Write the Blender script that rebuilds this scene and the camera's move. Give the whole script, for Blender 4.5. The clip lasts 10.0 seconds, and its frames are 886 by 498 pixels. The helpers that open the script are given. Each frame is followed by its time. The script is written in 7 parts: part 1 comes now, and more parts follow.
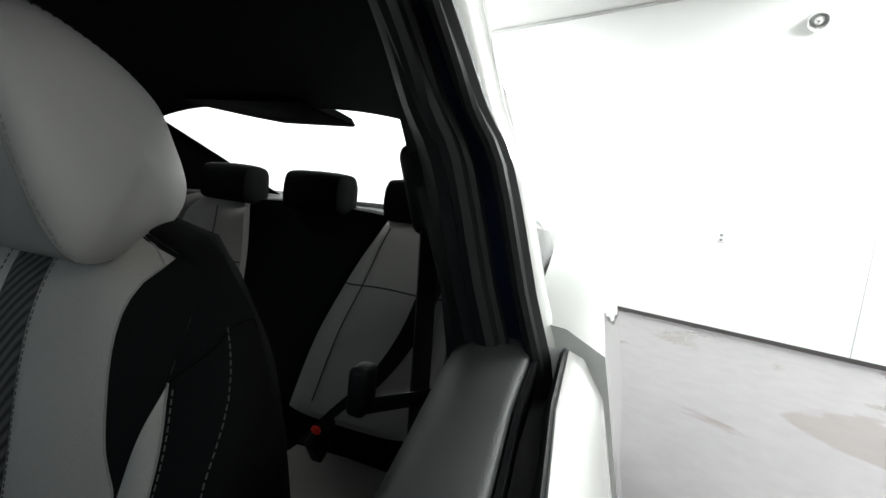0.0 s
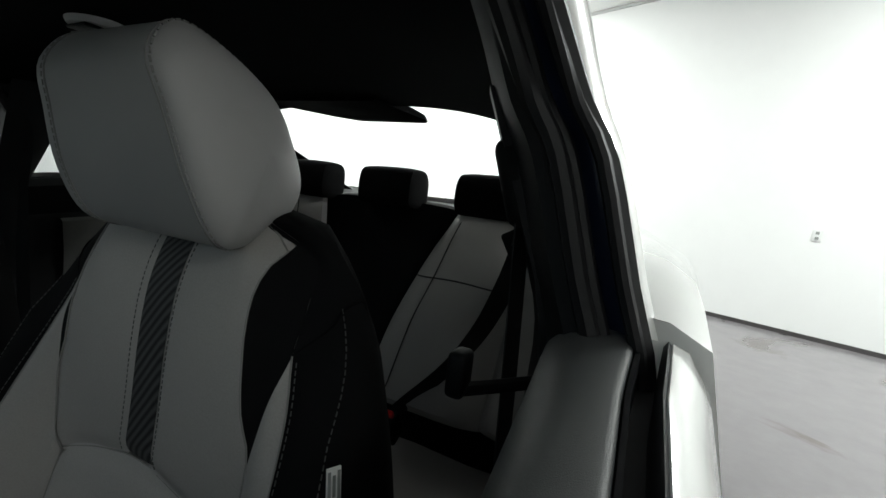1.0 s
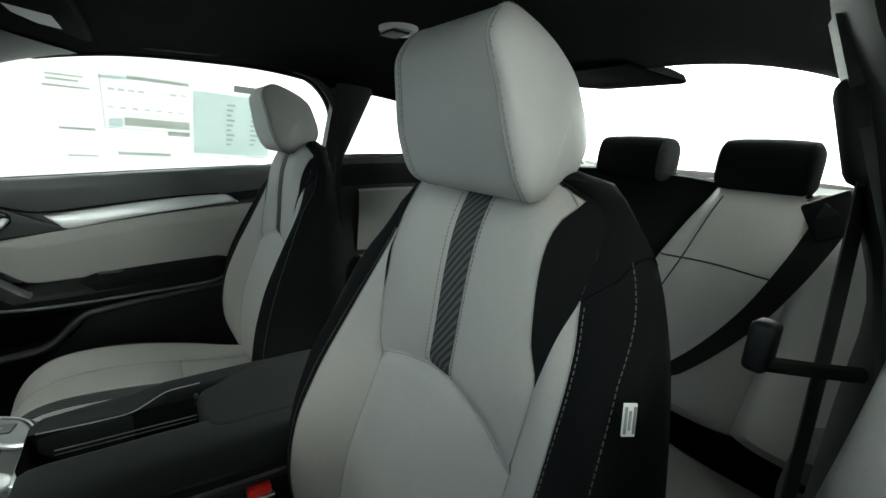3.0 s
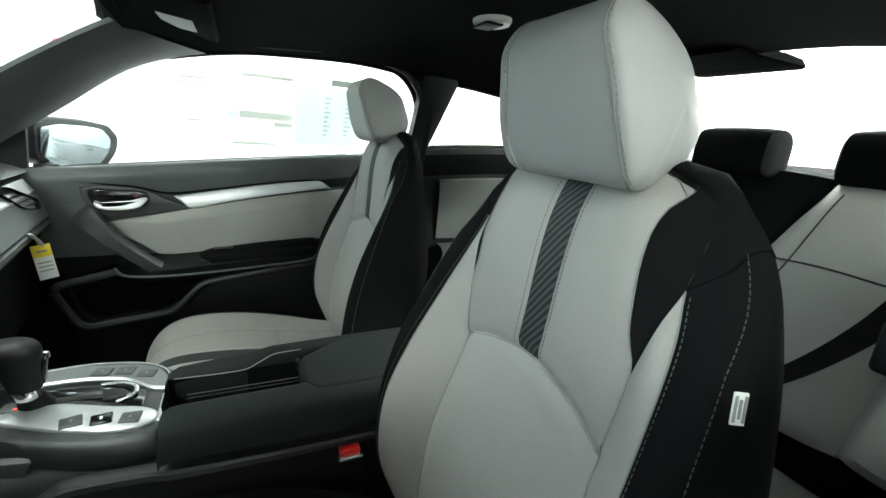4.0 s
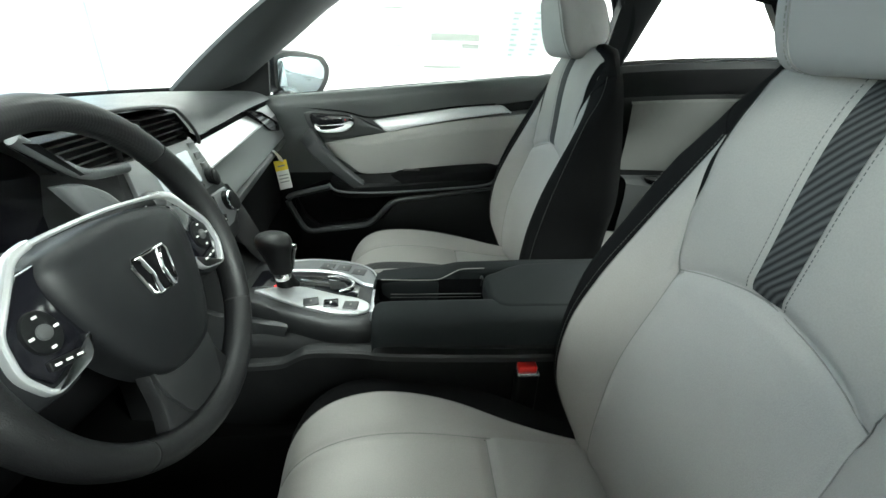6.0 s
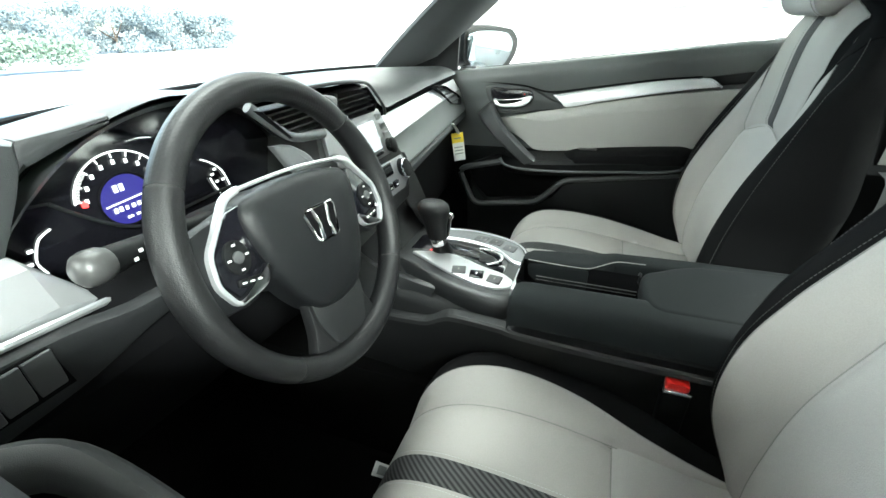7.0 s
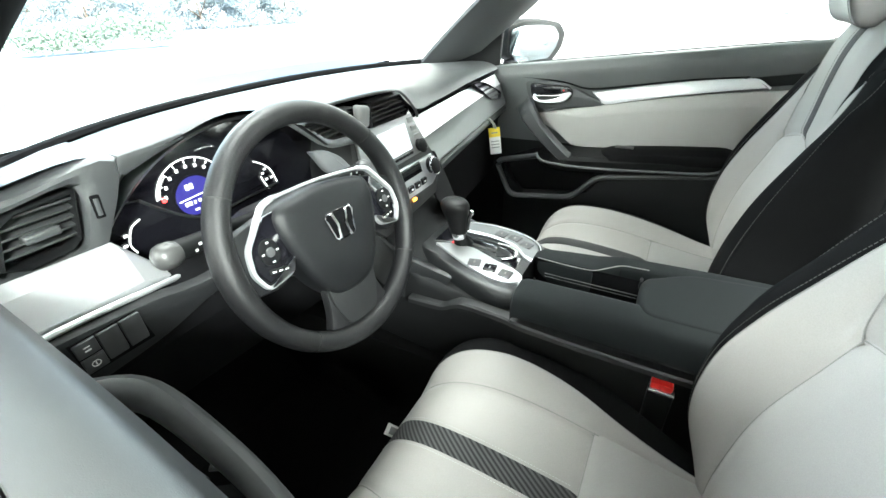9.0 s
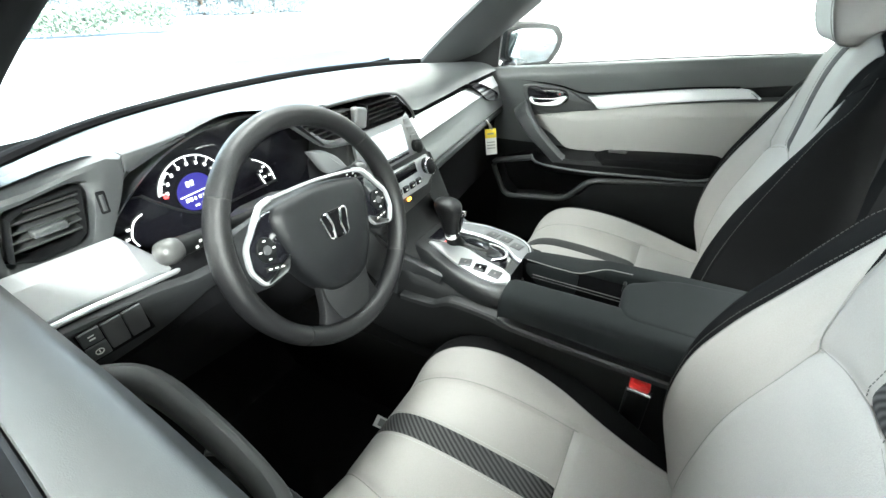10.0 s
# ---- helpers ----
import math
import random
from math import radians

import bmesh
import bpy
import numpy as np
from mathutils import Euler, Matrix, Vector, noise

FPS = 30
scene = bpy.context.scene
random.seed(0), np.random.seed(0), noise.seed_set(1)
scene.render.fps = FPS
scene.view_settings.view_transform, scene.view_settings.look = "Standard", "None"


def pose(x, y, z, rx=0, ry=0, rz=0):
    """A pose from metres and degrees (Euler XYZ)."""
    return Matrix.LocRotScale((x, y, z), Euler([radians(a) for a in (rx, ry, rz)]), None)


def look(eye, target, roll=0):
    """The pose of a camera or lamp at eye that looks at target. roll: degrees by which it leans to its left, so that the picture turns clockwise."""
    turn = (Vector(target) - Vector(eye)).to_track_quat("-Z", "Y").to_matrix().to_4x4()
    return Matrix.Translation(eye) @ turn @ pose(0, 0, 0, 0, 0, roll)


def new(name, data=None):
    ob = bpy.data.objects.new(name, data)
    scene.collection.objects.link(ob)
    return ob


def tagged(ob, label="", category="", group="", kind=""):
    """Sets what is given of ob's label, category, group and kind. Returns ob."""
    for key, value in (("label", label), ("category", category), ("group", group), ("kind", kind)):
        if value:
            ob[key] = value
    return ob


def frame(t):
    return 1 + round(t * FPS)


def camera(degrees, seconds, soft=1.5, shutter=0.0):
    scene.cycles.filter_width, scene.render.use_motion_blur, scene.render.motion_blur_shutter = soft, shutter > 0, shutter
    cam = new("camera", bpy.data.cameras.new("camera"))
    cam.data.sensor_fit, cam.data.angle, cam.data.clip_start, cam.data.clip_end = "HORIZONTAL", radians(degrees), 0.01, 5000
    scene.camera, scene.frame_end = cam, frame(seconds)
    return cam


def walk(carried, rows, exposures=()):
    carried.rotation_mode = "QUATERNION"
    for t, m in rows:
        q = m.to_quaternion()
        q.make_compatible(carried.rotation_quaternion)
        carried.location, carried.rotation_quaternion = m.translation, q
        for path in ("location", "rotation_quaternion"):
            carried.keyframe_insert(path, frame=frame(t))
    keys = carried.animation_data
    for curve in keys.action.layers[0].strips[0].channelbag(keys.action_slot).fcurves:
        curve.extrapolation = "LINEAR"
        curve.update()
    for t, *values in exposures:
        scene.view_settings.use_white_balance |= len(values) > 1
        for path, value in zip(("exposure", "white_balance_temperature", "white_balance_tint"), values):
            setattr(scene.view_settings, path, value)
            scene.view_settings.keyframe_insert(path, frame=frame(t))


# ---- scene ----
cam = camera(92.4, 10.0)
PATH = [
    (0, (0.787, -0.163, 1.103), (0.166, 1.725, 0.888), 6.3),
    (0.5, (0.776, -0.168, 1.103), (0.067, 1.689, 0.887), 6.0),
    (1, (0.765, -0.186, 1.098), (-0.107, 1.594, 0.83), 6.2),
    (1.5, (0.754, -0.206, 1.092), (-0.289, 1.469, 0.762), 5.7),
    (2, (0.747, -0.216, 1.088), (-0.509, 1.294, 0.71), 4.8),
    (2.5, (0.739, -0.228, 1.082), (-0.706, 1.088, 0.658), 4.6),
    (4, (0.747, -0.283, 1.071), (-0.987, 0.57, 0.554), 4.9),
    (4.5, (0.744, -0.307, 1.066), (-1.026, 0.439, 0.508), 5.3),
    (5, (0.739, -0.337, 1.061), (-1.069, 0.248, 0.437), 5.0),
    (6.5, (0.72, -0.328, 1.046), (-1.035, -0.544, 0.111), -0.2),
    (7, (0.716, -0.293, 1.049), (-0.925, -0.927, 0.098), -1.6),
    (7.5, (0.715, -0.265, 1.072), (-0.857, -1.065, 0.129), -2.1),
    (8, (0.718, -0.235, 1.083), (-0.809, -1.079, 0.106), -2.9),
    (8.5, (0.73, -0.209, 1.098), (-0.792, -1.048, 0.108), -2.4),
    (9, (0.74, -0.201, 1.115), (-0.749, -1.05, 0.084), -2.5),
    (9.5, (0.743, -0.191, 1.129), (-0.746, -1.028, 0.089), -1.6),
    (10, (0.75, -0.183, 1.137), (-0.734, -1.014, 0.084), -0.7),
]
LAMP_WATTS = 500.0
FRONT_WATTS = 34.0
SIDE_WATTS = 60.0
DRIVER_WATTS = 105.0
GATE_WATTS = 165.0
EXPOSURES = [(0.0, -0.36, 6400, 3), (1.0, -0.82, 6400, 1), (2.0, -0.3, 6400, -4), (2.5, 0.45, 6350, -7), (4.0, 1.75, 6350, -7), (5.2, 1.62, 6300, -7), (6.5, 2.25, 6300, -6), (8.0, 2.85, 6350, -4), (10.0, 2.97, 6350, -1)]
walk(cam, [(t, look(eye, target, roll)) for t, eye, target, roll in PATH], EXPOSURES)

# ---- world, sun, large lights ----
world = bpy.data.worlds.new("world")
scene.world = world
world.use_nodes = True
wn = world.node_tree
sky = wn.nodes.new("ShaderNodeTexSky")
sky.sky_type, sky.sun_disc = "NISHITA", False
sky.sun_elevation, sky.sun_rotation = radians(38), radians(10)
wn.nodes["Background"].inputs["Strength"].default_value = 0.15
wn.links.new(sky.outputs["Color"], wn.nodes["Background"].inputs["Color"])
sun = new("sun", bpy.data.lights.new("sun", "SUN"))
sun.data.energy, sun.data.angle, sun.data.color = 5.0, radians(0.5), (1.0, 0.96, 0.9)
sun.matrix_world = look((6, 18, 26), (0, -14, 0))

# the booth the car stands in is turned a little against the car
ROOM = Matrix.Rotation(radians(-19), 4, "Z")


# Unseen area lights, added to fill the booth and the cabin.
def lamp(place, size_x, size_y, watts, aim=(0, 0, -1)):
    ob = new("ceiling_lamp_light", bpy.data.lights.new("ceiling_lamp_light", "AREA"))
    ob.data.shape, ob.data.size, ob.data.size_y, ob.data.energy = "RECTANGLE", size_x, size_y, watts
    at = ROOM @ Vector(place)
    ob.matrix_world = look(at, at + ROOM.to_3x3() @ Vector(aim))
    return ob


# Added outside the gate in place of the sky's light; the rest are fill.
lamp((0.05, -5.0, 4.2), 5.0, 3.0, GATE_WATTS, (0, 1.0, -0.75))
lamp((0.0, -1.25, 3.66), 2.6, 1.0, FRONT_WATTS)
for lx, ly in ((-3.4, 3.9), (2.4, 4.4)):
    lamp((lx, ly, 3.66), 1.2, 2.2, LAMP_WATTS, (0, 0.16, -1.0))
lamp((-3.6, -0.4, 3.66), 1.2, 2.6, SIDE_WATTS)
lamp((5.3, -0.4, 3.60), 1.2, 2.6, DRIVER_WATTS, (-0.7, 0, -1.0))


# ---- materials ----
def material(name, base, rough=0.5, metal=0.0, grain=0.0, scale=200.0, bump=0.0, coat=0.0, emit=None, power=0.0, blotch=0.06, spec=0.5):
    """A surface with fine grain and a broad, faint unevenness of tone and gloss."""
    m = bpy.data.materials.new(name)
    m.use_nodes = True
    t = m.node_tree
    b = t.nodes["Principled BSDF"]
    b.inputs["Roughness"].default_value, b.inputs["Metallic"].default_value = rough, metal
    b.inputs["Coat Weight"].default_value = coat
    b.inputs["Specular IOR Level"].default_value = spec
    co = t.nodes.new("ShaderNodeTexCoord")
    fine, broad = t.nodes.new("ShaderNodeTexNoise"), t.nodes.new("ShaderNodeTexNoise")
    fine.inputs["Scale"].default_value, fine.inputs["Detail"].default_value = scale, 3
    broad.inputs["Scale"].default_value, broad.inputs["Detail"].default_value = 6.0, 4
    for n in (fine, broad):
        t.links.new(co.outputs["Object"], n.inputs["Vector"])
    add = t.nodes.new("ShaderNodeMath")
    add.operation = "MULTIPLY_ADD"
    t.links.new(fine.outputs["Fac"], add.inputs[0])
    add.inputs[1].default_value = grain * 2
    mul = t.nodes.new("ShaderNodeMath")
    mul.operation = "MULTIPLY_ADD"
    t.links.new(broad.outputs["Fac"], mul.inputs[0])
    mul.inputs[1].default_value, mul.inputs[2].default_value = blotch * 2, 1.0 - grain - blotch
    t.links.new(mul.outputs[0], add.inputs[2])
    mix = t.nodes.new("ShaderNodeVectorMath")
    mix.operation = "SCALE"
    mix.inputs[0].default_value = base
    t.links.new(add.outputs[0], mix.inputs["Scale"])
    t.links.new(mix.outputs[0], b.inputs["Base Color"])
    rg = t.nodes.new("ShaderNodeMapRange")
    rg.inputs["To Min"].default_value, rg.inputs["To Max"].default_value = max(0.02, rough - 0.06), min(1.0, rough + 0.06)
    t.links.new(broad.outputs["Fac"], rg.inputs["Value"])
    t.links.new(rg.outputs[0], b.inputs["Roughness"])
    if bump:
        bp = t.nodes.new("ShaderNodeBump")
        bp.inputs["Strength"].default_value, bp.inputs["Distance"].default_value = bump, 0.0006
        t.links.new(fine.outputs["Fac"], bp.inputs["Height"])
        t.links.new(bp.outputs[0], b.inputs["Normal"])
    if emit:
        b.inputs["Emission Color"].default_value, b.inputs["Emission Strength"].default_value = (*emit, 1), power
    return m


def weave(name, dark, light, size, turn=45.0):
    """Ribbed mesh cloth: fine slanting bands of two tones, with relief."""
    m = material(name, dark, 0.7, grain=0.1, scale=900, spec=0.3)
    t = m.node_tree
    b = t.nodes["Principled BSDF"]
    co = t.nodes.new("ShaderNodeTexCoord")
    mp = t.nodes.new("ShaderNodeMapping")
    mp.inputs["Rotation"].default_value = (radians(turn), radians(turn), 0)
    wv = t.nodes.new("ShaderNodeTexWave")
    wv.bands_direction = "Z"
    wv.inputs["Scale"].default_value, wv.inputs["Distortion"].default_value = 1 / size, 0.3
    t.links.new(co.outputs["Object"], mp.inputs[0])
    t.links.new(mp.outputs[0], wv.inputs["Vector"])
    mx = t.nodes.new("ShaderNodeMix")
    mx.data_type = "RGBA"
    mx.inputs["A"].default_value, mx.inputs["B"].default_value = (*dark, 1), (*light, 1)
    t.links.new(wv.outputs["Fac"], mx.inputs["Factor"])
    t.links.new(mx.outputs["Result"], b.inputs["Base Color"])
    bp = t.nodes.new("ShaderNodeBump")
    bp.inputs["Strength"].default_value, bp.inputs["Distance"].default_value = 0.5, 0.001
    t.links.new(wv.outputs["Fac"], bp.inputs["Height"])
    t.links.new(bp.outputs[0], b.inputs["Normal"])
    return m


def dimpled(name, base, size):
    """Moulded cover with close rows of small dimples."""
    m = material(name, base, 0.42, grain=0.1, scale=900, spec=0.40)
    t = m.node_tree
    co, vo = t.nodes.new("ShaderNodeTexCoord"), t.nodes.new("ShaderNodeTexVoronoi")
    vo.inputs["Scale"].default_value, vo.inputs["Randomness"].default_value = 1 / size, 0.12
    t.links.new(co.outputs["Object"], vo.inputs["Vector"])
    bp = t.nodes.new("ShaderNodeBump")
    bp.inputs["Strength"].default_value, bp.inputs["Distance"].default_value = 0.45, 0.0005
    t.links.new(vo.outputs["Distance"], bp.inputs["Height"])
    t.links.new(bp.outputs[0], t.nodes["Principled BSDF"].inputs["Normal"])
    return m


def clear(name, tint=(1, 1, 1), rough=0.0):
    m = bpy.data.materials.new(name)
    m.use_nodes = True
    t = m.node_tree
    b = t.nodes["Principled BSDF"]
    mix, tr, fr = t.nodes.new("ShaderNodeMixShader"), t.nodes.new("ShaderNodeBsdfTransparent"), t.nodes.new("ShaderNodeLayerWeight")
    tr.inputs["Color"].default_value = (*tint, 1)
    b.inputs["Base Color"].default_value = (0, 0, 0, 1)
    b.inputs["Roughness"].default_value = rough
    gl = t.nodes.new("ShaderNodeBsdfGlossy")
    gl.inputs["Roughness"].default_value = 0.02
    fr.inputs["Blend"].default_value = 0.5
    pw, ad = t.nodes.new("ShaderNodeMath"), t.nodes.new("ShaderNodeMath")
    pw.operation, ad.operation = "POWER", "MULTIPLY_ADD"
    pw.inputs[1].default_value, ad.inputs[1].default_value, ad.inputs[2].default_value = 5.0, 0.7, 0.02
    t.links.new(fr.outputs["Facing"], pw.inputs[0])
    t.links.new(pw.outputs[0], ad.inputs[0])
    t.links.new(ad.outputs[0], mix.inputs[0])
    t.links.new(tr.outputs[0], mix.inputs[1])
    t.links.new(gl.outputs[0], mix.inputs[2])
    t.links.new(mix.outputs[0], t.nodes["Material Output"].inputs["Surface"])
    return m


GREY_VINYL = material("grey_seat_cloth", (0.343, 0.328, 0.311), 0.62, grain=0.11, scale=620, bump=0.4, spec=0.3, blotch=0.09)
INSERT = material("light_grey_seat_insert", (0.382, 0.371, 0.355), 0.75, grain=0.13, scale=700, bump=0.45, spec=0.25, blotch=0.09)
HEAD = material("grey_headrest_vinyl", (0.34, 0.335, 0.33), 0.5, grain=0.03, scale=1500, bump=0.15, spec=0.35)
BLACK_CLOTH = material("black_seat_cloth", (0.0070, 0.0070, 0.0074), 0.9, grain=0.15, scale=1200, bump=0.3, spec=0.07)
CHARCOAL = material("charcoal_console_plastic", (0.013, 0.0138, 0.0145), 0.40, grain=0.1, scale=1100, bump=0.4, spec=0.5)
# Door plastic lightened for the light that reaches the passenger door.
DOOR_LIT = material("lit_door_plastic", (0.072, 0.077, 0.077), 0.45, grain=0.08, scale=1300, bump=0.35)
CONSOLE_CLOTH = material("black_console_cloth", (0.0085, 0.0104, 0.0112), 0.78, grain=0.15, scale=1100, bump=0.3, spec=0.2)
CONSOLE_SIDE = material("charcoal_console_side", (0.0075, 0.0078, 0.0082), 0.6, grain=0.1, scale=1300, bump=0.3, spec=0.2)
GREY_STRIP = material("grey_strip_plastic", (0.15, 0.155, 0.16), 0.38, metal=0.2)
MESH = weave("carbon_weave_cloth", (0.010, 0.010, 0.011), (0.080, 0.080, 0.080), 0.02)
THREAD = material("pale_thread", (0.08, 0.08, 0.077), 0.7)
PALE_THREAD = material("light_grey_thread", (0.50, 0.50, 0.48), 0.7)
GREY_SEAM = material("grey_seam", (0.235, 0.23, 0.22), 0.9)
# Near black: for matt black parts, and for parts darkened as if in shade.
DEEP = material("matt_black_and_shade", (0.004, 0.004, 0.0045), 0.85, grain=0.1, scale=1500, spec=0.06)
SEAM = material("dark_seam", (0.03, 0.03, 0.03), 0.9)
PLASTIC = material("black_grained_plastic", (0.0055, 0.0058, 0.0062), 0.5, grain=0.1, scale=1600, bump=0.3, spec=0.16)
SOFT = material("black_soft_dash", (0.034, 0.036, 0.037), 0.34, grain=0.10, scale=1100, bump=0.5, spec=0.6)
NAVY = material("dark_blue_paint", (0.010, 0.015, 0.036), 0.16, blotch=0.02)
GLOSS = material("gloss_black", (0.006, 0.006, 0.008), 0.12, blotch=0.02)
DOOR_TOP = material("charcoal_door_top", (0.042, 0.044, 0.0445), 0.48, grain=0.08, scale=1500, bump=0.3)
QUARTER_CLOTH = material("dark_grey_cloth", (0.11, 0.11, 0.105), 0.75, grain=0.08, scale=1200, bump=0.25, spec=0.25)
DOOR_CLOTH = material("grey_door_cloth", (0.345, 0.34, 0.322), 0.7, grain=0.06, scale=1200, bump=0.25, spec=0.3)
SATIN = material("satin_silver", (0.56, 0.57, 0.58), 0.30, metal=0.65, grain=0.03, scale=900)
STRIP_SILVER = material("pale_satin_silver", (0.68, 0.69, 0.70), 0.36, metal=0.35, grain=0.03, scale=900)
GREY_FACE = material("grey_satin_plastic", (0.17, 0.178, 0.18), 0.36, metal=0.25, grain=0.05, scale=900)
CHROME_SATIN = material("brushed_chrome", (0.72, 0.73, 0.74), 0.22, metal=0.75)
GRIP_GREY = material("charcoal_grip_plastic", (0.034, 0.036, 0.037), 0.45, grain=0.08, scale=1300, bump=0.35)
CHROME = material("chrome", (0.8, 0.8, 0.8), 0.08, metal=1.0, blotch=0.01)
LEATHER = material("black_wheel_urethane", (0.0078, 0.0078, 0.0084), 0.42, grain=0.2, scale=900, bump=0.7, spec=0.32)
RIM_TOP = dimpled("black_dimpled_rim", (0.010, 0.010, 0.0107), 0.0032)
SLAT = material("charcoal_vent_slat", (0.030, 0.031, 0.032), 0.32, grain=0.05, scale=1500, spec=0.6)
INLAY = material("charcoal_spoke_inlay", (0.013, 0.0135, 0.014), 0.45, grain=0.05, scale=1500)
HUB = material("charcoal_airbag_cover", (0.0075, 0.008, 0.0088), 0.45, spec=0.24, grain=0.1, scale=1500, bump=0.3)
LINER = material("black_headliner_cloth", (0.0028, 0.0028, 0.0031), 0.95, grain=0.1, scale=900, bump=0.2, spec=0.03)
# Pillar trim lightened in colour, as the light falls on the passenger side.
LIT_PILLAR = material("lit_pillar_trim", (0.045, 0.048, 0.050), 0.5, grain=0.1, scale=900, bump=0.2)
DARK_PILLAR = material("black_pillar_cover", (0.010, 0.0105, 0.012), 0.55, grain=0.1, scale=900, bump=0.2, spec=0.3)
PILLAR = material("black_pillar_trim", (0.0080, 0.0086, 0.0095), 0.6, grain=0.1, scale=900, bump=0.2, spec=0.3)
CARPET = material("black_carpet", (0.004, 0.004, 0.004), 1.0, grain=0.4, scale=700, bump=0.6, spec=0.05)
RUBBER = material("black_rubber_seal", (0.0085, 0.0085, 0.0095), 0.5, spec=0.3)
PAINT = material("white_car_paint", (0.72, 0.72, 0.70), 0.25, coat=1.0, blotch=0.01)
BELT = material("black_belt_webbing", (0.015, 0.015, 0.016), 0.7, grain=0.2, scale=1500, bump=0.3)
RED = material("red_buckle_button", (0.80, 0.022, 0.018), 0.30)
WALL = material("white_wall_paint", (0.82, 0.82, 0.81), 0.6, blotch=0.02)
CONCRETE = material("grey_floor_paint", (0.172, 0.161, 0.168), 0.22, grain=0.05, scale=30, blotch=0.12)
_n = CONCRETE.node_tree
_c = _n.nodes.new("ShaderNodeTexCoord")
_w = _n.nodes.new("ShaderNodeTexNoise")
_w.inputs["Scale"].default_value, _w.inputs["Detail"].default_value, _w.inputs["Distortion"].default_value = 0.9, 6, 0.8
_n.links.new(_c.outputs["Object"], _w.inputs["Vector"])
_r = _n.nodes.new("ShaderNodeMapRange")
_r.inputs["From Min"].default_value, _r.inputs["From Max"].default_value = 0.56, 0.60
_n.links.new(_w.outputs["Fac"], _r.inputs["Value"])
_m = _n.nodes.new("ShaderNodeMix")
_m.data_type, _m.blend_type = "RGBA", "MULTIPLY"
_k = _n.nodes["Principled BSDF"].inputs["Base Color"].links[0].from_socket
_n.links.new(_k, _m.inputs["A"])
_m.inputs["B"].default_value = (0.72, 0.66, 0.62, 1)
_n.links.new(_r.outputs[0], _m.inputs["Factor"])
_n.links.new(_m.outputs["Result"], _n.nodes["Principled BSDF"].inputs["Base Color"])
GLASS = clear("clear_glass", (0.97, 0.98, 0.98))
PRIVACY = clear("quarter_glass", (0.93, 0.95, 0.95))
# Mirror colour darkened to stand for a dimmer reflection than the white booth gives.
DIM_MIRROR = material("dimmed_mirror_glass", (0.16, 0.19, 0.20), 0.02, metal=1.0, blotch=0.0)
MIRROR = material("mirror_glass", (0.9, 0.9, 0.9), 0.01, metal=1.0, blotch=0.0)
PAPER = material("white_paper", (0.75, 0.75, 0.73), 0.8)
LABEL_GREY = material("printed_grey", (0.25, 0.26, 0.25), 0.8)
AUDIO_GREY = material("dark_silver_plastic", (0.27, 0.275, 0.28), 0.4, metal=0.3)
GREY_PAD = material("satin_dark_grey", (0.055, 0.056, 0.057), 0.35, grain=0.03, scale=900)
GREY_TIP = material("grey_stalk_tip", (0.05, 0.05, 0.05), 0.4, grain=0.08, scale=1500)
LABEL_BLUE = material("printed_pale_blue", (0.55, 0.70, 0.74), 0.8)
YELLOW = material("yellow_card", (0.85, 0.65, 0.05), 0.7)
SCREEN = material("lit_display", (0.02, 0.02, 0.02), 0.15, emit=(0.85, 0.9, 0.95), power=0.22)
BLUE_LIT = material("blue_lit_dial", (0.01, 0.01, 0.02), 0.2, emit=(0.05, 0.04, 0.40), power=0.16)
WHITE_LIT = material("white_lit_marks", (0.1, 0.1, 0.1), 0.3, emit=(1, 1, 1), power=0.45)
RED_LIT = material("red_lit_marks", (0.1, 0.0, 0.0), 0.3, emit=(1, 0.05, 0.05), power=0.8)
LAMP_LENS = material("white_lamp_lens", (0.75, 0.75, 0.74), 0.4)


# ---- mesh helpers ----
def link(name, bm, mat, parent=None, label="", sharp=38):
    me = bpy.data.meshes.new(name)
    bmesh.ops.recalc_face_normals(bm, faces=bm.faces)
    bm.to_mesh(me)
    bm.free()
    for p in me.polygons:
        p.use_smooth = True
    me.set_sharp_from_angle(angle=radians(sharp))
    me.materials.append(mat)
    ob = new(name, me)
    if parent:
        ob.parent = parent
    if label:
        ob["label"] = label
    if "stitching" in name:
        ob["kind"] = "stuff"
    return ob


def part(name, bm, mat, parent, label="", sharp=38):
    return link(name, bm, mat, parent, label, sharp)


def thing(name, label, category, group="", at=(0, 0, 0), kind=""):
    ob = new(name)
    ob.location = at
    ob.empty_display_size = 0.1
    return tagged(ob, label, category, group, kind)


def interp(table, v):
    """A smooth curve through a table of (v, value)."""
    ks = [k for k, _ in table]
    vs = [w for _, w in table]
    if v <= ks[0]:
        return vs[0]
    if v >= ks[-1]:
        return vs[-1]
    i = max(j for j in range(len(ks)) if ks[j] <= v)
    h = ks[i + 1] - ks[i]
    t = (v - ks[i]) / h

    def slope(j):
        if j == 0 or j == len(ks) - 1:
            a, b = (0, 1) if j == 0 else (j - 1, j)
        else:
            a, b = j - 1, j + 1
        return (vs[b] - vs[a]) / (ks[b] - ks[a])

    m0, m1 = slope(i) * h, slope(i + 1) * h
    return (2 * t**3 - 3 * t**2 + 1) * vs[i] + (t**3 - 2 * t**2 + t) * m0 + (-2 * t**3 + 3 * t**2) * vs[i + 1] + (t**3 - t**2) * m1


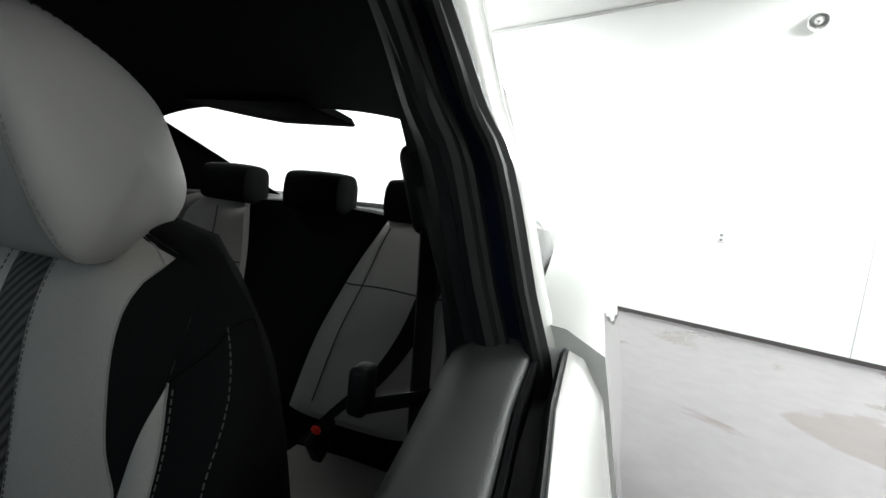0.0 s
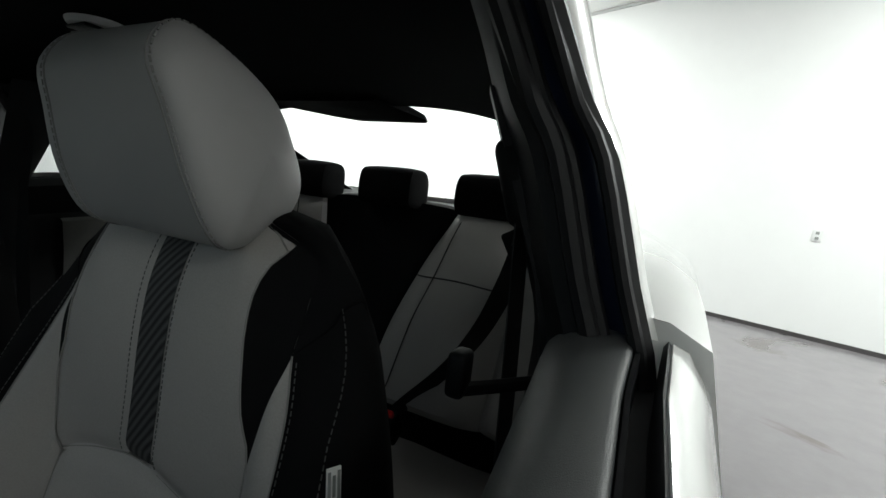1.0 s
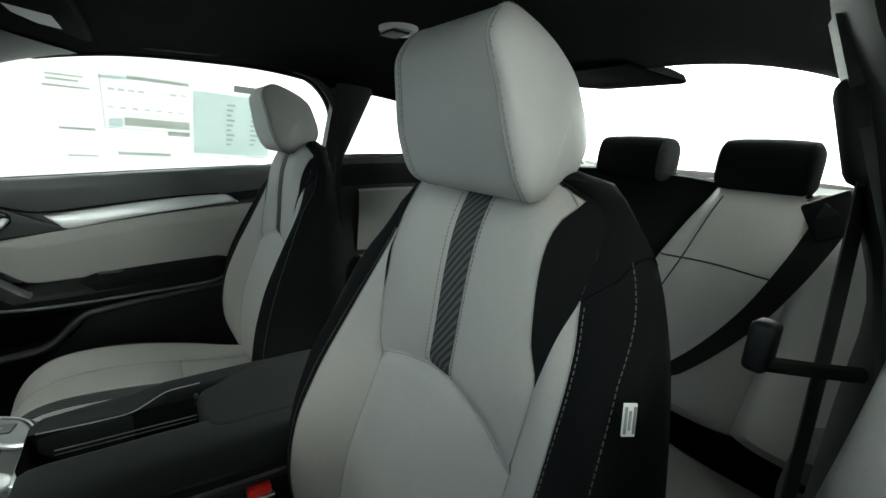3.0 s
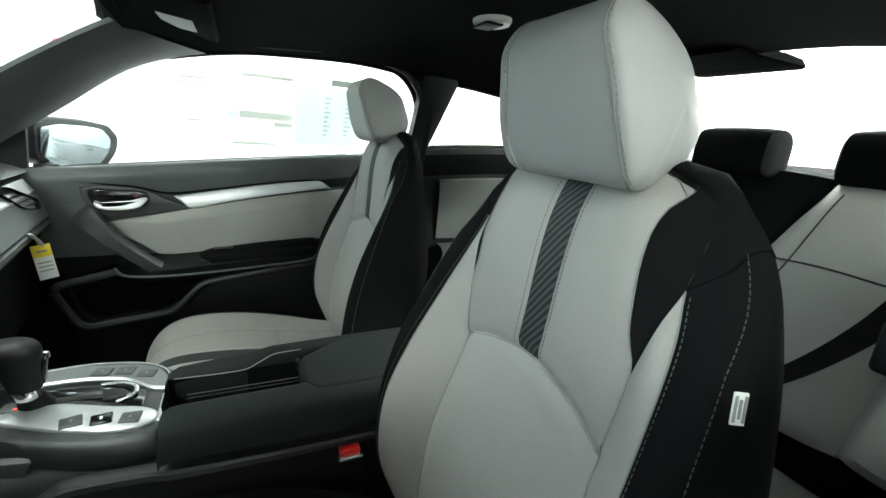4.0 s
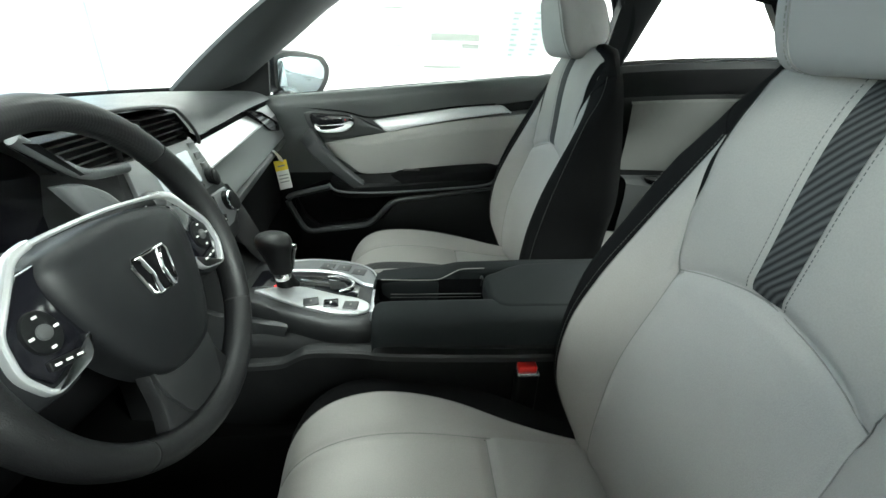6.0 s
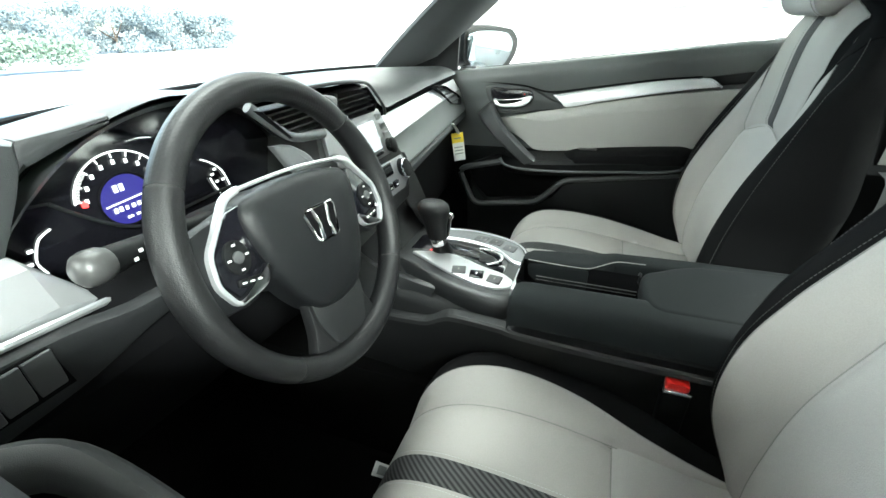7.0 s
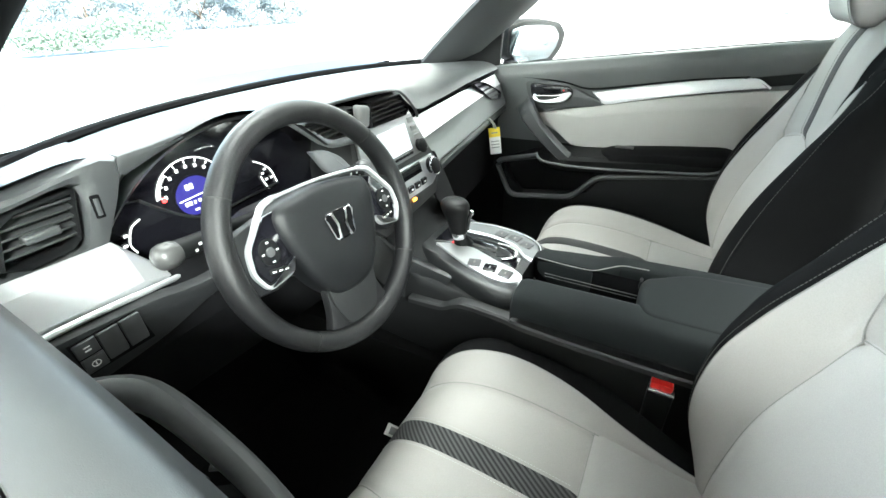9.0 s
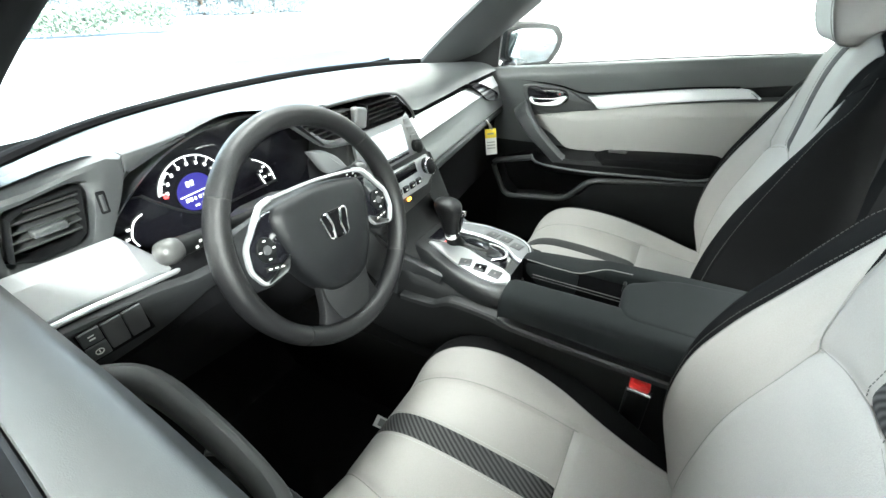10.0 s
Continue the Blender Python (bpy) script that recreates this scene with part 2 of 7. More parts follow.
def curve(points, n=8, closed=False):
    """Points on a smooth curve through the given ones."""
    ps = [Vector(p) for p in points]
    out, m = [], len(ps)
    for i in range(m if closed else m - 1):
        get = (lambda j: ps[j % m]) if closed else (lambda j: ps[min(max(j, 0), m - 1)])
        a, b, c, d = get(i - 1), get(i), get(i + 1), get(i + 2)
        for k in range(n):
            t = k / n
            out.append(0.5 * (2 * b + (c - a) * t + (2 * a - 5 * b + 4 * c - d) * t * t + (3 * b - a - 3 * c + d) * t**3))
    if not closed:
        out.append(ps[-1])
    return out


def loft(rows, closed=False, caps=False, bm=None):
    """A skin over rows of points of one length; closed: each row is a ring."""
    bm = bm or bmesh.new()
    vs = [[bm.verts.new(p) for p in row] for row in rows]
    n = len(vs[0])
    for a, b in zip(vs, vs[1:]):
        for j in range(n if closed else n - 1):
            k = (j + 1) % n
            try:
                bm.faces.new((a[j], a[k], b[k], b[j]))
            except ValueError:
                pass
    if caps:
        for row in (vs[0], vs[-1]):
            bm.faces.new(row)
    return bm


def tube(path, r, sides=8, closed=False, bm=None, flat=1.0, up=(0, 0, 1)):
    """A round or flattened rod along a path; r is one radius or one for each point."""
    ps = [Vector(p) for p in path]
    rows = []
    for i, p in enumerate(ps):
        if closed:
            d = ps[(i + 1) % len(ps)] - ps[i - 1]
        else:
            d = ps[min(i + 1, len(ps) - 1)] - ps[max(i - 1, 0)]
        d.normalize()
        a = d.cross(Vector(up))
        if a.length < 1e-3:
            a = d.cross(Vector((1, 0, 0)))
        a.normalize()
        b = a.cross(d)
        q = r[i] if isinstance(r, (list, tuple)) else r
        rows.append([p + q * (math.cos(s) * a + flat * math.sin(s) * b) for s in (2 * math.pi * k / sides for k in range(sides))])
    if closed:
        rows.append(rows[0])
    bm = loft(rows, True, not closed, bm)
    if closed:
        bmesh.ops.remove_doubles(bm, verts=bm.verts, dist=1e-6)
    return bm


def box(sx, sy, sz, bevel=0.004, at=(0, 0, 0), m=None, seg=3, bm=None):
    out = bmesh.new()
    bmesh.ops.create_cube(out, size=1.0)
    for v in out.verts:
        v.co = Vector((v.co.x * sx, v.co.y * sy, v.co.z * sz))
    if bevel:
        bmesh.ops.bevel(out, geom=list(out.edges), offset=bevel, segments=seg, profile=0.5, affect="EDGES")
    for v in out.verts:
        v.co = (m @ v.co if m else v.co) + Vector(at)
    if bm is None:
        return out
    me = bpy.data.meshes.new("join")
    out.to_mesh(me)
    out.free()
    bm.from_mesh(me)
    bpy.data.meshes.remove(me)
    return bm


def plate(outline, depth, bevel=0.003, place=None, seg=2, bm=None):
    """An outline in (u, v), made depth thick along w from w = 0, its upper rim rounded; place maps (u, v, w) to the world."""
    out = bm or bmesh.new()
    n = len(outline)
    rows = []
    cx, cy = sum(p[0] for p in outline) / n, sum(p[1] for p in outline) / n
    area = sum(outline[i][0] * outline[(i + 1) % n][1] - outline[(i + 1) % n][0] * outline[i][1] for i in range(n))
    sgn = 1 if area > 0 else -1
    inward = []
    for i in range(n):
        a, b = Vector(outline[i - 1][:2]), Vector(outline[(i + 1) % n][:2])
        d = (b - a).normalized()
        inward.append(Vector((-d.y, d.x)) * sgn)
    steps = [(0.0, 0.0)] + [(bevel * (1 - math.cos(a)), depth - bevel + bevel * math.sin(a)) for a in (math.pi / 2 * k / seg for k in range(seg + 1))]
    for inset, w in steps:
        rows.append([Vector((outline[i][0] + inward[i].x * inset, outline[i][1] + inward[i].y * inset, w)) for i in range(n)])
    if place:
        rows = [[Vector(place(*p)) for p in row] for row in rows]
    loft(rows, True, True, out)
    return out


def rounded(points, r=0.02, n=4):
    """A polyline with its corners rounded off."""
    ps = [Vector(p) for p in points]
    out = [ps[0]]
    for a, b, c in zip(ps, ps[1:], ps[2:]):
        p = b + (a - b).normalized() * min(r, (a - b).length * 0.45)
        q = b + (c - b).normalized() * min(r, (c - b).length * 0.45)
        out += [(1 - t) ** 2 * p + 2 * t * (1 - t) * b + t * t * q for t in (k / n for k in range(n + 1))]
    return out + [ps[-1]]


def stitches(path, gap=0.006, length=0.004, r=0.0007, bm=None):
    """A row of short threads along a path."""
    bm = bm or bmesh.new()
    ps = [Vector(p) for p in path]
    run = 0.0
    todo = 0.0
    for a, b in zip(ps, ps[1:]):
        d = (b - a).length
        while d > 0 and todo <= run + d:
            t = (todo - run) / d
            p, way = a.lerp(b, t), (b - a).normalized()
            tube([p - way * length / 2, p + way * length / 2], r, 5, bm=bm)
            todo += gap
        run += d
    return bm


# ---- the booth round the car ----
def room_box(name, lo, hi, mat, label, category, bevel=0.0):
    c = [(a + b) / 2 for a, b in zip(lo, hi)]
    bm = box(hi[0] - lo[0], hi[1] - lo[1], hi[2] - lo[2], bevel, c)
    ob = link(name, bm, mat)
    ob.matrix_world = ROOM
    return tagged(ob, label, category, kind="structure")


BACK = 5.75
WALL_LAMP, WALL_SOCKET, WALL_JOINT, HEAD_Z = (0.845, BACK, 3.33), (0.365, BACK, 1.06), 1.578, 3.725
bm = bmesh.new()
bmesh.ops.create_grid(bm, x_segments=2, y_segments=2, size=400)
ground = tagged(link("ground", bm, material("outdoor_concrete", (0.42, 0.42, 0.41), 0.85, grain=0.2, scale=60, bump=0.3)), "pale concrete yard outside the booth", "ground", kind="structure")
ground.location.z = -0.03
room_box("floor", (-5.0, -4.2, -0.2), (6.5, BACK, 0.0), CONCRETE, "glossy grey painted concrete floor with stains", "floor")
room_box("wall_rear", (-5.0, BACK, 0.0), (6.5, BACK + 0.2, 3.76), WALL, "plain white painted wall behind the car", "wall")
room_box("wall_passenger", (-5.2, -4.2, 0.0), (-5.0, BACK + 0.2, 3.76), WALL, "plain white painted side wall", "wall")
room_box("wall_driver", (6.5, -4.2, 0.0), (6.7, BACK + 0.2, 3.76), WALL, "plain white painted side wall", "wall")
room_box("ceiling", (-5.2, -4.2, 3.76), (6.7, BACK + 0.2, 3.9), WALL, "white booth ceiling", "ceiling")
FRONT = -4.2
room_box("wall_front_1", (-5.2, FRONT - 0.2, 0.0), (-2.5, FRONT, 3.76), WALL, "white front wall beside the open gate", "wall")
room_box("wall_front_2", (2.6, FRONT - 0.2, 0.0), (6.7, FRONT, 3.76), WALL, "white front wall beside the open gate", "wall")
room_box("wall_front_3", (-2.5, FRONT - 0.2, 3.0), (2.6, FRONT, 3.76), WALL, "white wall over the open gate", "wall")
room_box("wall_trim", (-2.52, FRONT + 0.0, 0.0), (-2.46, FRONT + 0.03, 3.0), material("gate_frame_grey", (0.35, 0.35, 0.36), 0.5), "grey gate frame edge", "trim")


# ---- the car's lines ----
def sill_z(y):
    return interp([(-1.0, 0.875), (-0.83, 0.895), (-0.35, 0.94), (0.13, 0.985), (0.4, 1.02), (0.85, 1.045), (1.3, 1.06)], y)


def door_x(y):
    """Half the width between the door trims."""
    return interp([(-1.0, 0.645), (-0.83, 0.662), (-0.45, 0.69), (-0.04, 0.728), (0.3, 0.735), (0.8, 0.70), (1.3, 0.64)], y)


def ease(y):
    """How much the door sill broadens towards the front."""
    return 0.022 * min(1, max(0, (0.06 - y) / 0.25))


def lift(s, y):
    """The driver's sill rises a little towards its rear end."""
    return 0.0 if s < 0 else 0.030 * min(1, max(0, (y + 0.15) / 0.25)) * min(1, max(0, (0.75 - y) / 0.5))


def rail(y):
    """The lower edge of the roof rail above the side windows: half width and height."""
    z = interp([(-0.85, 0.942), (-0.69, 1.060), (-0.514, 1.183), (-0.312, 1.241), (-0.085, 1.262), (0.085, 1.265), (0.277, 1.246), (0.45, 1.238), (0.7, 1.20), (0.95, 1.12), (1.1, 1.07)], y)
    x = interp([(-0.85, 0.675), (-0.69, 0.675), (-0.5, 0.652), (-0.31, 0.64), (0.0, 0.635), (0.4, 0.63), (0.8, 0.60), (1.1, 0.60)], y)
    return x, z


body = thing("coupe", "white two-door coupe body with black cabin lining", "car")

# roof lining, one soft sheet from the windscreen's head to the rear window's head
rows = []
for i in range(37):
    y = -0.50 + 1.28 * i / 36
    hw, hz = rail(max(y, -0.43))
    hz = max(hz, 1.20)
    top = interp([(-0.50, 1.255), (-0.40, 1.268), (-0.1, 1.30), (0.2, 1.314), (0.5, 1.316), (0.78, 1.306)], y)
    row = []
    for j in range(33):
        s = -1 + 2 * j / 32
        z = hz - 0.012 + (top - hz + 0.012) * (1 - abs(s) ** 3.2)
        row.append((s * hw, y, z))
    rows.append([Vector(p) for p in row])
part("headliner", loft(rows), LINER, body, "black woven roof lining")
rows = [[p + Vector((0, 0, 0.05)) for p in r] for r in rows]
part("roof_panel", loft(rows), PAINT, body)

for s in (-1, 1):
    # front pillar: windscreen edge to window edge
    rows = []
    for i in range(15):
        t = i / 14
        y = -0.87 + 0.52 * t
        rx, rz = rail(y)
        inner = Vector((s * (0.60 - 0.145 * t) + (0.022 if s > 0 else 0.0), -1.0 + 0.48 * t - 0.03 * (1 - t) ** 1.5, 0.912 + 0.34 * t + 0.022 * math.sin(math.pi * t) ** 0.8))
        outer = Vector((s * rx, y, rz - 0.004))
        mid = inner.lerp(outer, 0.48) + Vector((-0.012, 0.019, -0.012) if s > 0 else (0.023, 0.019, -0.012))
        q1, q3 = inner.lerp(mid, 0.5) + Vector((-s * 0.008, 0.004, -0.004)), mid.lerp(outer, 0.55) + Vector((-s * 0.008, 0.010, -0.004))
        back = inner.lerp(outer, 0.5) + Vector((s * 0.03, -0.03, 0.03))
        rows.append([inner, q1, mid, q3, outer, back])
    # One trim in two tones: lit on the passenger side, shaded on the driver's.
    part("front_pillar", loft([curve(r, 3, True) for r in rows], True, True), LIT_PILLAR if s < 0 else DEEP, body, "windscreen pillar with its trim lightened as if lit" if s < 0 else "windscreen pillar with its trim blackened as if in shade")
    # roof rail above the door window
    rows = []
    for i in range(25):
        y = -0.42 + 1.2 * i / 24
        rx, rz = rail(y)
        rows.append([Vector((s * (rx - 0.045), y, rz + 0.012)), Vector((s * (rx - 0.02), y, rz - 0.010)), Vector((s * rx, y, rz - 0.008)), Vector((s * (rx + 0.03), y, rz + 0.02)), Vector((s * (rx - 0.01), y, rz + 0.05))])
    part("roof_rail", loft(rows, True, True), LINER, body)
    # middle pillar with its trim, between door window and quarter window
    rows = []
    for i in range(13):
        t = i / 12
        z = 0.25 + (1.0 if s < 0 else 0.94) * t
        zz = max(z, 0.99)
        f = (zz - 0.99) / 0.26
        fr = 0.29 - 0.015 * f + 0.01 * f * f
        bk = 0.245 + 0.05 * f if s > 0 else 0.318 + 0.075 * f
        xo = (0.757 if s < 0 else 0.725) - 0.102 * f - (0.03 if z < 0.9 else 0)
        fr = 0.262 + 0.01 * f if s < 0 else 0.165
        xi = 0.690 - 0.10 * f + (0.005 if z < 0.9 else 0)
        rows.append([Vector((s * xo, fr, z)), Vector((s * (xi + 0.01), fr - 0.006, z)), Vector((s * xi, fr + 0.02, z)), Vector((s * xi, bk - 0.02, z)), Vector((s * (xi + 0.012), bk, z)), Vector((s * xo, bk, z))])
    part("middle_pillar", loft(rows, True, True), DARK_PILLAR, body, "black trimmed pillar behind the door")
    # the frame of the door opening, swept up the pillar and forward along the roof
    ax, ay, az, rise, fore, k_lane = (0.7225, 0.290, 1.10, 0.166, 0.155, 1.0) if s < 0 else (0.7215, 0.114, 1.13, 0.136, 0.115, 0.46)
    foot = (0.55, 0.75, 0.90, 0.985, 1.05, az)
    way = [(Vector((s * (ax + 0.31 * (az - max(z, 0.985))), ay, z)), Vector((0, 1, 0))) for z in foot]
    for k in range(1, 6):
        a = radians(15 * k)
        way.append((Vector((s * (ax - 0.062 * math.sin(a) ** 0.8), ay - fore * (1 - math.cos(a)), az + rise * math.sin(a))), Vector((0, math.cos(a), math.sin(a)))))
    back = ay - fore - 0.035
    way += [(Vector((s * (rail(y)[0] + 0.018), y, rail(y)[1] + 0.010)), Vector((0, 0.05, 1)).normalized()) for y in (back - (0.80 + back) * i / 15 for i in range(16))]
    pts = curve([c for c, _ in way], 3)
    ups = [n.normalized() for n in curve([n for _, n in way], 3)]

    def lane(l, n):
        return [p + Vector((s * l * (k_lane if l < 0 else 1.0), 0, 0)) + u * n for p, u in zip(pts, ups)]

    k0 = next(i for i, p in enumerate(pts) if p.z > 0.975)
    for l, n, r in ((-0.052, 0.000, 0.011), (-0.034, 0.004, 0.0075), (0.006, -0.001, 0.0075)):
        r *= 0.7 if s > 0 else 1.0
        part("door_seal", tube(lane(l, n)[k0 if l > 0 else 0:], r, 8), RUBBER, body, "black rubber door seal")
    part("pillar_cover", loft([q[k0:] for q in (lane(-0.030, 0.010), lane(-0.028, 0.014), lane(0.002, 0.010), lane(0.004, 0.004))]), NAVY, body, "glossy blue-black door jamb")
    part("frame_edge", loft([q[k0:] for q in (lane(0.010, -0.002), lane(0.016, 0.004), lane(0.014, 0.02), lane(0.004, 0.05))]), RUBBER, body)
    if s > 0:
        part("frame_skin", loft([q[k0:] for q in (lane(0.015, 0.012), lane(0.020, 0.022), lane(0.018, 0.050), lane(0.010, 0.085), lane(0.000, 0.12))]), PAINT, body, "white outer skin behind the door frame")

    def trim_lane(l, n):
        return [p + Vector((s * l * min(1.0, k_lane + 0.2) * (0.40 + 0.60 * u.y ** 2), 0, 0)) + u * n * (0.10 + 0.90 * u.y ** 3) for p, u in zip(pts, ups)]

    rows = [lane(-0.060, 0.002)] + [trim_lane(l, n) for l, n in ((-0.066, 0.006), (-0.072, 0.012), (-0.084, 0.024), (-0.100, 0.045), (-0.122, 0.075), (-0.140, 0.105))]
    rows = rows if s > 0 else rows[:4]
    part("inner_lip", loft(rows), DARK_PILLAR if s > 0 else PILLAR, body, "charcoal pillar trim sweeping into the roof")
    # quarter panel and quarter trim
    rows = []
    for i in range(17):
        y = (0.31 if s < 0 else 0.15) + (0.825 if s < 0 else 0.985) * i / 16
        dx, sz = door_x(y), sill_z(y)
        rows.append([Vector((s * (dx + 0.022), y, sz + 0.002)), Vector((s * (dx + 0.005), y, sz)), Vector((s * (dx - 0.008), y, sz - 0.02)), Vector((s * (dx + 0.005), y, sz - 0.085)), Vector((s * (dx + 0.015), y, sz - 0.10)), Vector((s * (dx - 0.01), y, 0.62)), Vector((s * (dx - 0.02), y, 0.25))])
    part("quarter_trim", loft(rows), PLASTIC, body, "black moulded trim beside the rear bench")
    rows = []
    for i in range(13):
        y = 0.40 + 0.5 * i / 12
        dx, sz = door_x(y), sill_z(y)
        rows.append([Vector((s * (dx - 0.004), y, sz - 0.112)), Vector((s * (dx - 0.016), y, sz - 0.12)), Vector((s * (dx - 0.022), y, sz - 0.2)), Vector((s * (dx - 0.014), y, 0.68 + 0.25 * max(0, i / 12 - 0.45)))])
    part("quarter_cloth", loft(rows), QUARTER_CLOTH, body, "grey cloth panel")
    rows = []
    for i in range(15):
        y = 0.40 + 0.36 * i / 14
        k = math.sin(math.pi * min(1, i / 9) / 2)
        rows.append([Vector((s * x, y, z)) for x, z in ((0.70, 0.665), (0.66 - 0.04 * k, 0.66), (0.645 - 0.055 * k, 0.648), (0.64 - 0.055 * k, 0.60), (0.66, 0.42), (0.69, 0.30))])
    part("quarter_armrest", loft(rows), material("grey_armrest_plastic", (0.06, 0.062, 0.062), 0.5, grain=0.1, scale=1200) if s < 0 else bpy.data.materials["grey_armrest_plastic"], body, "moulded rear armrest")
    part("cup_hole", tube([(s * 0.645, 0.50, 0.655), (s * 0.645, 0.50, 0.669)], 0.036, 20), GLOSS, body)
    # rear pillar, a broad black wedge from the quarter window to the rear window
    rows = []
    for i in range(13):
        t = i / 12
        lo = Vector((s * (0.66 - 0.02 * t), 0.86 + 0.42 * t, 1.045 + 0.015 * t))
        hi = Vector((s * (0.565 - 0.0 * t), 0.62 + 0.16 * t, 1.235 + 0.04 * t))
        end = Vector((s * 0.50, 1.42 - 0.0 * t, 1.06))
        top = Vector((s * 0.50, 0.78, 1.285))
        rows.append([lo.lerp(hi, k / 8).lerp(end.lerp(top, k / 8), t * 0.9) for k in range(9)])
    part("rear_pillar", loft(rows), LINER, body, "wide black rear pillar lining")
    part("rear_pillar_skin", loft([[p + Vector((s * 0.035, -0.01, 0.02)) for p in row] for row in rows]), PAINT, body, "white rear pillar")
    # outer skin below the quarter window and over the rear wheel
    rows = []
    for i in range(25):
        y = (0.30 if s < 0 else 0.133) + (1.9 if s < 0 else 2.067) * i / 24
        dx = door_x(min(y, 1.25)) - 0.09 * max(0, y - 1.25)
        sz = sill_z(min(y, 1.3)) + 0.01 + lift(s, y)
        hip = 0.855 + 0.045 * math.sin(math.pi * min(max((y - 0.3) / 1.9, 0), 1)) - 0.10 * max(0, y - 1.6)
        rows.append([Vector((s * (dx + 0.020), y, sz + 0.004)), Vector((s * (dx + 0.048), y, sz + 0.002)), Vector((s * (dx + 0.075), y, sz - 0.012)), Vector((s * (hip - 0.025), y, sz - 0.10)), Vector((s * hip, y, sz - 0.2)), Vector((s * (hip + 0.008), y, sz - 0.30)), Vector((s * (hip - 0.03), y, 0.5)), Vector((s * (hip - 0.05), y, 0.3))])
    rows.insert(0, [Vector((s * 0.748, 0.302 if s < 0 else 0.135, p.z)) for p in rows[0]])
    part("quarter_panel", loft(rows), PAINT, body, "glossy white rear wing")
    # quarter window
    rows = []
    for i in range(9):
        y = (0.33 if s < 0 else 0.20) + (0.545 if s < 0 else 0.675) * i / 8
        rx, rz = rail(y)
        rows.append([Vector((s * (door_x(y) + 0.035), y, sill_z(y))), Vector((s * (rx + 0.03), y, rz + 0.02))])
    ob = part("quarter_window", loft(rows), PRIVACY, body, "fixed rear side glass")
    ob.visible_shadow = False

# windscreen and rear window
rows = []
for i in range(15):
    t = i / 14
    row = []
    for j in range(21):
        a = -1 + 2 * j / 20
        lo = Vector((a * 0.68, -1.26 + 0.30 * abs(a) ** 2.4, 0.905))
        hi = Vector((a * 0.50, -0.47 - 0.06 * a * a, 1.285 - 0.03 * a * a))
        row.append(lo.lerp(hi, t) + Vector((0, -0.02, 0.03)) * math.sin(math.pi * t))
    rows.append(row)
ob = part("windscreen", loft(rows), GLASS, body, "clear sloping windscreen")
ob.visible_shadow = False
rows = []
for i in range(11):
    t = i / 10
    rows.append([Vector((a * (0.52 - 0.02 * t), 0.80 + 0.66 * t + 0.05 * (1 - a * a) * t, 1.332 - 0.262 * t + 0.03 * (1 - a * a) * math.sin(math.pi * t))) for a in (-1 + 2 * j / 16 for j in range(17))])
ob = part("rear_window", loft(rows), GLASS, body, "clear rear window")
ob.visible_shadow = False
# roof head rail over the windscreen
rows = []
for j in range(21):
    a = -1 + 2 * j / 20
    c = Vector((a * 0.52, -0.465 - 0.06 * a * a, 1.268 - 0.02 * a * a))
    rows.append([c + Vector((0, -0.03, 0.012)), c + Vector((0, 0.01, -0.012)), c + Vector((0, 0.06, 0.004)), c + Vector((0, 0.05, 0.03))])
part("windscreen_head", loft(rows, True, True), LINER, body)
# parcel shelf
rows = []
for i in range(9):
    t = i / 8
    rows.append([Vector((a * (0.66 - 0.1 * t), 0.98 + 0.48 * t, 1.03 + 0.02 * t + (0.0 if abs(a) < 0.9 else 0.02))) for a in (-1 + 2 * j / 12 for j in range(13))])
part("parcel_shelf", loft(rows), material("grey_shelf_felt", (0.12, 0.12, 0.12), 0.95, grain=0.1, scale=500), body, "grey felt shelf behind the rear bench")
for s in (-1, 1):
    part("shelf_end", box(0.17, 0.26, 0.10, 0.03, (s * 0.59, 1.05, 0.995)), DARK_PILLAR, body, "black shelf end trim")
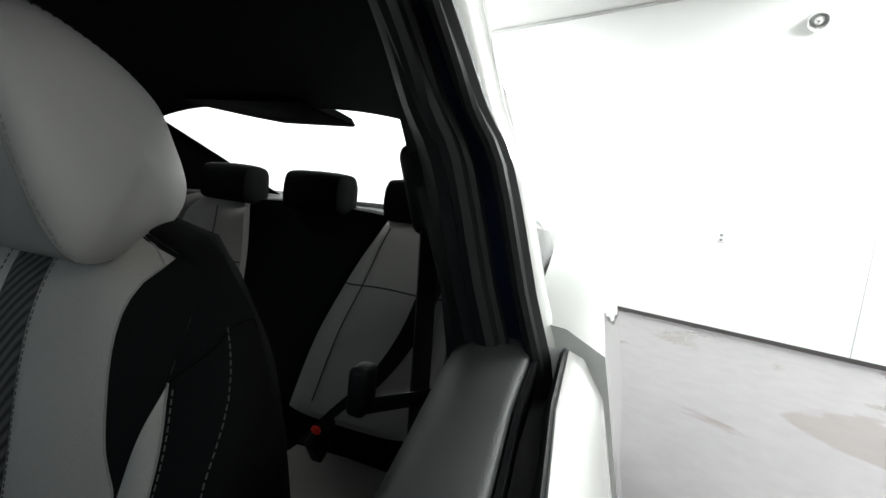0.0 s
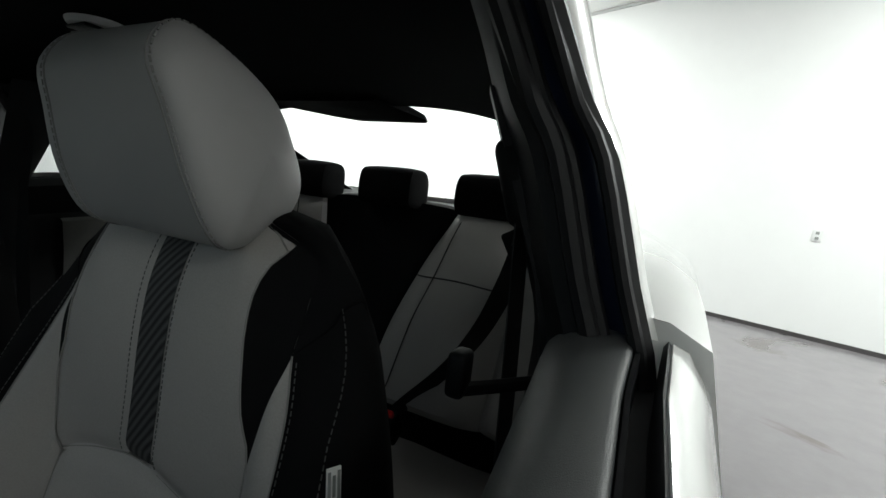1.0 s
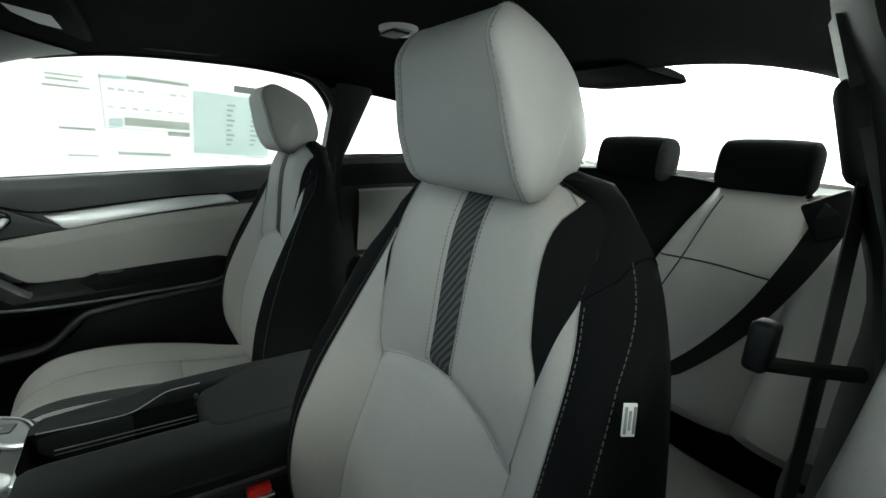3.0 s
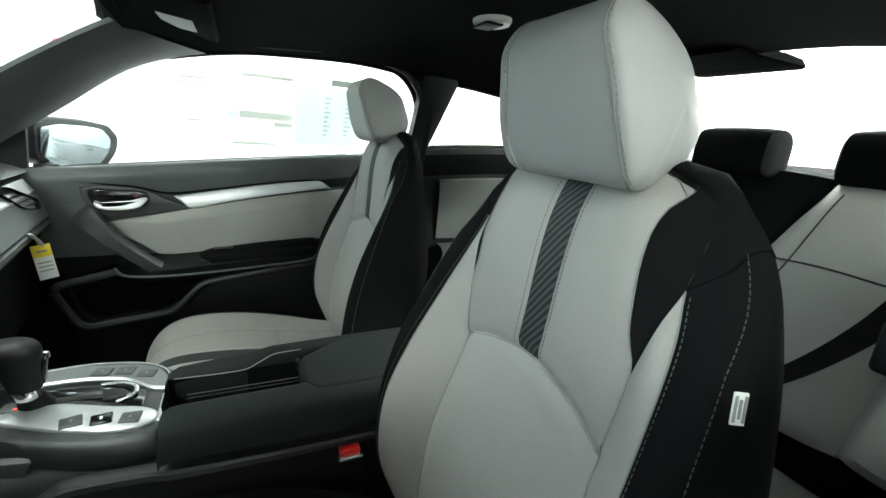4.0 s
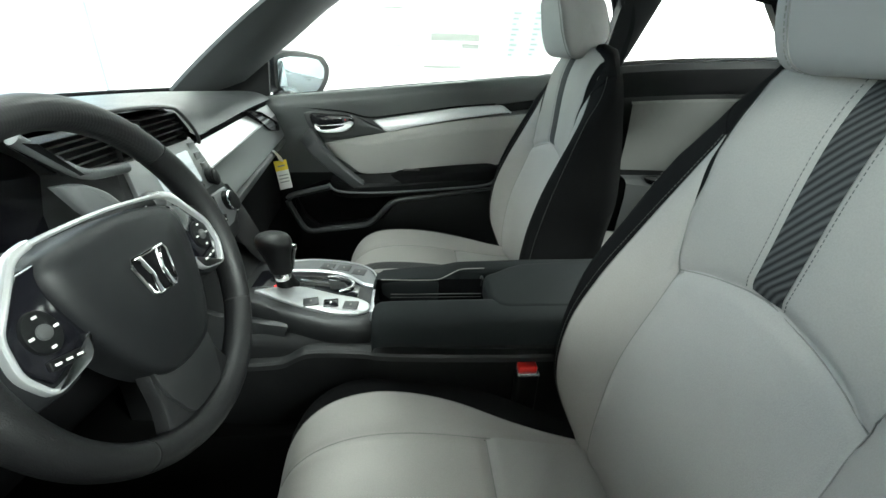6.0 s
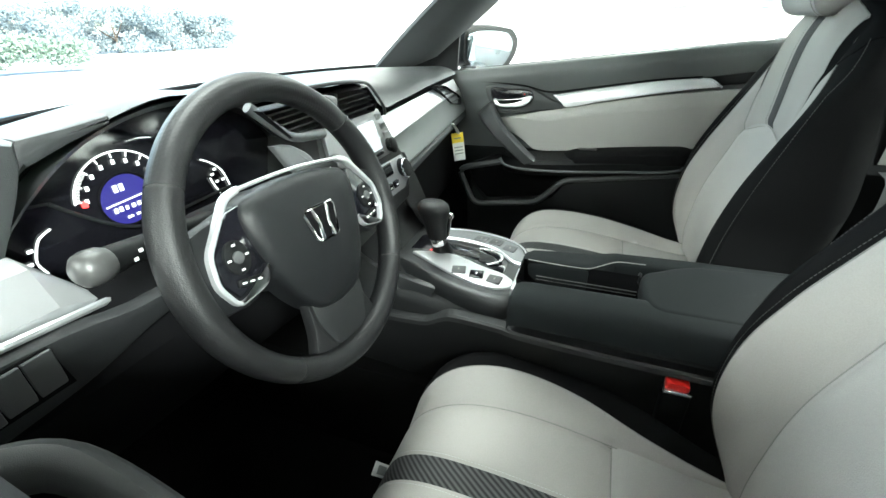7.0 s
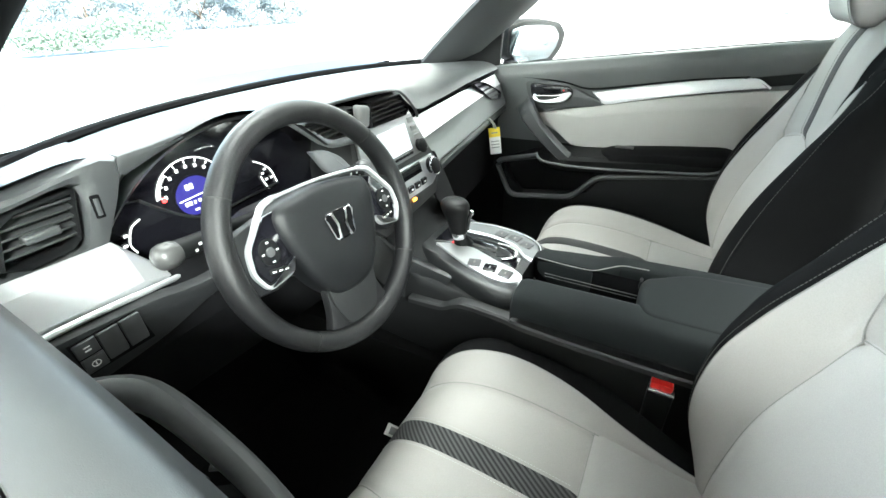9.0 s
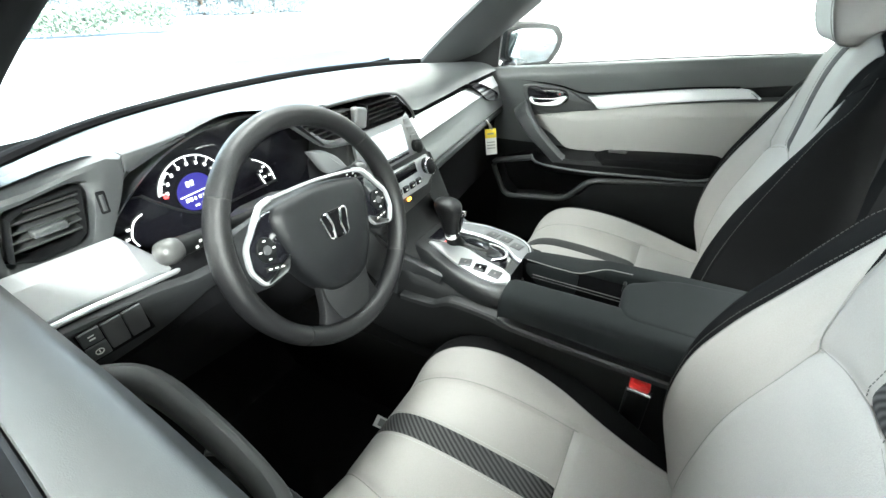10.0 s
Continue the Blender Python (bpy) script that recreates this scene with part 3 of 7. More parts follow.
# boot lid and bonnet beyond the glass
part("boot_lid", loft([[Vector((a * (0.72 - 0.03 * t), 1.45 + 0.6 * t, 1.07 - 0.03 * t - 0.03 * a * a)) for a in (-1 + 2 * j / 12 for j in range(13))] for t in (i / 6 for i in range(7))]), PAINT, body, "white boot lid")
part("bonnet", loft([[Vector((a * (0.74 - 0.06 * t), -1.22 - 0.85 * t + 0.28 * a * a * (1 - t), 0.90 - 0.14 * t * t - 0.03 * a * a)) for a in (-1 + 2 * j / 12 for j in range(13))] for t in (i / 8 for i in range(9))]), PAINT, body, "white bonnet beyond the windscreen")
for s in (-1, 1):
    rows = []
    for i in range(15):
        t = i / 14
        y = -0.90 - 1.45 * t
        top = 0.885 - 0.02 * t - 0.16 * t * t
        wide = 0.865 - 0.02 * t - 0.10 * t**3
        inner = 0.715 - 0.03 * t
        arch = 0.30 + 0.36 * math.sqrt(max(0.0, 1 - ((y + 1.62) / 0.37) ** 2)) if abs(y + 1.62) < 0.37 else 0.22
        rows.append([Vector((s * x, y, z)) for x, z in ((inner, top), (wide - 0.05, top - 0.02), (wide, top - 0.10), (wide + 0.005, max(top - 0.22, arch)), (wide - 0.02, max(min(top - 0.30, 0.45), arch)), (wide - 0.05, arch))])
    part("front_wing", loft(rows), PAINT, body, "glossy white front wing")
    for y in (-1.62, 1.12):
        wheel_hub = part("wheel", tube([(s * 0.66, y, 0.315), (s * 0.80, y, 0.315)], 0.10, 20), DEEP, body)
        tyre = [(0.20, 0.65), (0.285, 0.645), (0.31, 0.66), (0.315, 0.69), (0.315, 0.775), (0.31, 0.80), (0.285, 0.812), (0.20, 0.80)]
        part("tyre", loft([[Vector((s * x, y + r * math.cos(a), 0.315 + r * math.sin(a))) for r, x in tyre] for a in (2 * math.pi * k / 40 for k in range(41))], True), RUBBER, wheel_hub, "black tyre")
        rim_bm = bmesh.new()
        for k in range(5):
            a = 2 * math.pi * k / 5
            tube([(s * 0.79, y + r * math.cos(a), 0.315 + r * math.sin(a)) for r in (0.03, 0.10, 0.20)], [0.03, 0.022, 0.028], 8, bm=rim_bm)
        tube([(s * 0.79, y + 0.205 * math.cos(a), 0.315 + 0.205 * math.sin(a)) for a in (2 * math.pi * k / 36 for k in range(36))], 0.014, 8, True, bm=rim_bm)
        part("rim", rim_bm, SATIN, wheel_hub, "silver five-spoke rim")
for y0, bend, top, nm in ((-2.35, -0.16, 0.70, "front_bumper"), (2.18, 0.14, 0.90, "rear_bumper")):
    sgn = 1 if y0 > 0 else -1
    rows = []
    for j in range(21):
        a = -1 + 2 * j / 20
        y = y0 + bend * (1 - abs(a) ** 2.2)
        x = a * (0.83 if y0 < 0 else 0.80)
        rows.append([Vector((x, y + sgn * d, z)) for d, z in ((-0.10, top), (-0.02, top - 0.04), (0.0, top - 0.16), (0.0, 0.36), (-0.05, 0.24))])
    part(nm, loft(rows), PAINT, body, "white bumper")
part("nose_panel", loft([[Vector((a * (0.68 - 0.02 * t), -2.07 - 0.33 * t + 0.06 * a * a * t, 0.76 - 0.06 * t - 0.03 * a * a)) for a in (-1 + 2 * j / 12 for j in range(13))] for t in (i / 4 for i in range(5))]), PAINT, body)
part("tail_panel", loft([[Vector((a * 0.69, 2.05 + 0.2 * t - 0.05 * a * a * t, 1.04 - 0.18 * t - 0.03 * a * a)) for a in (-1 + 2 * j / 12 for j in range(13))] for t in (i / 4 for i in range(5))]), PAINT, body)
# floor pan, tunnel, bulkhead
part("cabin_floor", loft([[Vector((x, y, z)) for x, z in ((-0.74, 0.3), (-0.7, 0.22), (-0.2, 0.22), (-0.15, 0.40), (0.15, 0.40), (0.2, 0.22), (0.7, 0.22), (0.74, 0.3))] for y in (-1.25, -0.6, 0.2, 0.55)]), CARPET, body, "black carpeted cabin floor")
part("bulkhead", loft([[Vector((x, y, z)) for x in (-0.74, 0, 0.74)] for y, z in ((-0.95, 0.2), (-1.15, 0.35), (-1.25, 0.9))]), CARPET, body)
for s in (-1, 1):
    part("lower_side", loft([[Vector((s * x, y, z)) for x, z in ((0.74, 0.2), (0.745, 0.5), (0.735, 0.7), (0.72, 0.85))] for y in (-1.25, -0.9, -0.86)]), PLASTIC, body)


# ---- doors ----
def build_handle(d, s, at):
    bez = curve([(-0.668, 0.850), (-0.655, 0.862), (-0.60, 0.864), (-0.53, 0.856), (-0.47, 0.828), (-0.415, 0.800), (-0.48, 0.789), (-0.56, 0.782), (-0.63, 0.781), (-0.655, 0.810)], 6, True)
    part("handle_bezel", plate([p[:2] for p in bez], 0.011, 0.005, lambda u, v, w: at(u, v, w - 0.004), seg=3), DOOR_TOP, d, "charcoal handle surround")
    cup = curve([(-0.648, 0.852), (-0.59, 0.852), (-0.53, 0.848), (-0.518, 0.825), (-0.552, 0.802), (-0.625, 0.800)], 6, True)
    part("cup_rim", tube([at(p.x, p.y, 0.0075) for p in cup], 0.0022, 8, True), PLASTIC, d, "black rim of the handle cup")
    part("handle_cup", plate([p[:2] for p in cup], 0.002, 0.0006, lambda u, v, w: at(u, v, w + 0.0062)), GLOSS, d, "dark handle cup")
    lever = curve([(-0.636, 0.824), (-0.615, 0.816), (-0.58, 0.818), (-0.548, 0.828), (-0.526, 0.834), (-0.519, 0.826), (-0.543, 0.805), (-0.60, 0.800), (-0.632, 0.808)], 6, True)
    part("door_handle", plate([p[:2] for p in lever], 0.016, 0.006, lambda u, v, w: at(u, v, w + 0.007 + 0.30 * (0.82 - v)), seg=4), STRIP_SILVER, d, "chrome door handle")
    part("lock_button", plate([p[:2] for p in rounded([(-0.553, 0.846, 0), (-0.534, 0.844, 0), (-0.532, 0.832, 0), (-0.551, 0.833, 0), (-0.553, 0.846, 0)], 0.003)][:-1], 0.006, 0.002, lambda u, v, w: at(u, v, w + 0.007)), GREY_PAD, d, "small lock button with a red mark")
    part("lock_mark", box(0.001, 0.004, 0.004, 0, at(-0.5425, 0.8385, 0.0135)), RED, d, "red lock mark")


def build_door(s, label):
    d = thing("coupe_door", label, "door", group="car doors")
    at = lambda u, v, w: (s * (door_x(u) - w), u, v)
    end = 0.29 if s < 0 else 0.128
    run = end + 0.86
    # main inner skin with the rolled sill on top
    rows = []
    for i in range(41):
        y = -0.86 + run * i / 40
        dx, sz = door_x(y), sill_z(y) + lift(s, y)
        e = ease(y)
        w = 0.030 * min(1, max(0, (y + 0.12) / 0.3)) if s > 0 else 0.0
        sec = [(dx + 0.030 + e, sz - 0.03), (dx + 0.030 + e, sz - 0.006), (dx + 0.024 + e, sz), (dx + 0.010 - w * 0.6, sz - w * 0.05), (dx - w, sz - 0.012 - w * 0.1), (dx - 0.006 - w, sz - 0.03), (dx - 0.001 - w, sz - 0.07), (dx + 0.004 - w, sz - 0.095)]
        rows.append(curve([Vector((s * x, y, z)) for x, z in sec], 3))
    # Same plastic on both doors; the passenger's copy has the light in its colour.
    part("upper_trim", loft(rows, False), DOOR_TOP if s > 0 else DOOR_LIT, d, "charcoal soft upper door trim")
    rows = []
    for i in range(41):
        y = -0.86 + run * i / 40
        dx, sz = door_x(y), sill_z(y) + lift(s, y)
        rows.append([Vector((s * x, y, z)) for x, z in ((dx + 0.004, sz - 0.09), (dx + 0.010, sz - 0.15), (dx + 0.012, 0.70), (dx + 0.012, 0.665))])
    part("inner_panel", loft(rows), DOOR_TOP if s > 0 else DOOR_LIT, d, "charcoal moulded inner panel")
    rows = []
    for i in range(41):
        y = -0.86 + run * i / 40
        dx = door_x(y)
        rows.append([Vector((s * x, y, z)) for x, z in ((dx + 0.012, 0.665), (dx + 0.012, 0.52), (dx + 0.015, 0.30))])
    part("bottom_panel", loft(rows), PLASTIC, d, "black lower inner panel")
    # outer skin: belt moulding and painted panel
    rows = []
    for i in range(31):
        y = -0.90 + (run + 0.04) * i / 30
        dx, sz = door_x(y), sill_z(y) + lift(s, y)
        hip = 0.875 - 0.03 * min(1, abs(y + 0.3))
        dx += ease(y)
        rows.append([Vector((s * x, y, z)) for x, z in ((dx + 0.0485, sz - 0.03), (dx + 0.049, sz - 0.004), (dx + 0.052, sz), (dx + 0.062, sz - 0.004), (dx + 0.078, sz - 0.03), (hip - 0.035, sz - 0.09), (hip - 0.005, sz - 0.17), (hip, sz - 0.26), (hip - 0.035, 0.45), (hip - 0.05, 0.25))])
    rows.append([Vector((s * (door_x(end) + 0.03), end - 0.003, p.z)) for p in rows[-1]])
    part("outer_skin", loft(rows), PAINT, d, "glossy white outer door skin")
    rows = []
    for i in range(31):
        y = -0.86 + run * i / 30
        dx, sz = door_x(y) + ease(y), sill_z(y) + lift(s, y)
        rows.append([Vector((s * x, y, z)) for x, z in ((dx + 0.028, sz - 0.035), (dx + 0.031, sz - 0.004), (dx + 0.034, sz - 0.003), (dx + 0.035, sz - 0.028), (dx + 0.046, sz - 0.03), (dx + 0.0465, sz - 0.003), (dx + 0.049, sz + 0.001), (dx + 0.051, sz - 0.001))])
    part("belt_moulding", loft(rows), RUBBER, d, "black window slot seals")
    # satin strip
    strip = curve([(-0.458, 0.836), (-0.35, 0.853), (-0.2, 0.8745), (-0.06, 0.888), (-0.03, 0.884)], 5) + curve([(-0.005, 0.866), (-0.08, 0.857), (-0.21, 0.838), (-0.33, 0.818), (-0.410, 0.803), (-0.432, 0.815)], 5)
    part("trim_strip", plate([p[:2] for p in (Vector((*q, 0)) if len(q) == 2 else q for q in strip)], 0.018, 0.005, lambda u, v, w: at(u, v, w - 0.006 + 0.25 * (0.845 + 0.12 * (u + 0.25) - v))), STRIP_SILVER, d, "satin silver trim strip")
    if s < 0:
        end_band = curve([(-0.075, 0.886), (-0.02, 0.893), (0.1, 0.909), (0.28, 0.926)], 5) + curve([(0.28, 0.886), (0.1, 0.878), (0.0, 0.868), (-0.046, 0.861)], 5)
        part("strip_end", plate([p[:2] for p in end_band], 0.012, 0.004, lambda u, v, w: at(u, v, w - 0.007)), PLASTIC, d, "black end of the trim strip")
        part("strip_groove", tube([at(p.x, p.y, 0.003) for p in curve([(-0.83, 0.868), (-0.74, 0.8715), (-0.655, 0.8715), (-0.547, 0.862), (-0.468, 0.845), (-0.36, 0.857), (-0.2, 0.8785), (-0.06, 0.890)], 5)], 0.0026, 6), DEEP, d, "dark groove over the trim strip")
    # cloth panel, folded below its upper edge and falling back to the armrest
    top_line = [(-0.62, 0.762), (-0.52, 0.780), (-0.42, 0.799), (-0.21, 0.832), (0.04, 0.859), (0.27, 0.874)]
    low_line = [(-0.62, 0.742), (-0.55, 0.700), (-0.50, 0.664), (-0.33, 0.672), (-0.1, 0.684), (0.1, 0.697), (0.27, 0.708)]
    rows = []
    for i in range(49):
        y = -0.62 + (min(end - 0.012, 0.27) + 0.62) * i / 48
        zt, zl = interp(top_line, y), interp(low_line, y)
        fold = 0.20 * min(1.0, max(0.0, (y + 0.60) / 0.12))
        keep = min(1.0, max(0.0, (y + 0.62) / 0.05))
        sec = [(zt + 0.001, -0.004), (zt, 0.006), (zt - (zt - zl) * fold * 0.5, 0.012), (zt - (zt - zl) * fold, 0.0150), (zt - (zt - zl) * (fold + 0.06), 0.0145), (zt - (zt - zl) * 0.6, 0.0030), (zl + 0.010, -0.0050), (zl, -0.0055), (zl - 0.003, -0.009)]
        rows.append([Vector(at(y, z, w * keep)) for z, w in sec])
    part("cloth_panel", loft(rows), DOOR_CLOTH, d, "grey padded cloth panel")
    # handle bezel, cup and lever
    if s < 0:
        build_handle(d, s, at)
    # armrest shelf
    rows = []
    for i in range(25):
        y = -0.60 + 0.62 * i / 24
        e = interp([(-0.60, 0.2), (-0.56, 0.75), (-0.5, 1.0), (-0.2, 1.0), (-0.05, 0.85), (0.02, 0.25)], y)
        zt = interp([(-0.60, 0.640), (-0.45, 0.646), (-0.1, 0.668), (0.02, 0.68)], y)
        dx = door_x(y)
        out = 0.012 + 0.075 * e
        rows.append([Vector((s * x, y, z)) for x, z in ((dx + 0.01, zt + 0.014), (dx - out * 0.5, zt + 0.012), (dx - out + 0.008, zt + 0.008), (dx - out, zt - 0.004), (dx - out + 0.002, zt - 0.028), (dx - out + 0.02, zt - 0.045), (dx + 0.01, zt - 0.05))])
    part("armrest", loft(rows, False), PLASTIC, d, "black moulded armrest")
    rows = []
    for i in range(29):
        y = -0.405 + 0.37 * i / 28
        q = min(1.0, math.sin(math.pi * min(max((i + 0.4) / 28.8, 0), 1)) * 3.2) ** 0.5
        zt = interp([(-0.41, 0.672), (-0.2, 0.688), (-0.03, 0.697)], y)
        dx = door_x(y)
        rows.append([Vector((s * (dx - x * q), y, zt - 0.03 + (z + 0.03) * (0.35 + 0.65 * q))) for x, z in ((-0.004, -0.002), (0.03, 0.002), (0.066, 0.0), (0.082, -0.007), (0.088, -0.020), (0.086, -0.036), (0.07, -0.046))])
    part("armrest_pad", loft(rows), BLACK_CLOTH, d, "black padded armrest top")
    lip = curve([(0.060, -0.600, 0.646), (0.082, -0.575, 0.630), (0.089, -0.50, 0.6235), (0.092, -0.398, 0.6245), (0.092, -0.25, 0.631), (0.090, -0.095, 0.641), (0.074, -0.05, 0.662), (0.05, -0.03, 0.685)], 6)
    part("armrest_lip", tube([(s * (door_x(p.y) - p.x), p.y, p.z) for p in lip], 0.0042, 8), DOOR_TOP if s > 0 else DOOR_LIT, d, "grey lower lip of the armrest")
    part("pocket_slot", box(0.03, 0.055, 0.003, 0.001, (s * (door_x(-0.33) - 0.035), -0.335, 0.681)), GLOSS, d)
    # pull grip running up to the bezel
    rows = []
    for (y, z), out, half in zip(((-0.672, 0.795), (-0.655, 0.788), (-0.635, 0.768), (-0.60, 0.728), (-0.55, 0.683), (-0.51, 0.648), (-0.485, 0.628), (-0.47, 0.612)), (0.004, 0.034, 0.056, 0.066, 0.070, 0.070, 0.062, 0.045), (0.026, 0.028, 0.026, 0.021, 0.018, 0.018, 0.02, 0.022)):
        c, n = Vector((s * (door_x(y) - out), y, z)), Vector((0, 0.72, 0.69))
        rows.append([c + n * half * u + Vector((-s * 0.016 * v, 0, 0)) for u, v in ((-1, -1), (-1, 0.5), (-0.7, 1), (0.7, 1), (1, 0.5), (1, -1))])
    if s > 0:
        path = curve([(s * (door_x(-0.66) - 0.012), -0.655, 0.785), (s * (door_x(-0.62) - 0.05), -0.625, 0.765), (s * (door_x(-0.55) - 0.068), -0.555, 0.705), (s * (door_x(-0.48) - 0.072), -0.485, 0.655), (s * (door_x(-0.44) - 0.06), -0.445, 0.64)], 6)
        part("pull_grip", tube(path, 0.016, 12, flat=1.3), DOOR_TOP, d, "charcoal slanting pull grip")
    else:
        part("pull_grip", loft(rows, True, True), GRIP_GREY, d, "charcoal slanting pull grip")
    # map pocket: rim standing proud
    rim = rounded([(-0.60, 0.632, 0), (-0.745, 0.60, 0), (-0.69, 0.475, 0), (-0.475, 0.497, 0), (-0.40, 0.58, 0), (-0.05, 0.622, 0), (0.2, 0.64, 0)], 0.03)
    part("map_pocket", tube([(s * (door_x(p.x) - 0.045), p.x, p.y) for p in rim], 0.010, 8), DOOR_TOP, d, "charcoal map pocket rim")
    well = [p[:2] for p in rounded([(-0.62, 0.645, 0), (-0.74, 0.600, 0), (-0.672, 0.488, 0), (-0.475, 0.505, 0), (-0.41, 0.585, 0), (-0.41, 0.630, 0), (-0.62, 0.645, 0)], 0.02)][:-1]
    # The pocket is not hollow; a flat dark plate paints its inner shade.
    part("pocket_well", plate(well, 0.006, 0.002, lambda u, v, w: at(u, v, w + 0.001)), DEEP, d, "flat dark plate for the shade inside the map pocket")
    lowp = [p for p in ((-0.72, 0.60), (-0.69, 0.525), (-0.65, 0.485), (-0.43, 0.515), (-0.385, 0.578), (0.1, 0.64), (0.15, 0.30), (-0.72, 0.30))]
    part("lower_panel", plate(lowp, 0.030, 0.006, lambda u, v, w: at(u, v, w)), PLASTIC, d)
    return d


driver_door = build_door(1, "closed driver door with its window wound down")
passenger_door = build_door(-1, "closed passenger door with grey cloth and satin strip")
rows = []
for i in range(21):
    y = -0.84 + 1.15 * i / 20
    rx, rz = rail(y)
    rows.append([Vector((-(door_x(y) + 0.045), y, sill_z(y) - 0.02)).lerp(Vector((-(rx + 0.012), y, rz + 0.01)), k / 6) + Vector((-0.008 * math.sin(math.pi * k / 6), 0, 0)) for k in range(7)])
ob = part("window_glass", loft(rows), GLASS, passenger_door, "closed side window glass")
ob.visible_shadow = False


# ---- seats ----
ST = [0.46, 0.55, 0.65, 0.75, 0.85, 0.95, 1.00, 1.04, 1.062, 1.072]
SW = list(zip(ST, [0.185, 0.232, 0.248, 0.248, 0.232, 0.209, 0.185, 0.148, 0.118, 0.05]))
SF = list(zip(ST, [-0.05, -0.045, -0.032, -0.006, 0.014, 0.022, 0.030, 0.046, 0.066, 0.082]))
SB = list(zip(ST, [0.012, 0.05, 0.06, 0.062, 0.036, -0.010, -0.020, -0.015, 0.0, 0.0]))
SD = list(zip(ST, [0.15, 0.15, 0.14, 0.125, 0.10, 0.083, 0.073, 0.056, 0.039, 0.019]))


def back_point(u, z):
    """The backrest's skin: u runs from 0 in the middle of the front, round the side, to 1 in the middle of the back."""
    w, f, b, dp = (interp(t, z) for t in (SW, SF, SB, SD))
    key = ((0, 0), (0.35, 0.002), (0.55, -0.12 * b), (0.72, -0.62 * b), (0.86, -1.0 * b), (0.965, -0.62 * b if b > 0 else -1.5 * b), (1.0, 0.25 * dp if b > 0 else 0.25 * dp - 1.2 * b), (0.985, 0.6 * dp), (0.88, 0.92 * dp), (0.5, dp), (0, 1.02 * dp))
    a = abs(u)
    lx = interp([(i / 10, k[0]) for i, k in enumerate(key)], a) * w
    ly = interp([(i / 10, k[1]) for i, k in enumerate(key)], a) + f
    return Vector((math.copysign(lx, u) if u else 0.0, ly, z))


def lean(z, x=0.0):
    """The upper seat leans a little towards its door, more so on that side."""
    return 0.058 * max(0.0, z - 0.795) * min(1.0, max(0.0, (x + 0.165) / 0.165))


def back_u(lx, z):
    """Where on the skin's front the half width lx is reached."""
    lo, hi = 0.0, 0.6
    for _ in range(22):
        mid = (lo + hi) / 2
        if back_point(mid, z).x < lx:
            lo = mid
        else:
            hi = mid
    return lo


def pull(x, z):
    """How far the sewn seams draw the padding in at a place on the seat's face."""
    a, left = abs(x), 0.88 if x < 0 else 1.0
    dip = lambda d, deep, wide: deep * math.exp(-((d / wide) ** 2))
    inner = interp(INNER, z) * left if z < 0.8 else 0.136
    out = dip(a - interp(OUTER, z), 0.0035, 0.009)
    if -0.125 < x < 0.14:
        out += dip(z - vee(x), 0.0055, 0.009)
    if z < 0.81:
        out += dip(a - inner, 0.0045, 0.009)
    elif z < 0.97:
        out += dip(a - inner, 0.0035, 0.008) * min(1.0, (0.97 - z) / 0.06)
    if z > 0.82:
        out += dip(a - 0.019, 0.0012, 0.005) - 0.006 * math.exp(-(((a - 0.078) / 0.05) ** 2)) * min(1.0, (z - 0.82) / 0.05)
    return out


def sewn(p, side=1, lift=0.0):
    """A place on the seat's skin, drawn in at the seams."""
    x = p.x * side
    return Vector((x + lean(p.z, x), p.y + pull(x, p.z) - lift, p.z))


def skin(b0, b1, zlo, zhi, ns, nt, side, lift=0.0):
    rows = []
    for j in range(nt + 1):
        row = []
        for i in range(ns + 1):
            s = 0.5 - 0.5 * math.cos(math.pi * i / ns)
            f = j / nt
            z = zlo(s) + (zhi(s) - zlo(s)) * f
            u = b0(z) + (b1(z) - b0(z)) * s
            row.append(sewn(back_point(u, z), side, lift))
        rows.append(row)
    return loft(rows)


UPPER = [(0.79, 0.135), (0.883, 0.137), (0.92, 0.123), (0.96, 0.114), (0.99, 0.109), (1.015, 0.107), (1.032, 0.110), (1.044, 0.118), (1.05, 0.101), (1.072, 0.044)]
INNER = [(0.46, 0.14), (0.6, 0.15), (0.7, 0.147), (0.8, 0.135)]
OUTER = [(0.46, 0.160), (0.55, 0.196), (0.65, 0.206), (0.75, 0.196), (0.82, 0.184), (0.88, 0.172), (0.93, 0.160), (0.967, 0.148), (1.0, 0.146), (1.04, 0.130), (1.072, 0.045)]


def vee(lx):
    return 0.832 - 0.036 * (abs(lx) / 0.135) ** 1.4


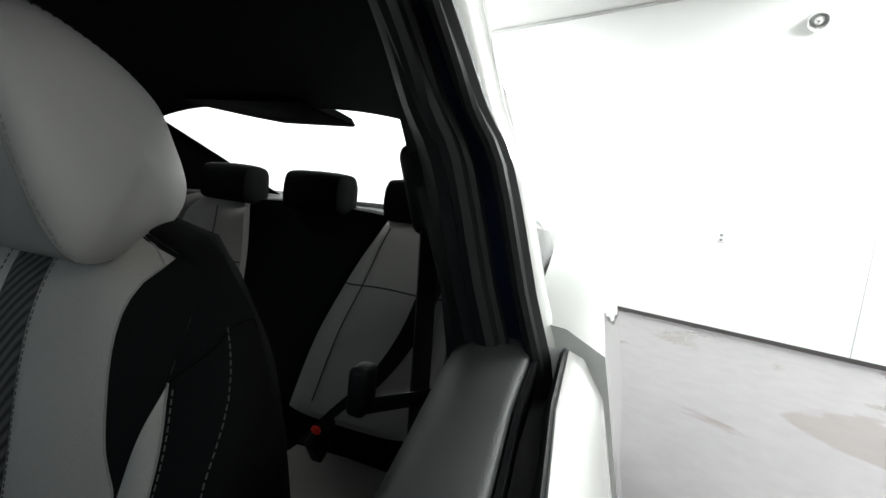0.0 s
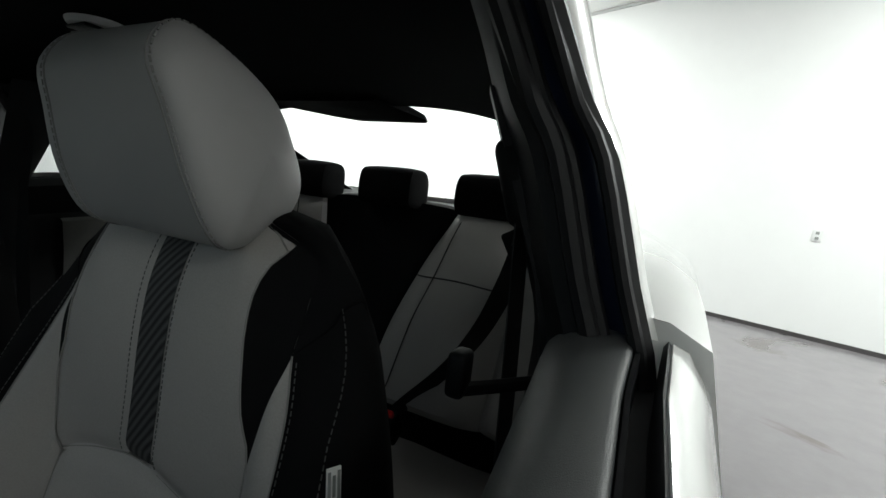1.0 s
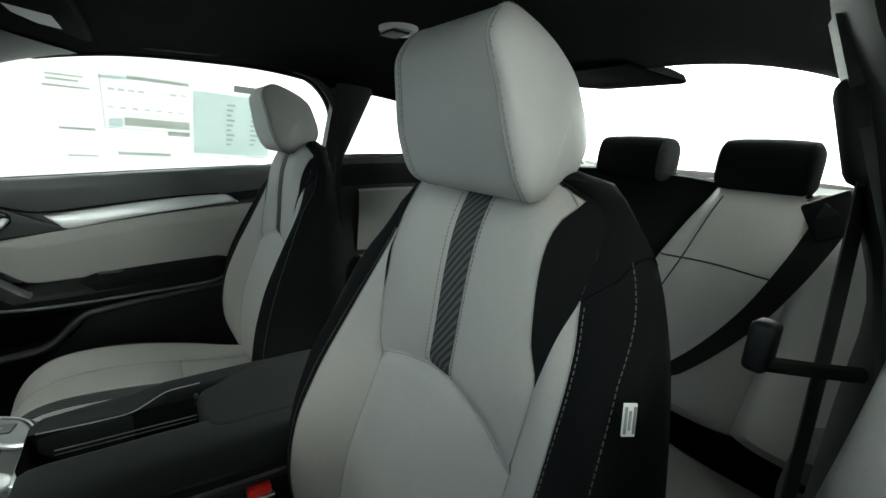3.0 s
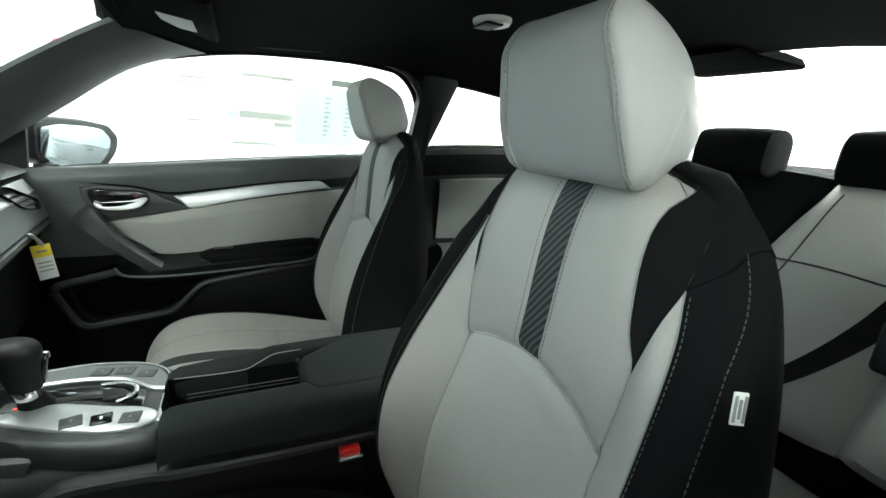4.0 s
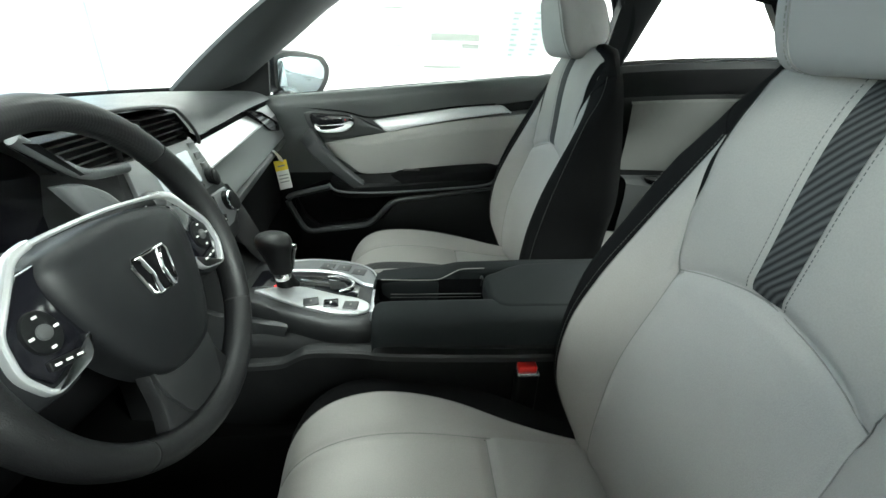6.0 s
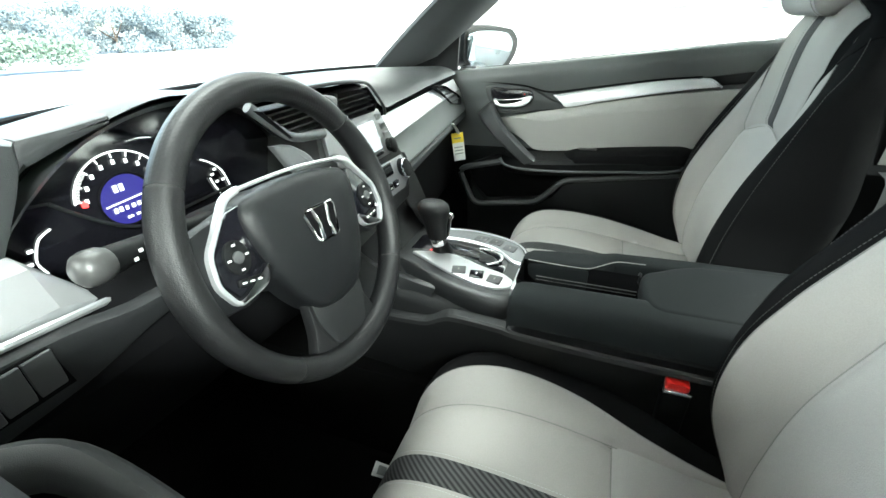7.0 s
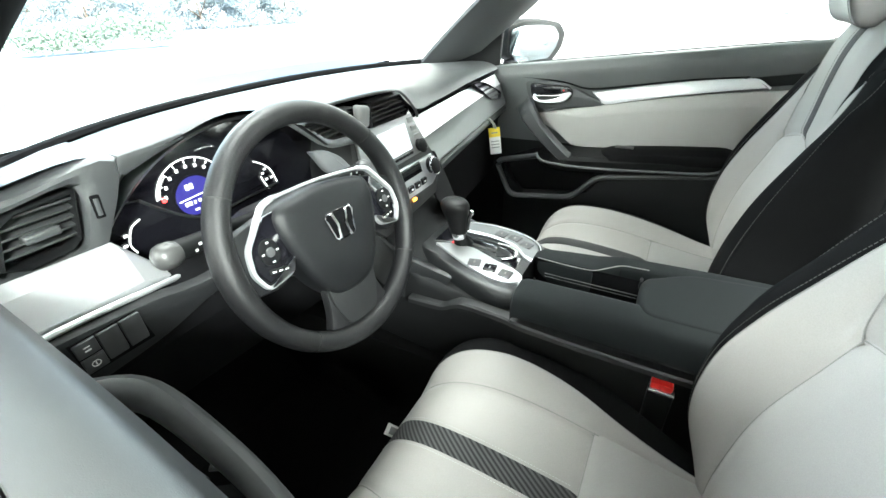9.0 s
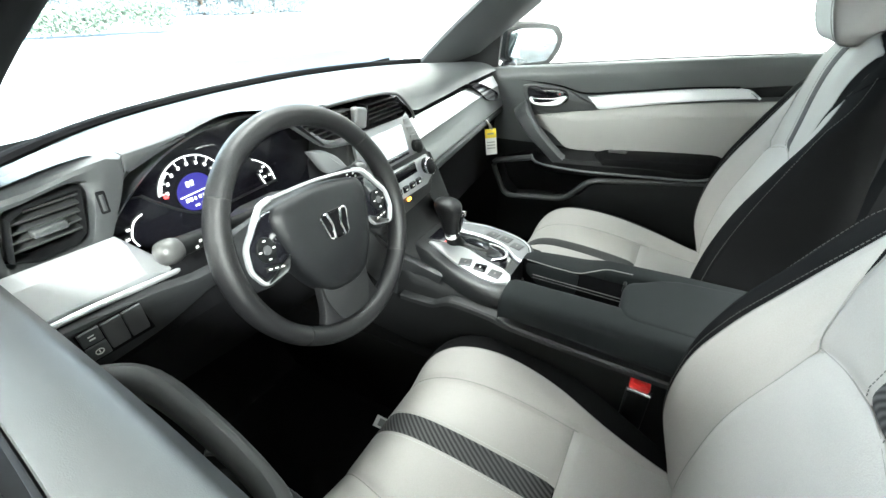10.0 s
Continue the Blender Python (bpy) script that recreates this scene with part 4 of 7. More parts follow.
def build_seat(cx, label):
    seat = thing("front_seat", label, "seat", group="front seats", at=(cx, 0, 0))
    back = part("backrest", skin(lambda z: back_u(interp(OUTER, z), z), lambda z: 1.0, lambda s: 0.46, lambda s: 1.072, 16, 48, 1), BLACK_CLOTH, seat, "black cloth seat back")
    part("side_panel", skin(lambda z: back_u(interp(OUTER, z), z), lambda z: 1.0, lambda s: 0.46, lambda s: 1.072, 16, 48, -1), BLACK_CLOTH, seat)
    part("centre_strip", skin(lambda z: -back_u(0.019, z), lambda z: back_u(0.019, z), lambda s: 0.8335, lambda s: 1.072, 4, 40, 1, -0.0003), MESH, seat, "black carbon-pattern strip")
    part("lower_insert", skin(lambda z: -back_u(0.88 * interp(INNER, z), z), lambda z: back_u(interp(INNER, z), z), lambda s: 0.46, lambda s: vee((2 * s - 1) * (0.119 if s < 0.5 else 0.135)), 44, 64, 1), INSERT, seat, "light grey cloth insert")
    part("padding", skin(lambda z: -back_u(interp(OUTER, z), z), lambda z: back_u(interp(OUTER, z), z), lambda s: 0.46, lambda s: 1.06, 24, 30, 1, -0.006), GREY_VINYL, seat)
    dark, thread = bmesh.new(), bmesh.new()
    for side in (-1, 1):
        black = bmesh.new()
        top_edge = lambda z, side=side: interp(UPPER, z) + (0.022 * min(1, max(0, (z - 0.89) / 0.06)) * min(1, (1.075 - z) / 0.03) - 0.016 * min(1, max(0, (0.883 - z) / 0.083)) if side < 0 else 0.0)
        edge_at, top_edge = top_edge, lambda z, side=side: min(edge_at(z), interp(OUTER, z) - 0.0015)
        part("upper_panel", skin(lambda z: back_u(0.019, z), lambda z: back_u(top_edge(z), z), lambda s, w=0.116 if side > 0 else 0.100: vee(0.019 + s * w) - 0.006, lambda s: 1.072, 24, 56, side, -0.0008), GREY_VINYL, seat, "grey upper back panel")
        low = lambda z, side=side: interp(INNER, z) * (0.88 if side < 0 else 1.0) if z < 0.8 else (0.136 - (0.016 * (0.883 - z) / 0.083 if side < 0 else 0.0) if z < 0.883 else 0.137 + 0.011 * (z - 0.883) / 0.084)
        part("bolster", skin(lambda z: back_u(low(z), z), lambda z: back_u(interp(OUTER, z), z), lambda s: 0.46, lambda s: 0.967, 20, 64, side), GREY_VINYL, seat, "grey side bolster")
        yoke_lo = lambda s: 0.883 + 0.084 * s
        out = lambda z: back_u(interp(OUTER, z), z) if z > 0.967 else back_u(0.137 + 0.011 * (z - 0.883) / 0.084, z)
        part("shoulder_panel", skin(lambda z: back_u(top_edge(z), z), out, lambda s: 0.884, lambda s: 1.072, 10, 40, side), BLACK_CLOTH, seat, "black shoulder panel")
        zs = [0.47 + 0.497 * i / 40 for i in range(41)]
        line = [back_point(back_u(interp(OUTER, z), z), z) for z in zs]
        line = [sewn(p, side, 0.0002) for p in line]
        tube(line, 0.0008, 6, bm=dark)
        st = [back_point(back_u(interp(OUTER, z) , z) + 0.016, z) for z in zs]
        stitches([sewn(p, side, 0.0006) for p in st], gap=0.0055, length=0.0036, r=0.0005, bm=thread)
        zs = [0.47 + 0.535 * i / 40 for i in range(41)]
        st = [back_point(0.468 + 0.035 * (1 - (z - 0.47) / 0.535), z) for z in zs]
        stitches([sewn(p, side, 0.0004) + Vector((side * 0.001, 0, 0)) for p in st], gap=0.0055, length=0.0036, r=0.0005, bm=thread)
        tube([sewn(p, side) + Vector((side * 0.0004, 0.004, 0)) for p in st], 0.0012, 6, bm=black)
        # hem across the shoulder
        hem = [back_point(u, z) for u, z in ((back_u(0.148, 0.967), 0.967), (0.42, 0.990), (0.47, 1.002), (0.52, 1.007), (0.58, 1.008), (0.66, 1.003))]
        tube([sewn(p, side, 0.0002) for p in curve(hem, 5)], 0.0010, 6, bm=black)
        part("shoulder_hem", black, DEEP, seat, "black hem on the shoulder")
        edge = [back_point(back_u(top_edge(z), z), z) for z in (0.8 + 0.26 * i / 24 for i in range(25))]
        tube([sewn(p, side, 0.0002) for p in edge], 0.0008, 6, bm=dark)
        st = [back_point(back_u(0.025, z), z) for z in (0.835 + 0.22 * i / 24 for i in range(25))]
        stitches([sewn(p, side, 0.0006) for p in st], gap=0.005, length=0.003, r=0.0004, bm=thread)
        edge = [back_point(back_u(interp(INNER, z) * (0.88 if side < 0 else 1.0), z), z) for z in (0.47 + 0.33 * i / 24 for i in range(25))]
        tube([sewn(p, side, 0.0001) for p in edge], 0.0007, 6, bm=dark)
    arch = [back_point(math.copysign(back_u(abs(lx), vee(lx)), lx), vee(lx)) for lx in (-0.119 + 0.254 * i / 24 for i in range(25))]
    tube([sewn(p, 1, 0.0001) for p in arch], 0.0008, 6, bm=dark)
    part("seams", dark, GREY_SEAM, seat, "sewn seams")
    part("stitching", thread, THREAD, seat, "pale contrast stitching")
    # cushion
    YT = [-0.552, -0.54, -0.515, -0.47, -0.40, -0.30, -0.20, -0.10, 0.02]
    CT = list(zip(YT, [0.38, 0.42, 0.458, 0.482, 0.488, 0.482, 0.469, 0.456, 0.452]))
    CW = list(zip(YT, [0.19, 0.205, 0.225, 0.243, 0.256, 0.26, 0.258, 0.25, 0.23]))

    def cush(u, y):
        top, w = interp(CT, y), interp(CW, y)
        key = ((0, 0), (0.4, 0.0), (0.6, 0.003), (0.8, 0.014), (0.92, 0.008), (0.985, -0.022), (1.0, -0.07), (0.96, min(-0.075, 0.32 - top)))
        a = abs(u) * 0.999
        lx = interp([(i / 7, k[0]) for i, k in enumerate(key)], a) * w
        dz = interp([(i / 7, k[1]) for i, k in enumerate(key)], a)
        return Vector((math.copysign(lx, u) if u else 0.0, y, top + dz))

    SHIFT = Vector((-0.018, 0, 0))

    def warp(p, side):
        """The side towards the console narrows to the rear."""
        g = interp([(-0.60, 1.0), (-0.36, 1.0), (-0.26, 0.945), (-0.16, 0.83), (-0.07, 0.66), (0.02, 0.50)], p.y)
        g = g if side < 0 else 0.15 + 0.85 * g
        r = min(1.0, abs(p.x) / interp(CW, p.y))
        edge = interp([(0.0, 0.0), (0.5, 0.0), (0.78, 0.007), (0.92, 0.016), (0.985, 0.018), (1.0, 0.004)], r)
        edge *= interp([(-0.60, 0.2), (-0.52, 0.6), (-0.45, 1.0), (-0.2, 1.0), (0.02, 0.4)], p.y) * (1.0 if side < 0 else 0.45)
        return Vector((side * p.x * (1 - (1 - g) * r * r), p.y, p.z + edge))

    def cush_u(lx, y):
        lo, hi = 0.0, 0.85
        for _ in range(22):
            mid = (lo + hi) / 2
            if cush(mid, y).x < lx:
                lo = mid
            else:
                hi = mid
        return lo

    def cskin(b0, b1, ylo, yhi, ns, nt, side):
        rows = []
        for j in range(nt + 1):
            row = []
            for i in range(ns + 1):
                s = 0.5 - 0.5 * math.cos(math.pi * i / ns)
                y = ylo(s) + (yhi(s) - ylo(s)) * j / nt
                p = cush(b0(y) + (b1(y) - b0(y)) * s, y)
                d = p.x - interp([(-0.552, 0.10), (-0.4, 0.135), (-0.2, 0.14), (0.02, 0.14)], y)
                dip = 0.004 * math.exp(-((d / 0.009) ** 2)) + (0.005 * math.exp(-(((y + 0.213) / 0.010) ** 2)) if p.x < 0.15 else 0.0) + 0.001 * math.exp(-(((p.x - 0.021) / 0.005) ** 2)) * (1 if y < -0.21 else 0)
                row.append(warp(p, side) + SHIFT - Vector((0, 0, dip)))
            rows.append(row)
        return loft(rows)

    dark, thread = bmesh.new(), bmesh.new()
    edge_u = lambda y: cush_u(0.90 * interp(CW, y), y)
    seam_u = lambda y: cush_u(interp([(-0.552, 0.10), (-0.4, 0.135), (-0.2, 0.14), (0.02, 0.14)], y), y)
    part("cushion_strip", cskin(lambda y: -cush_u(0.021, y), lambda y: cush_u(0.021, y), lambda s: -0.552, lambda s: -0.215, 4, 30, 1), MESH, seat, "black carbon-pattern strip")
    part("cushion_insert", cskin(lambda y: -seam_u(y), seam_u, lambda s: -0.213, lambda s: 0.02, 32, 40, 1), INSERT, seat, "light grey cloth insert")
    for side in (-1, 1):
        part("cushion_panel", cskin(lambda y: cush_u(0.021, y), seam_u, lambda s: -0.552, lambda s: -0.213, 20, 60, side), GREY_VINYL, seat, "grey cushion panel")
        edge_u = lambda y, side=side: cush_u((0.84 if side > 0 else interp([(-0.552, 0.75), (-0.45, 0.785), (-0.38, 0.795), (-0.26, 0.755), (-0.16, 0.68), (0.02, 0.62)], y)) * interp(CW, y), y)
        part("cushion_bolster", cskin(seam_u, edge_u, lambda s: -0.552, lambda s: 0.02, 16, 60, side), GREY_VINYL, seat, "grey cushion bolster")
        part("cushion_side", cskin(edge_u, lambda y: 1.0, lambda s: -0.552, lambda s: 0.02, 8, 40, side), BLACK_CLOTH, seat, "black cushion side")
        ys = [-0.54 + 0.5 * i / 40 for i in range(41)]
        for f in (seam_u, edge_u):
            tube([warp(p, side) + Vector((0, 0, 0.0002 - (0.004 if f is seam_u else 0.0))) + SHIFT for p in (cush(f(y), y) for y in ys)], 0.0008, 6, bm=dark)
        stitches([Vector((side * p.x, p.y, p.z + 0.0005)) + SHIFT for p in (cush(cush_u(0.027, y), y) for y in ys[:26])], gap=0.005, length=0.003, r=0.0004, bm=thread)
        tube([Vector((side * p.x, p.y, p.z - 0.0048)) + SHIFT for p in (cush(cush_u(0.14 * i / 10, -0.213), -0.213) for i in range(1, 11))], 0.0008, 6, bm=dark)
    front = [[cush(u / 12, -0.552) + SHIFT for u in range(-12, 13)], [Vector((cush(u / 12, -0.552).x * 0.97 - 0.018, -0.545, 0.30)) for u in range(-12, 13)]]
    part("cushion_front", loft(front), GREY_VINYL, seat)
    part("cushion_seams", dark, GREY_SEAM, seat)
    part("cushion_stitching", thread, PALE_THREAD, seat)
    part("seat_base", box(0.44, 0.46, 0.14, 0.02, (0, -0.27, 0.29)), PLASTIC, seat, "black plastic seat base")
    for side in (-1, 1):
        part("seat_rail", box(0.03, 0.5, 0.035, 0.004, (side * 0.19, -0.24, 0.235)), GLOSS, seat)
    # headrest
    prof = curve([(-0.038, -0.069, 0.114), (-0.057, -0.029, 0.113), (-0.068, 0.0205, 0.103), (-0.073, 0.059, 0.091), (-0.050, 0.088, 0.080), (-0.002, 0.075, 0.074), (0.034, 0.051, 0.070), (0.048, 0.0175, 0.076), (0.057, -0.0227, 0.084), (0.044, -0.050, 0.090), (0.0204, -0.066, 0.091), (-0.011, -0.0785, 0.098)], 5, True)

    def head_row(f, k=1.0, bulge=0.0, side=1):
        out = []
        for p in prof:
            wide = p.z * f if not bulge else p.z + (0.104 - p.z) * (1 - k) + bulge
            out.append(Vector((0.0175 + side * wide * (0.757 if side > 0 else 0.629), 0.045 + p.x * k, 1.112 + p.y * k * (0.95 if p.y < 0 else 0.89))))
        return out

    part("headrest", loft([head_row(-1 + 2 * i / 16) for i in range(17)], True), HEAD, seat, "grey padded headrest")
    for side in (-1, 1):
        rows = [head_row(1.0, k, g, side) for k, g in ((1.0, 0.0001), (1.006, 0.0035), (0.985, 0.0094), (0.93, 0.0152), (0.82, 0.021), (0.66, 0.0245), (0.45, 0.0264), (0.22, 0.0269), (0.02, 0.0269))]
        part("headrest_side", loft(rows, True, True), HEAD, seat, "domed grey headrest side with stitched edge")
        part("headrest_seam", tube(head_row(1.0, 1.0, 0.0002, side), 0.0009, 6, True), GREY_SEAM, seat)
        # Stitches take the darker seam grey, to stand for the welt's dashed shadow.
        r2 = head_row(1.0, 1.001, 0.0065, side)
        part("headrest_stitching", stitches(r2 + r2[:1], gap=0.0060, length=0.0040, r=0.0008), GREY_SEAM, seat)
        part("headrest_post", tube([(0.028 + side * 0.05, 0.085, 1.0), (0.028 + side * 0.05, 0.06, 1.06)], 0.0065, 12), CHROME, seat, "chrome headrest post")
        part("post_sleeve", box(0.034, 0.028, 0.016, 0.004, (0.028 + side * 0.05, 0.075, 1.058)), PLASTIC, seat)
    return seat


driver_seat = build_seat(0.385, "grey and black cloth driver seat with contrast stitching")
passenger_seat = build_seat(-0.385, "grey and black cloth passenger seat beside the far door")
passenger_seat.location = (-0.375, 0.015, 0)
for ob in passenger_seat.children:
    ob.data.transform(Matrix.Diagonal((-1, 1, 1, 1)))
    ob.data.flip_normals()


# ---- rear bench ----
bench = thing("rear_bench", "grey and black cloth rear bench seat", "rear seat")


def bench_face(s, left, right, bulge, y_in, top, tag, mat, label=""):
    """A padded upright face of the bench; left and right are tables of half width by height."""
    rows = []
    for j in range(23):
        t = j / 22
        z = 0.555 + (top - 0.555) * t
        a, b = interp(left, z), interp(right, z)
        h = (z - 0.48) / (top - 0.48)
        lean = 0.66 + 0.27 * h + 0.015 * math.sin(math.pi * h)
        row = []
        for i in range(17):
            q = -1 + 2 * i / 16
            pad = bulge * (1 - abs(q) ** 4) * (1 - max(0, (t - 0.86) / 0.14) ** 2) * (1 - max(0, (0.08 - t) / 0.08) ** 2 * 0.6)
            row.append(Vector((s * (a + (b - a) * (q + 1) / 2), lean + y_in - pad, z - 0.014 * max(0, (t - 0.8) / 0.2) * abs(q) ** 4)))
        rows.append(row)
    rows.append([p + Vector((0, 0.03, 0.006)) for p in rows[-1]])
    rows.append([p + Vector((0, 0.10, -0.02)) for p in rows[-1]])
    rows = [[p + Vector((0, 0.11, 0.0)) for p in rows[0]], [p + Vector((0, 0.018, -0.012)) for p in rows[0]]] + rows
    return part(tag, loft(rows), mat, bench, label)


for s in (-1, 1):
    bench_face(s, [(0.48, 0.14), (0.7, 0.145), (0.86, 0.185), (0.98, 0.23), (1.05, 0.255)], [(0.48, 0.47), (0.8, 0.47), (1.0, 0.455), (1.05, 0.43)], 0.055, 0.0, 1.05, "seat_back_panel", GREY_VINYL, "grey rear backrest panel")
    bench_face(s, [(0.48, 0.465), (0.8, 0.465), (1.0, 0.45), (1.04, 0.43)], [(0.48, 0.70), (0.8, 0.69), (0.95, 0.62), (1.04, 0.52)], 0.06, 0.008, 1.04, "side_bolster", GREY_VINYL, "grey outer bolster")
    for z0, z1 in ((0.860, 0.864),):
        seam = []
        for i in range(17):
            q = -1 + 2 * i / 16
            z = 0.857 + 0.014 * (1 - q * q)
            t = (z - 0.48) / 0.57
            a, b = 0.185, 0.468
            seam.append((s * (a + (b - a) * (q + 1) / 2), 0.66 + 0.27 * t + 0.015 * math.sin(math.pi * t) - 0.055 * (1 - abs(q) ** 4) - 0.0005, z))
        part("panel_seam", tube(seam, 0.0022, 6), SEAM, bench)
    seam = []
    for i in range(19):
        z = 0.60 + 0.42 * i / 18
        t = (z - 0.48) / 0.57
        x = interp([(0.58, 0.225), (0.75, 0.235), (0.87, 0.262), (0.98, 0.285), (1.03, 0.300)], z)
        seam.append((s * x, 0.66 + 0.27 * t + 0.015 * math.sin(math.pi * t) - 0.0545, z))
    part("panel_seam", tube(seam, 0.0016, 6), SEAM, bench)
    part("bench_cushion", loft([[Vector((s * x, y, z + h)) for x, h in ((0.145, -0.01), (0.16, 0.004), (0.3, 0.012), (0.45, 0.008), (0.6, 0.016), (0.67, 0.0), (0.69, -0.05))] for y, z in ((0.22, 0.30), (0.21, 0.40), (0.235, 0.452), (0.30, 0.466), (0.42, 0.462), (0.43, 0.458), (0.55, 0.452), (0.72, 0.44))]), GREY_VINYL, bench, "grey rear seat cushion")
bench_face(1, [(0.48, -0.15), (0.7, -0.15), (0.86, -0.19), (1.05, -0.26)], [(0.48, 0.15), (0.7, 0.15), (0.86, 0.19), (1.05, 0.26)], 0.01, 0.03, 1.055, "centre_back", BLACK_CLOTH, "black centre backrest")
# Added near-black sheet that gives the gap under the backrest its shade.
part("back_frame", loft([[Vector((x, y, z)) for x in (-0.70, -0.3, 0.0, 0.3, 0.70)] for y, z in ((0.70, 0.43), (0.755, 0.46), (0.765, 0.60))]), DEEP, bench, "black filler sheet for the shaded gap under the backrest")
part("centre_cushion", loft([[Vector((x, y, z)) for x in (-0.15, -0.1, 0.0, 0.1, 0.15)] for y, z in ((0.22, 0.30), (0.21, 0.40), (0.24, 0.45), (0.5, 0.455), (0.72, 0.44))]), BLACK_CLOTH, bench, "black centre cushion")
for cx, w in ((-0.315, 0.20), (0.014, 0.21), (0.342, 0.19)):
    rows = []
    for lx, k in ((-0.5, 0.3), (-0.485, 0.75), (-0.44, 0.95), (-0.3, 1.0), (0, 1.02), (0.3, 1.0), (0.44, 0.95), (0.485, 0.75), (0.5, 0.3)):
        rows.append([Vector((cx + lx * w, (0.945 if cx else 1.0) + p.x * k, 1.094 + p.y * k)) for p in curve([(-0.05, -0.05), (-0.056, 0.0), (-0.045, 0.048), (0.0, 0.062), (0.05, 0.05), (0.06, 0.0), (0.05, -0.055), (0, -0.062)], 3, True)])
    part("rear_headrest", loft(rows, True, True), BLACK_CLOTH, bench, "low black rear headrest")

# ---- dashboard ----
dash = thing("dashboard", "black soft-touch dashboard with satin trim panels", "dashboard")
PROFILE = {
    -0.67: ((-0.99, 0.885), (-0.93, 0.903), (-0.88, 0.915), (-0.82, 0.916), (-0.785, 0.908), (-0.765, 0.895)),
    -0.45: ((-1.22, 0.888), (-1.14, 0.908), (-1.0, 0.928), (-0.87, 0.932), (-0.79, 0.917), (-0.757, 0.894)),
    -0.23: ((-1.31, 0.89), (-1.22, 0.91), (-1.05, 0.936), (-0.89, 0.943), (-0.79, 0.920), (-0.752, 0.884)),
    -0.11: ((-1.33, 0.89), (-1.24, 0.91), (-1.05, 0.94), (-0.89, 0.95), (-0.78, 0.938), (-0.738, 0.890)),
    0.02: ((-1.34, 0.89), (-1.25, 0.91), (-1.05, 0.942), (-0.89, 0.955), (-0.77, 0.958), (-0.712, 0.952)),
    0.12: ((-1.33, 0.89), (-1.24, 0.91), (-1.05, 0.944), (-0.9, 0.957), (-0.78, 0.962), (-0.715, 0.96)),
    0.24: ((-1.31, 0.89), (-1.22, 0.91), (-1.05, 0.944), (-0.92, 0.962), (-0.82, 0.968), (-0.765, 0.964)),
    0.34: ((-1.28, 0.89), (-1.19, 0.91), (-1.03, 0.944), (-0.91, 0.970), (-0.83, 0.982), (-0.785, 0.977)),
    0.46: ((-1.21, 0.888), (-1.13, 0.908), (-1.0, 0.938), (-0.90, 0.958), (-0.83, 0.965), (-0.785, 0.957)),
    0.54: ((-1.14, 0.888), (-1.06, 0.906), (-0.97, 0.932), (-0.90, 0.95), (-0.83, 0.968), (-0.785, 0.972)),
    0.67: ((-0.99, 0.885), (-0.93, 0.903), (-0.9, 0.92), (-0.87, 0.935), (-0.83, 0.952), (-0.785, 0.955)),
}


def dash_row(x):
    out = []
    for k in range(6):
        out.append(Vector((x, interp([(a, p[k][0]) for a, p in PROFILE.items()], x), interp([(a, p[k][1]) for a, p in PROFILE.items()], x))))
    return curve(out, 4)


part("dash_top", loft([dash_row(-0.67 + 1.34 * i / 60) for i in range(61)]), SOFT, dash, "soft black dash top")

part("demister_slot", tube(curve([(0.545, -0.86, 0.953), (0.585, -0.845, 0.956), (0.63, -0.835, 0.952)], 4), 0.0075, 8, flat=0.35), DEEP, dash, "narrow demister slot")
part("demister_rim", tube(curve([(0.53, -0.875, 0.950), (0.585, -0.858, 0.954), (0.645, -0.845, 0.949)], 4), 0.004, 8, flat=0.5), SOFT, dash)
frit = []
for i in range(41):
    a = -1 + 2 * i / 40
    lo = Vector((a * 0.68, -1.26 + 0.30 * abs(a) ** 2.4, 0.905))
    frit.append(lo)
part("screen_base_seal", tube([p + Vector((0, 0.012, 0.012)) for p in frit], 0.014, 8, flat=0.7), DEEP, dash, "black seal along the windscreen foot")


def fascia(x0, x1, pts, name, mat, label="", n=24, lift=0.0):
    """A face that runs across the car from x0 to x1: pts is (y, z) at x0 and at x1."""
    rows = []
    for i in range(n + 1):
        t = i / n
        rows.append([Vector((x0 + (x1 - x0) * t, a[0] + (b[0] - a[0]) * t + lift, a[1] + (b[1] - a[1]) * t)) for a, b in zip(*pts)])
    return part(name, loft(rows), mat, dash, label)


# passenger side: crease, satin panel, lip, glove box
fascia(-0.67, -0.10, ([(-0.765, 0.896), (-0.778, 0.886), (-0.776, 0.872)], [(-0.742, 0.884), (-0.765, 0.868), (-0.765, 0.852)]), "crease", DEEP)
fascia(-0.68, -0.085, ([(-0.774, 0.880), (-0.765, 0.866), (-0.757, 0.852)], [(-0.760, 0.863), (-0.740, 0.840), (-0.727, 0.822)]), "satin_panel", SATIN, "satin silver trim panel")
fascia(-0.69, -0.085, ([(-0.7572, 0.852), (-0.7545, 0.8495), (-0.7548, 0.846), (-0.746, 0.815), (-0.738, 0.787), (-0.742, 0.781)], [(-0.7272, 0.822), (-0.7245, 0.8195), (-0.7248, 0.816), (-0.708, 0.788), (-0.695, 0.764), (-0.699, 0.758)]), "lower_face", GREY_FACE, "grey lower face of the trim panel")
part("panel_ridge", tube([(-0.66, -0.7545, 0.8515), (-0.085, -0.7245, 0.8215)], 0.0016, 8), SATIN, dash, "fine bright ridge along the trim panel")
